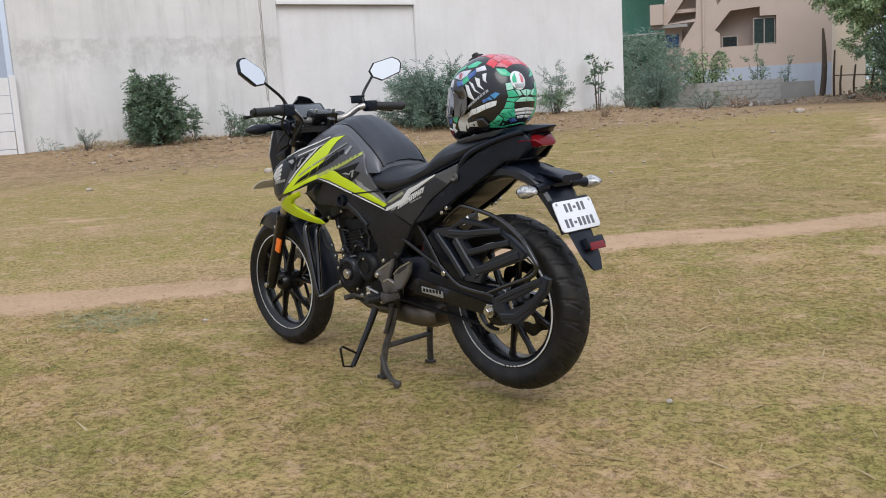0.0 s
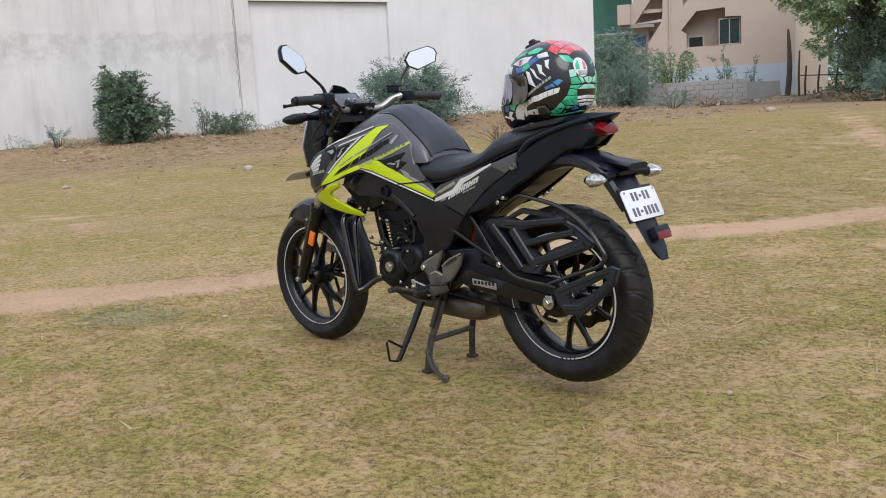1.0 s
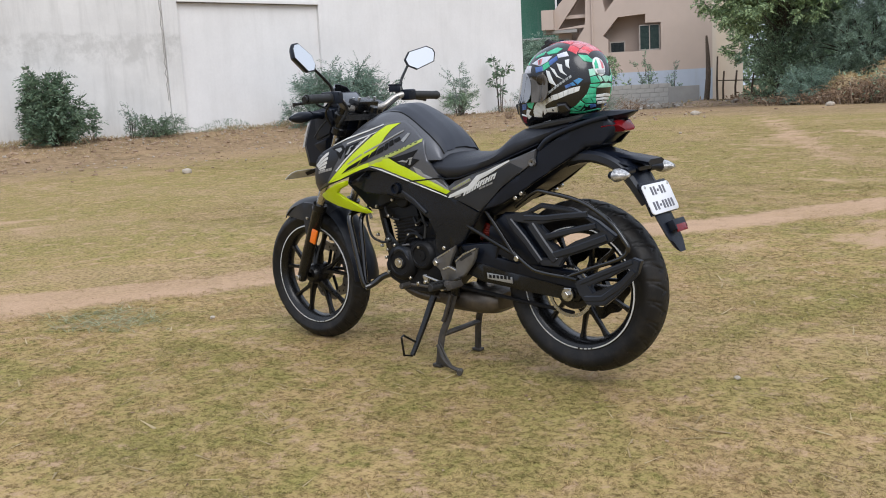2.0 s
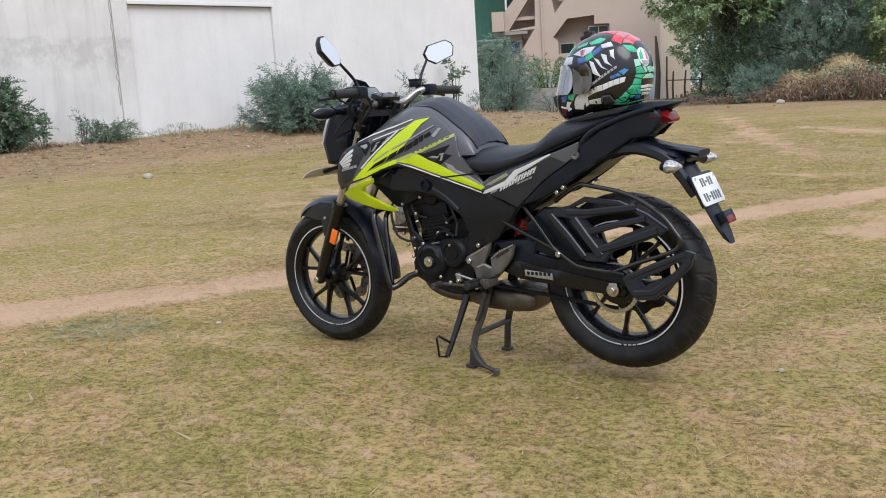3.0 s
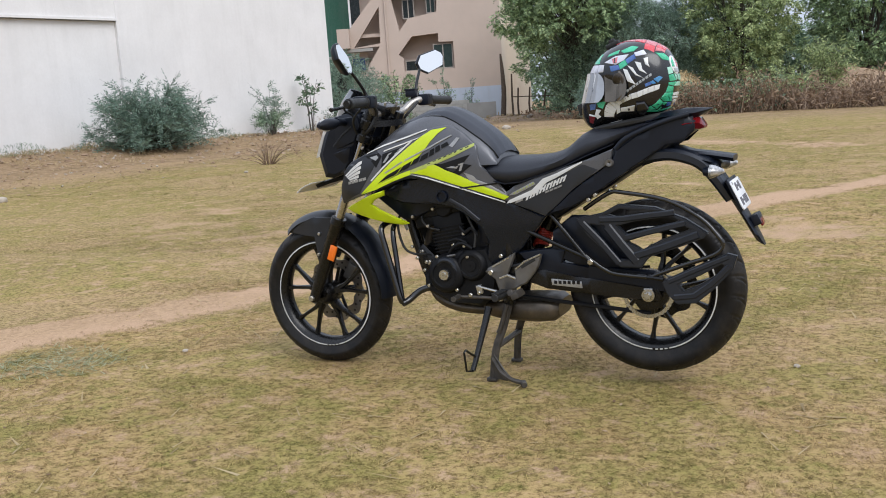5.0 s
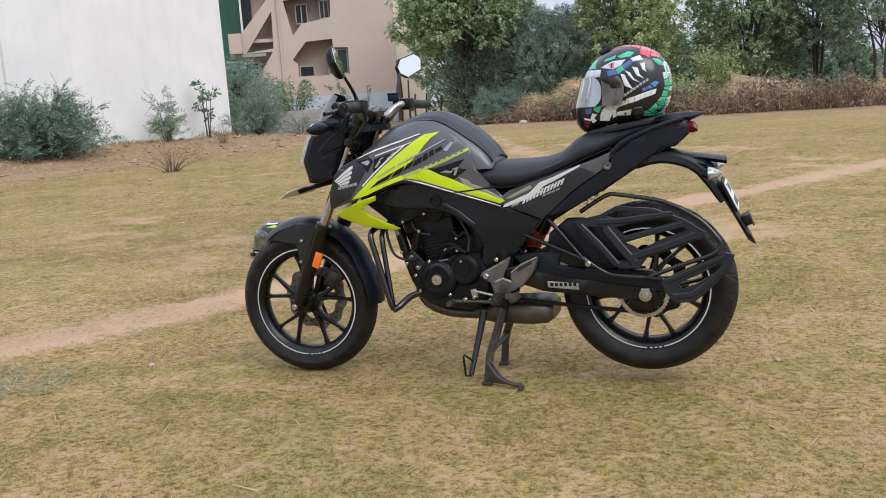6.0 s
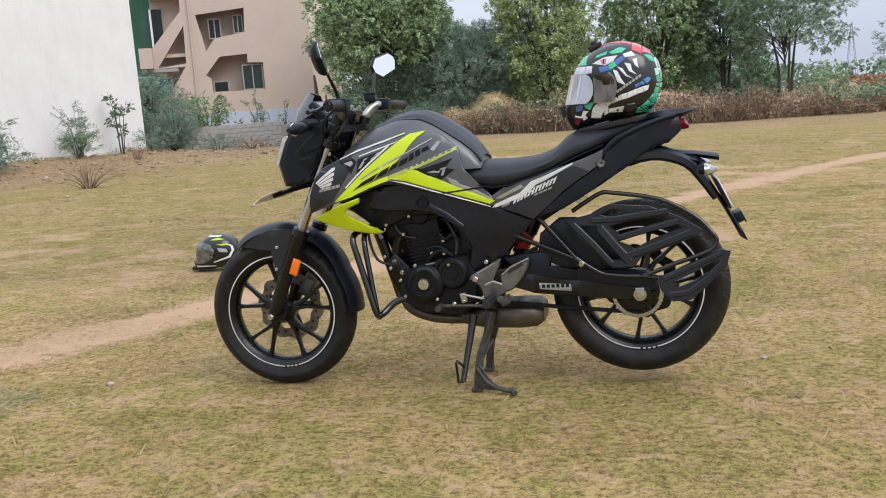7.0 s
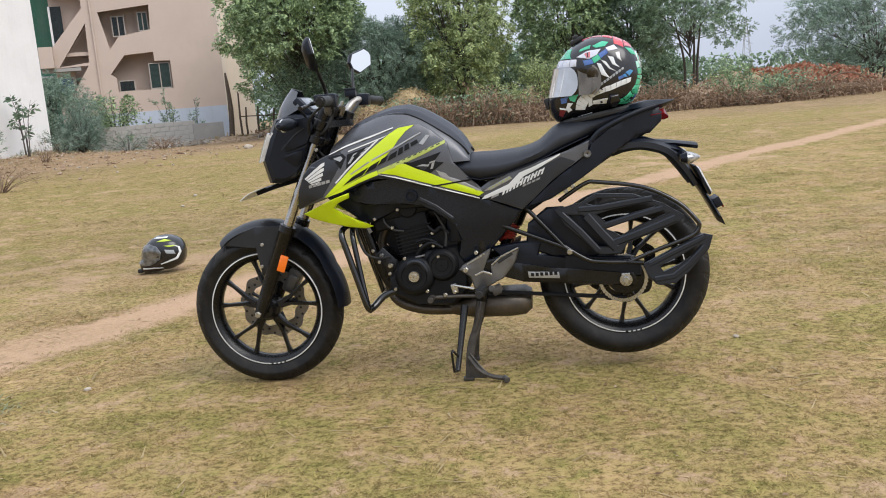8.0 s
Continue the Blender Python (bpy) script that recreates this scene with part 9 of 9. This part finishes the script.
for k, (x, y, s) in enumerate(((8.74, -21.37, 0.13), (5.18, -8.64, 0.03), (10.8, -6.1, 0.08), (4.81, -7.33, 0.025), (2.13, 0.02, 0.014), (-0.44, -0.27, 0.012), (11.6, -3.4, 0.05), (5.87, -13.96, 0.035), (9.2, -9.8, 0.04), (13.2, -14.8, 0.05), (6.3, -25.4, 0.14))):
    stone(x, y, s, k)

# lattice mast far away, faint on the horizon
mast = thing("lattice_mast", (-54.0, -262, 0), "slender grey lattice mast far off on the horizon", "mast")
MAST = surface("mast_steel", (0.36, 0.38, 0.41), (0.42, 0.44, 0.47), 0.6, relief=0.0)
for sx, sy in ((1, 1), (-1, 1), (1, -1), (-1, -1)):
    bm = bmesh.new()
    rod(bm, (-54.0 + 1.6 * sx, -262 + 1.6 * sy, 0), (-54.0 + 0.15 * sx, -262 + 0.15 * sy, 17), 0.10, seg=5)
    part("leg", bm, MAST, mast)
for k in range(7):
    z, w = 1.5 + 2.2 * k, 1.6 * (1 - (1.5 + 2.2 * k) / 18)
    bm = bmesh.new()
    tube(bm, [(-54 - w, -262 + w, z), (-54 + w, -262 + w, z + 1.6), (-54 - w, -262 + w, z + 2.2)], 0.07, 4)
    part("brace", bm, MAST, mast)

# ---- short dry grass over the near field ----
def blade_material(name, lift, tint=None):
    m, nt, b = nodes_of(name)
    tc = nt.nodes.new("ShaderNodeTexCoord")
    g = nt.nodes.new("ShaderNodeNewGeometry")
    col, _c = turf_colour(nt, tc.outputs["Object"], ramp(nt, g.outputs["Random Per Island"], [(0.0, 0.0), (0.34, 0.12), (0.60, 0.55), (0.85, 1.0)]), lift)
    if tint:
        col = mix(nt, 0.5, col, tint)
    nt.links.new(col, b.inputs["Base Color"])
    b.inputs["Roughness"].default_value = 0.9
    b.inputs["Specular IOR Level"].default_value = 0.1
    return m


GRASS = blade_material("grass_blade", 1.22)
GRASS_GREEN = blade_material("green_grass_blade", 0.95, (0.205, 0.195, 0.070))


def blades(count, x0, x1, y0, y1, size, seed, keep, lift=0.32, tuft=5):
    """Pointed blades in small tufts, thick where keep(x, y) is high."""
    rng = np.random.default_rng(seed)
    c = 0.08
    nx, ny = int((x1 - x0) / c) + 1, int((y1 - y0) / c) + 1
    grid = np.array([[keep(x0 + c * (i + 0.5), y0 + c * (j + 0.5)) for i in range(nx)] for j in range(ny)])
    m = count // tuft
    x, y = rng.uniform(x0, x1, m), rng.uniform(y0, y1, m)
    ok = rng.random(m) < grid[((y - y0) / c).astype(int), ((x - x0) / c).astype(int)]
    x, y = np.repeat(x[ok], tuft), np.repeat(y[ok], tuft)
    n = len(x)
    x = x + rng.normal(size=n) * size * 0.5
    y = y + rng.normal(size=n) * size * 0.5
    z = np.array([ground_z(a, b) for a, b in zip(x, y)])
    a = rng.uniform(0, 2 * math.pi, n)
    s = size * rng.uniform(0.5, 1.5, n)
    w = s * rng.uniform(0.03, 0.065, n)
    up = s * rng.uniform(0.1, 1.0, n) ** 1.4 * lift * 2.4
    dx, dy = np.cos(a), np.sin(a)
    base = np.stack([x, y, z + 0.001], 1)
    tip = base + np.stack([dx * s, dy * s, up], 1)
    sd = np.stack([-dy * w, dx * w, np.zeros(n)], 1)
    v = np.stack([base + sd, base - sd, tip], 1).reshape(-1, 3)
    return v, np.arange(n * 3).reshape(n, 3)


def cover(x, y):
    """How thick the grass stands."""
    if track_distance(x, y) < 0.20 + 0.10 * noise.noise((x * 0.8, y * 0.8, 11)):
        return 0.03
    bare_ = smoothstep(-0.05, 0.5, noise.noise((x * 0.42, y * 0.42, 21))) * smoothstep(-0.2, 0.3, noise.noise((x * 1.6, y * 1.6, 5)))
    return max(0.08, (0.62 + 0.75 * noise.noise((x * 2.6, y * 2.6, 40)) + 0.35 * noise.noise((x * 6.1, y * 6.1, 41))) * (1 - 0.85 * bare_))


def green_cover(x, y):
    return cover(x, y) * smoothstep(0.02, 0.40, 0.7 * noise.noise((x * 1.9, y * 1.9, 60)) + 0.6 * noise.noise((x * 5.0, y * 5.0, 61)))


def edge(x, y, x0, x1, y0, y1, w):
    return smoothstep(x0, x0 + w, x) * smoothstep(x1, x1 - w, x) * smoothstep(y0, y0 + w, y) * smoothstep(y1, y1 - w * 0.3, y)


for nm, mat_, count, box, size, seed, fn, label in (
        ("grass", GRASS, 760000, (-2.9, 3.9, -2.9, 1.7), 0.016, 80, cover, "short dry yellowish grass round the motorcycle"),
        ("green_grass", GRASS_GREEN, 260000, (-2.9, 3.9, -2.9, 1.7), 0.016, 81, green_cover, "greener tufts in the dry grass"),
        ("far_grass", GRASS, 240000, (-5.5, 7.0, -7.0, -2.3), 0.032, 82, cover, "short dry grass beyond the motorcycle"),
        ("far_green_grass", GRASS_GREEN, 90000, (-5.5, 7.0, -7.0, -2.3), 0.034, 85, green_cover, "greener tufts in the grass beyond the motorcycle"),
        ("field_grass", GRASS, 170000, (-9.0, 13.0, -17.0, -6.0), 0.055, 86, cover, "short dry grass over the open field"),
        ("field_green_grass", GRASS_GREEN, 80000, (-9.0, 13.0, -17.0, -6.0), 0.055, 87, green_cover, "greener tufts over the open field")):
    v, f = blades(count, *box, size, seed, lambda x, y: fn(x, y) * edge(x, y, *box, 1.0), 0.22 if size < 0.03 else 0.12)
    tagged(soup(nm, v, f, mat_), label, "grass", kind="stuff")
v, f = blades(700, -2.6, 3.2, -3.0, 1.6, 0.075, 83, lambda x, y: 1.0, 0.10, 1)
tagged(soup("straw_stalks", v, f, STRAW), "loose pale straw stalks lying on the grass", "straw", kind="stuff")
# a feathery green patch beside the path
WEED_BLADE = leaf_material("weed_blade", (0.221, 0.247, 0.137), (0.338, 0.358, 0.208), (0.494, 0.507, 0.338))
v, f = blades(2600, 2.10, 3.20, -0.05, 0.70, 0.050, 84, lambda x, y: 1.0 - smoothstep(0.3, 1.0, math.hypot((x - 2.64) / 0.5, (y - 0.31) / 0.33)), 0.16)
tagged(soup("weed_patch", v, f, WEED_BLADE), "feathery pale green weed patch by the path", "weeds", kind="stuff")
# fallen dry leaves and crumbs among the grass
rng = np.random.default_rng(90)
n = 2600
x, y = rng.uniform(-3.5, 5.0, n), rng.uniform(-8.0, 1.6, n)
P = np.stack([x, y, np.array([ground_z(a, b) for a, b in zip(x, y)]) + 0.006], 1)
v, f = diamonds(P, 0.020, 0.55, rng)
v[:, 2] = np.repeat(P[:, 2], 4) + (v[:, 2] - np.repeat(P[:, 2], 4)) * 0.25
tagged(soup("leaf_litter", v, f, LEAF_DRY), "small dry brown leaves scattered on the grass", "leaf litter", kind="stuff")
# clods and dry tufts on the brown strip before the wall
bm = bmesh.new()
P = []
for k in range(1300):
    p = WALL0 + WALL_DIR * rng.uniform(-2, 18.5) + WALL_OUT * (0.2 + abs(rng.normal()) * 3.4)
    s = 0.016 + 0.055 * rng.random() ** 3
    z = ground_z(p.x, p.y)
    block(bm, (p.x, p.y, z + s * 0.2), (s * rng.uniform(1, 2.6), s * 1.4, s * 0.7), Euler((0.3 * rng.normal(), 0.3 * rng.normal(), rng.uniform(0, 3))).to_matrix().to_4x4())
for k in range(420):
    p = WALL0 + WALL_DIR * rng.uniform(-2, 18.5) + WALL_OUT * (0.3 + abs(rng.normal()) * 2.6)
    for q in range(9):
        P.append((p.x + rng.normal() * 0.07, p.y + rng.normal() * 0.07, ground_z(p.x, p.y) + 0.08 * rng.random()))
tagged(part("clods", bm, EARTH, smooth=False), "brown earth clods on bare soil by the wall", "clods", kind="stuff")
v, f = diamonds(np.array(P), 0.11, 0.10, rng, -1.0)
tagged(soup("dry_tufts", v, f, STRAW), "sparse dry grass tufts on bare soil by the wall", "grass", kind="stuff")
# pebbles and crumbs of rubbish on the brown strip before the wall
rng = np.random.default_rng(88)
bm = bmesh.new()
for k in range(900):
    p = WALL0 + WALL_DIR * rng.uniform(-1, 18.5) + WALL_OUT * (0.3 + abs(rng.normal()) * 3.2)
    s = 0.012 + 0.030 * rng.random() ** 4
    block(bm, (p.x, p.y, ground_z(p.x, p.y) + s * 0.3), (s * rng.uniform(1, 2.4), s, s * 0.7), Euler((0.3 * rng.normal(), 0.3 * rng.normal(), rng.uniform(0, 3))).to_matrix().to_4x4())
tagged(part("pebbles", bm, STONE, smooth=False), "pale pebbles and litter on brown soil by the wall", "pebbles", kind="stuff")
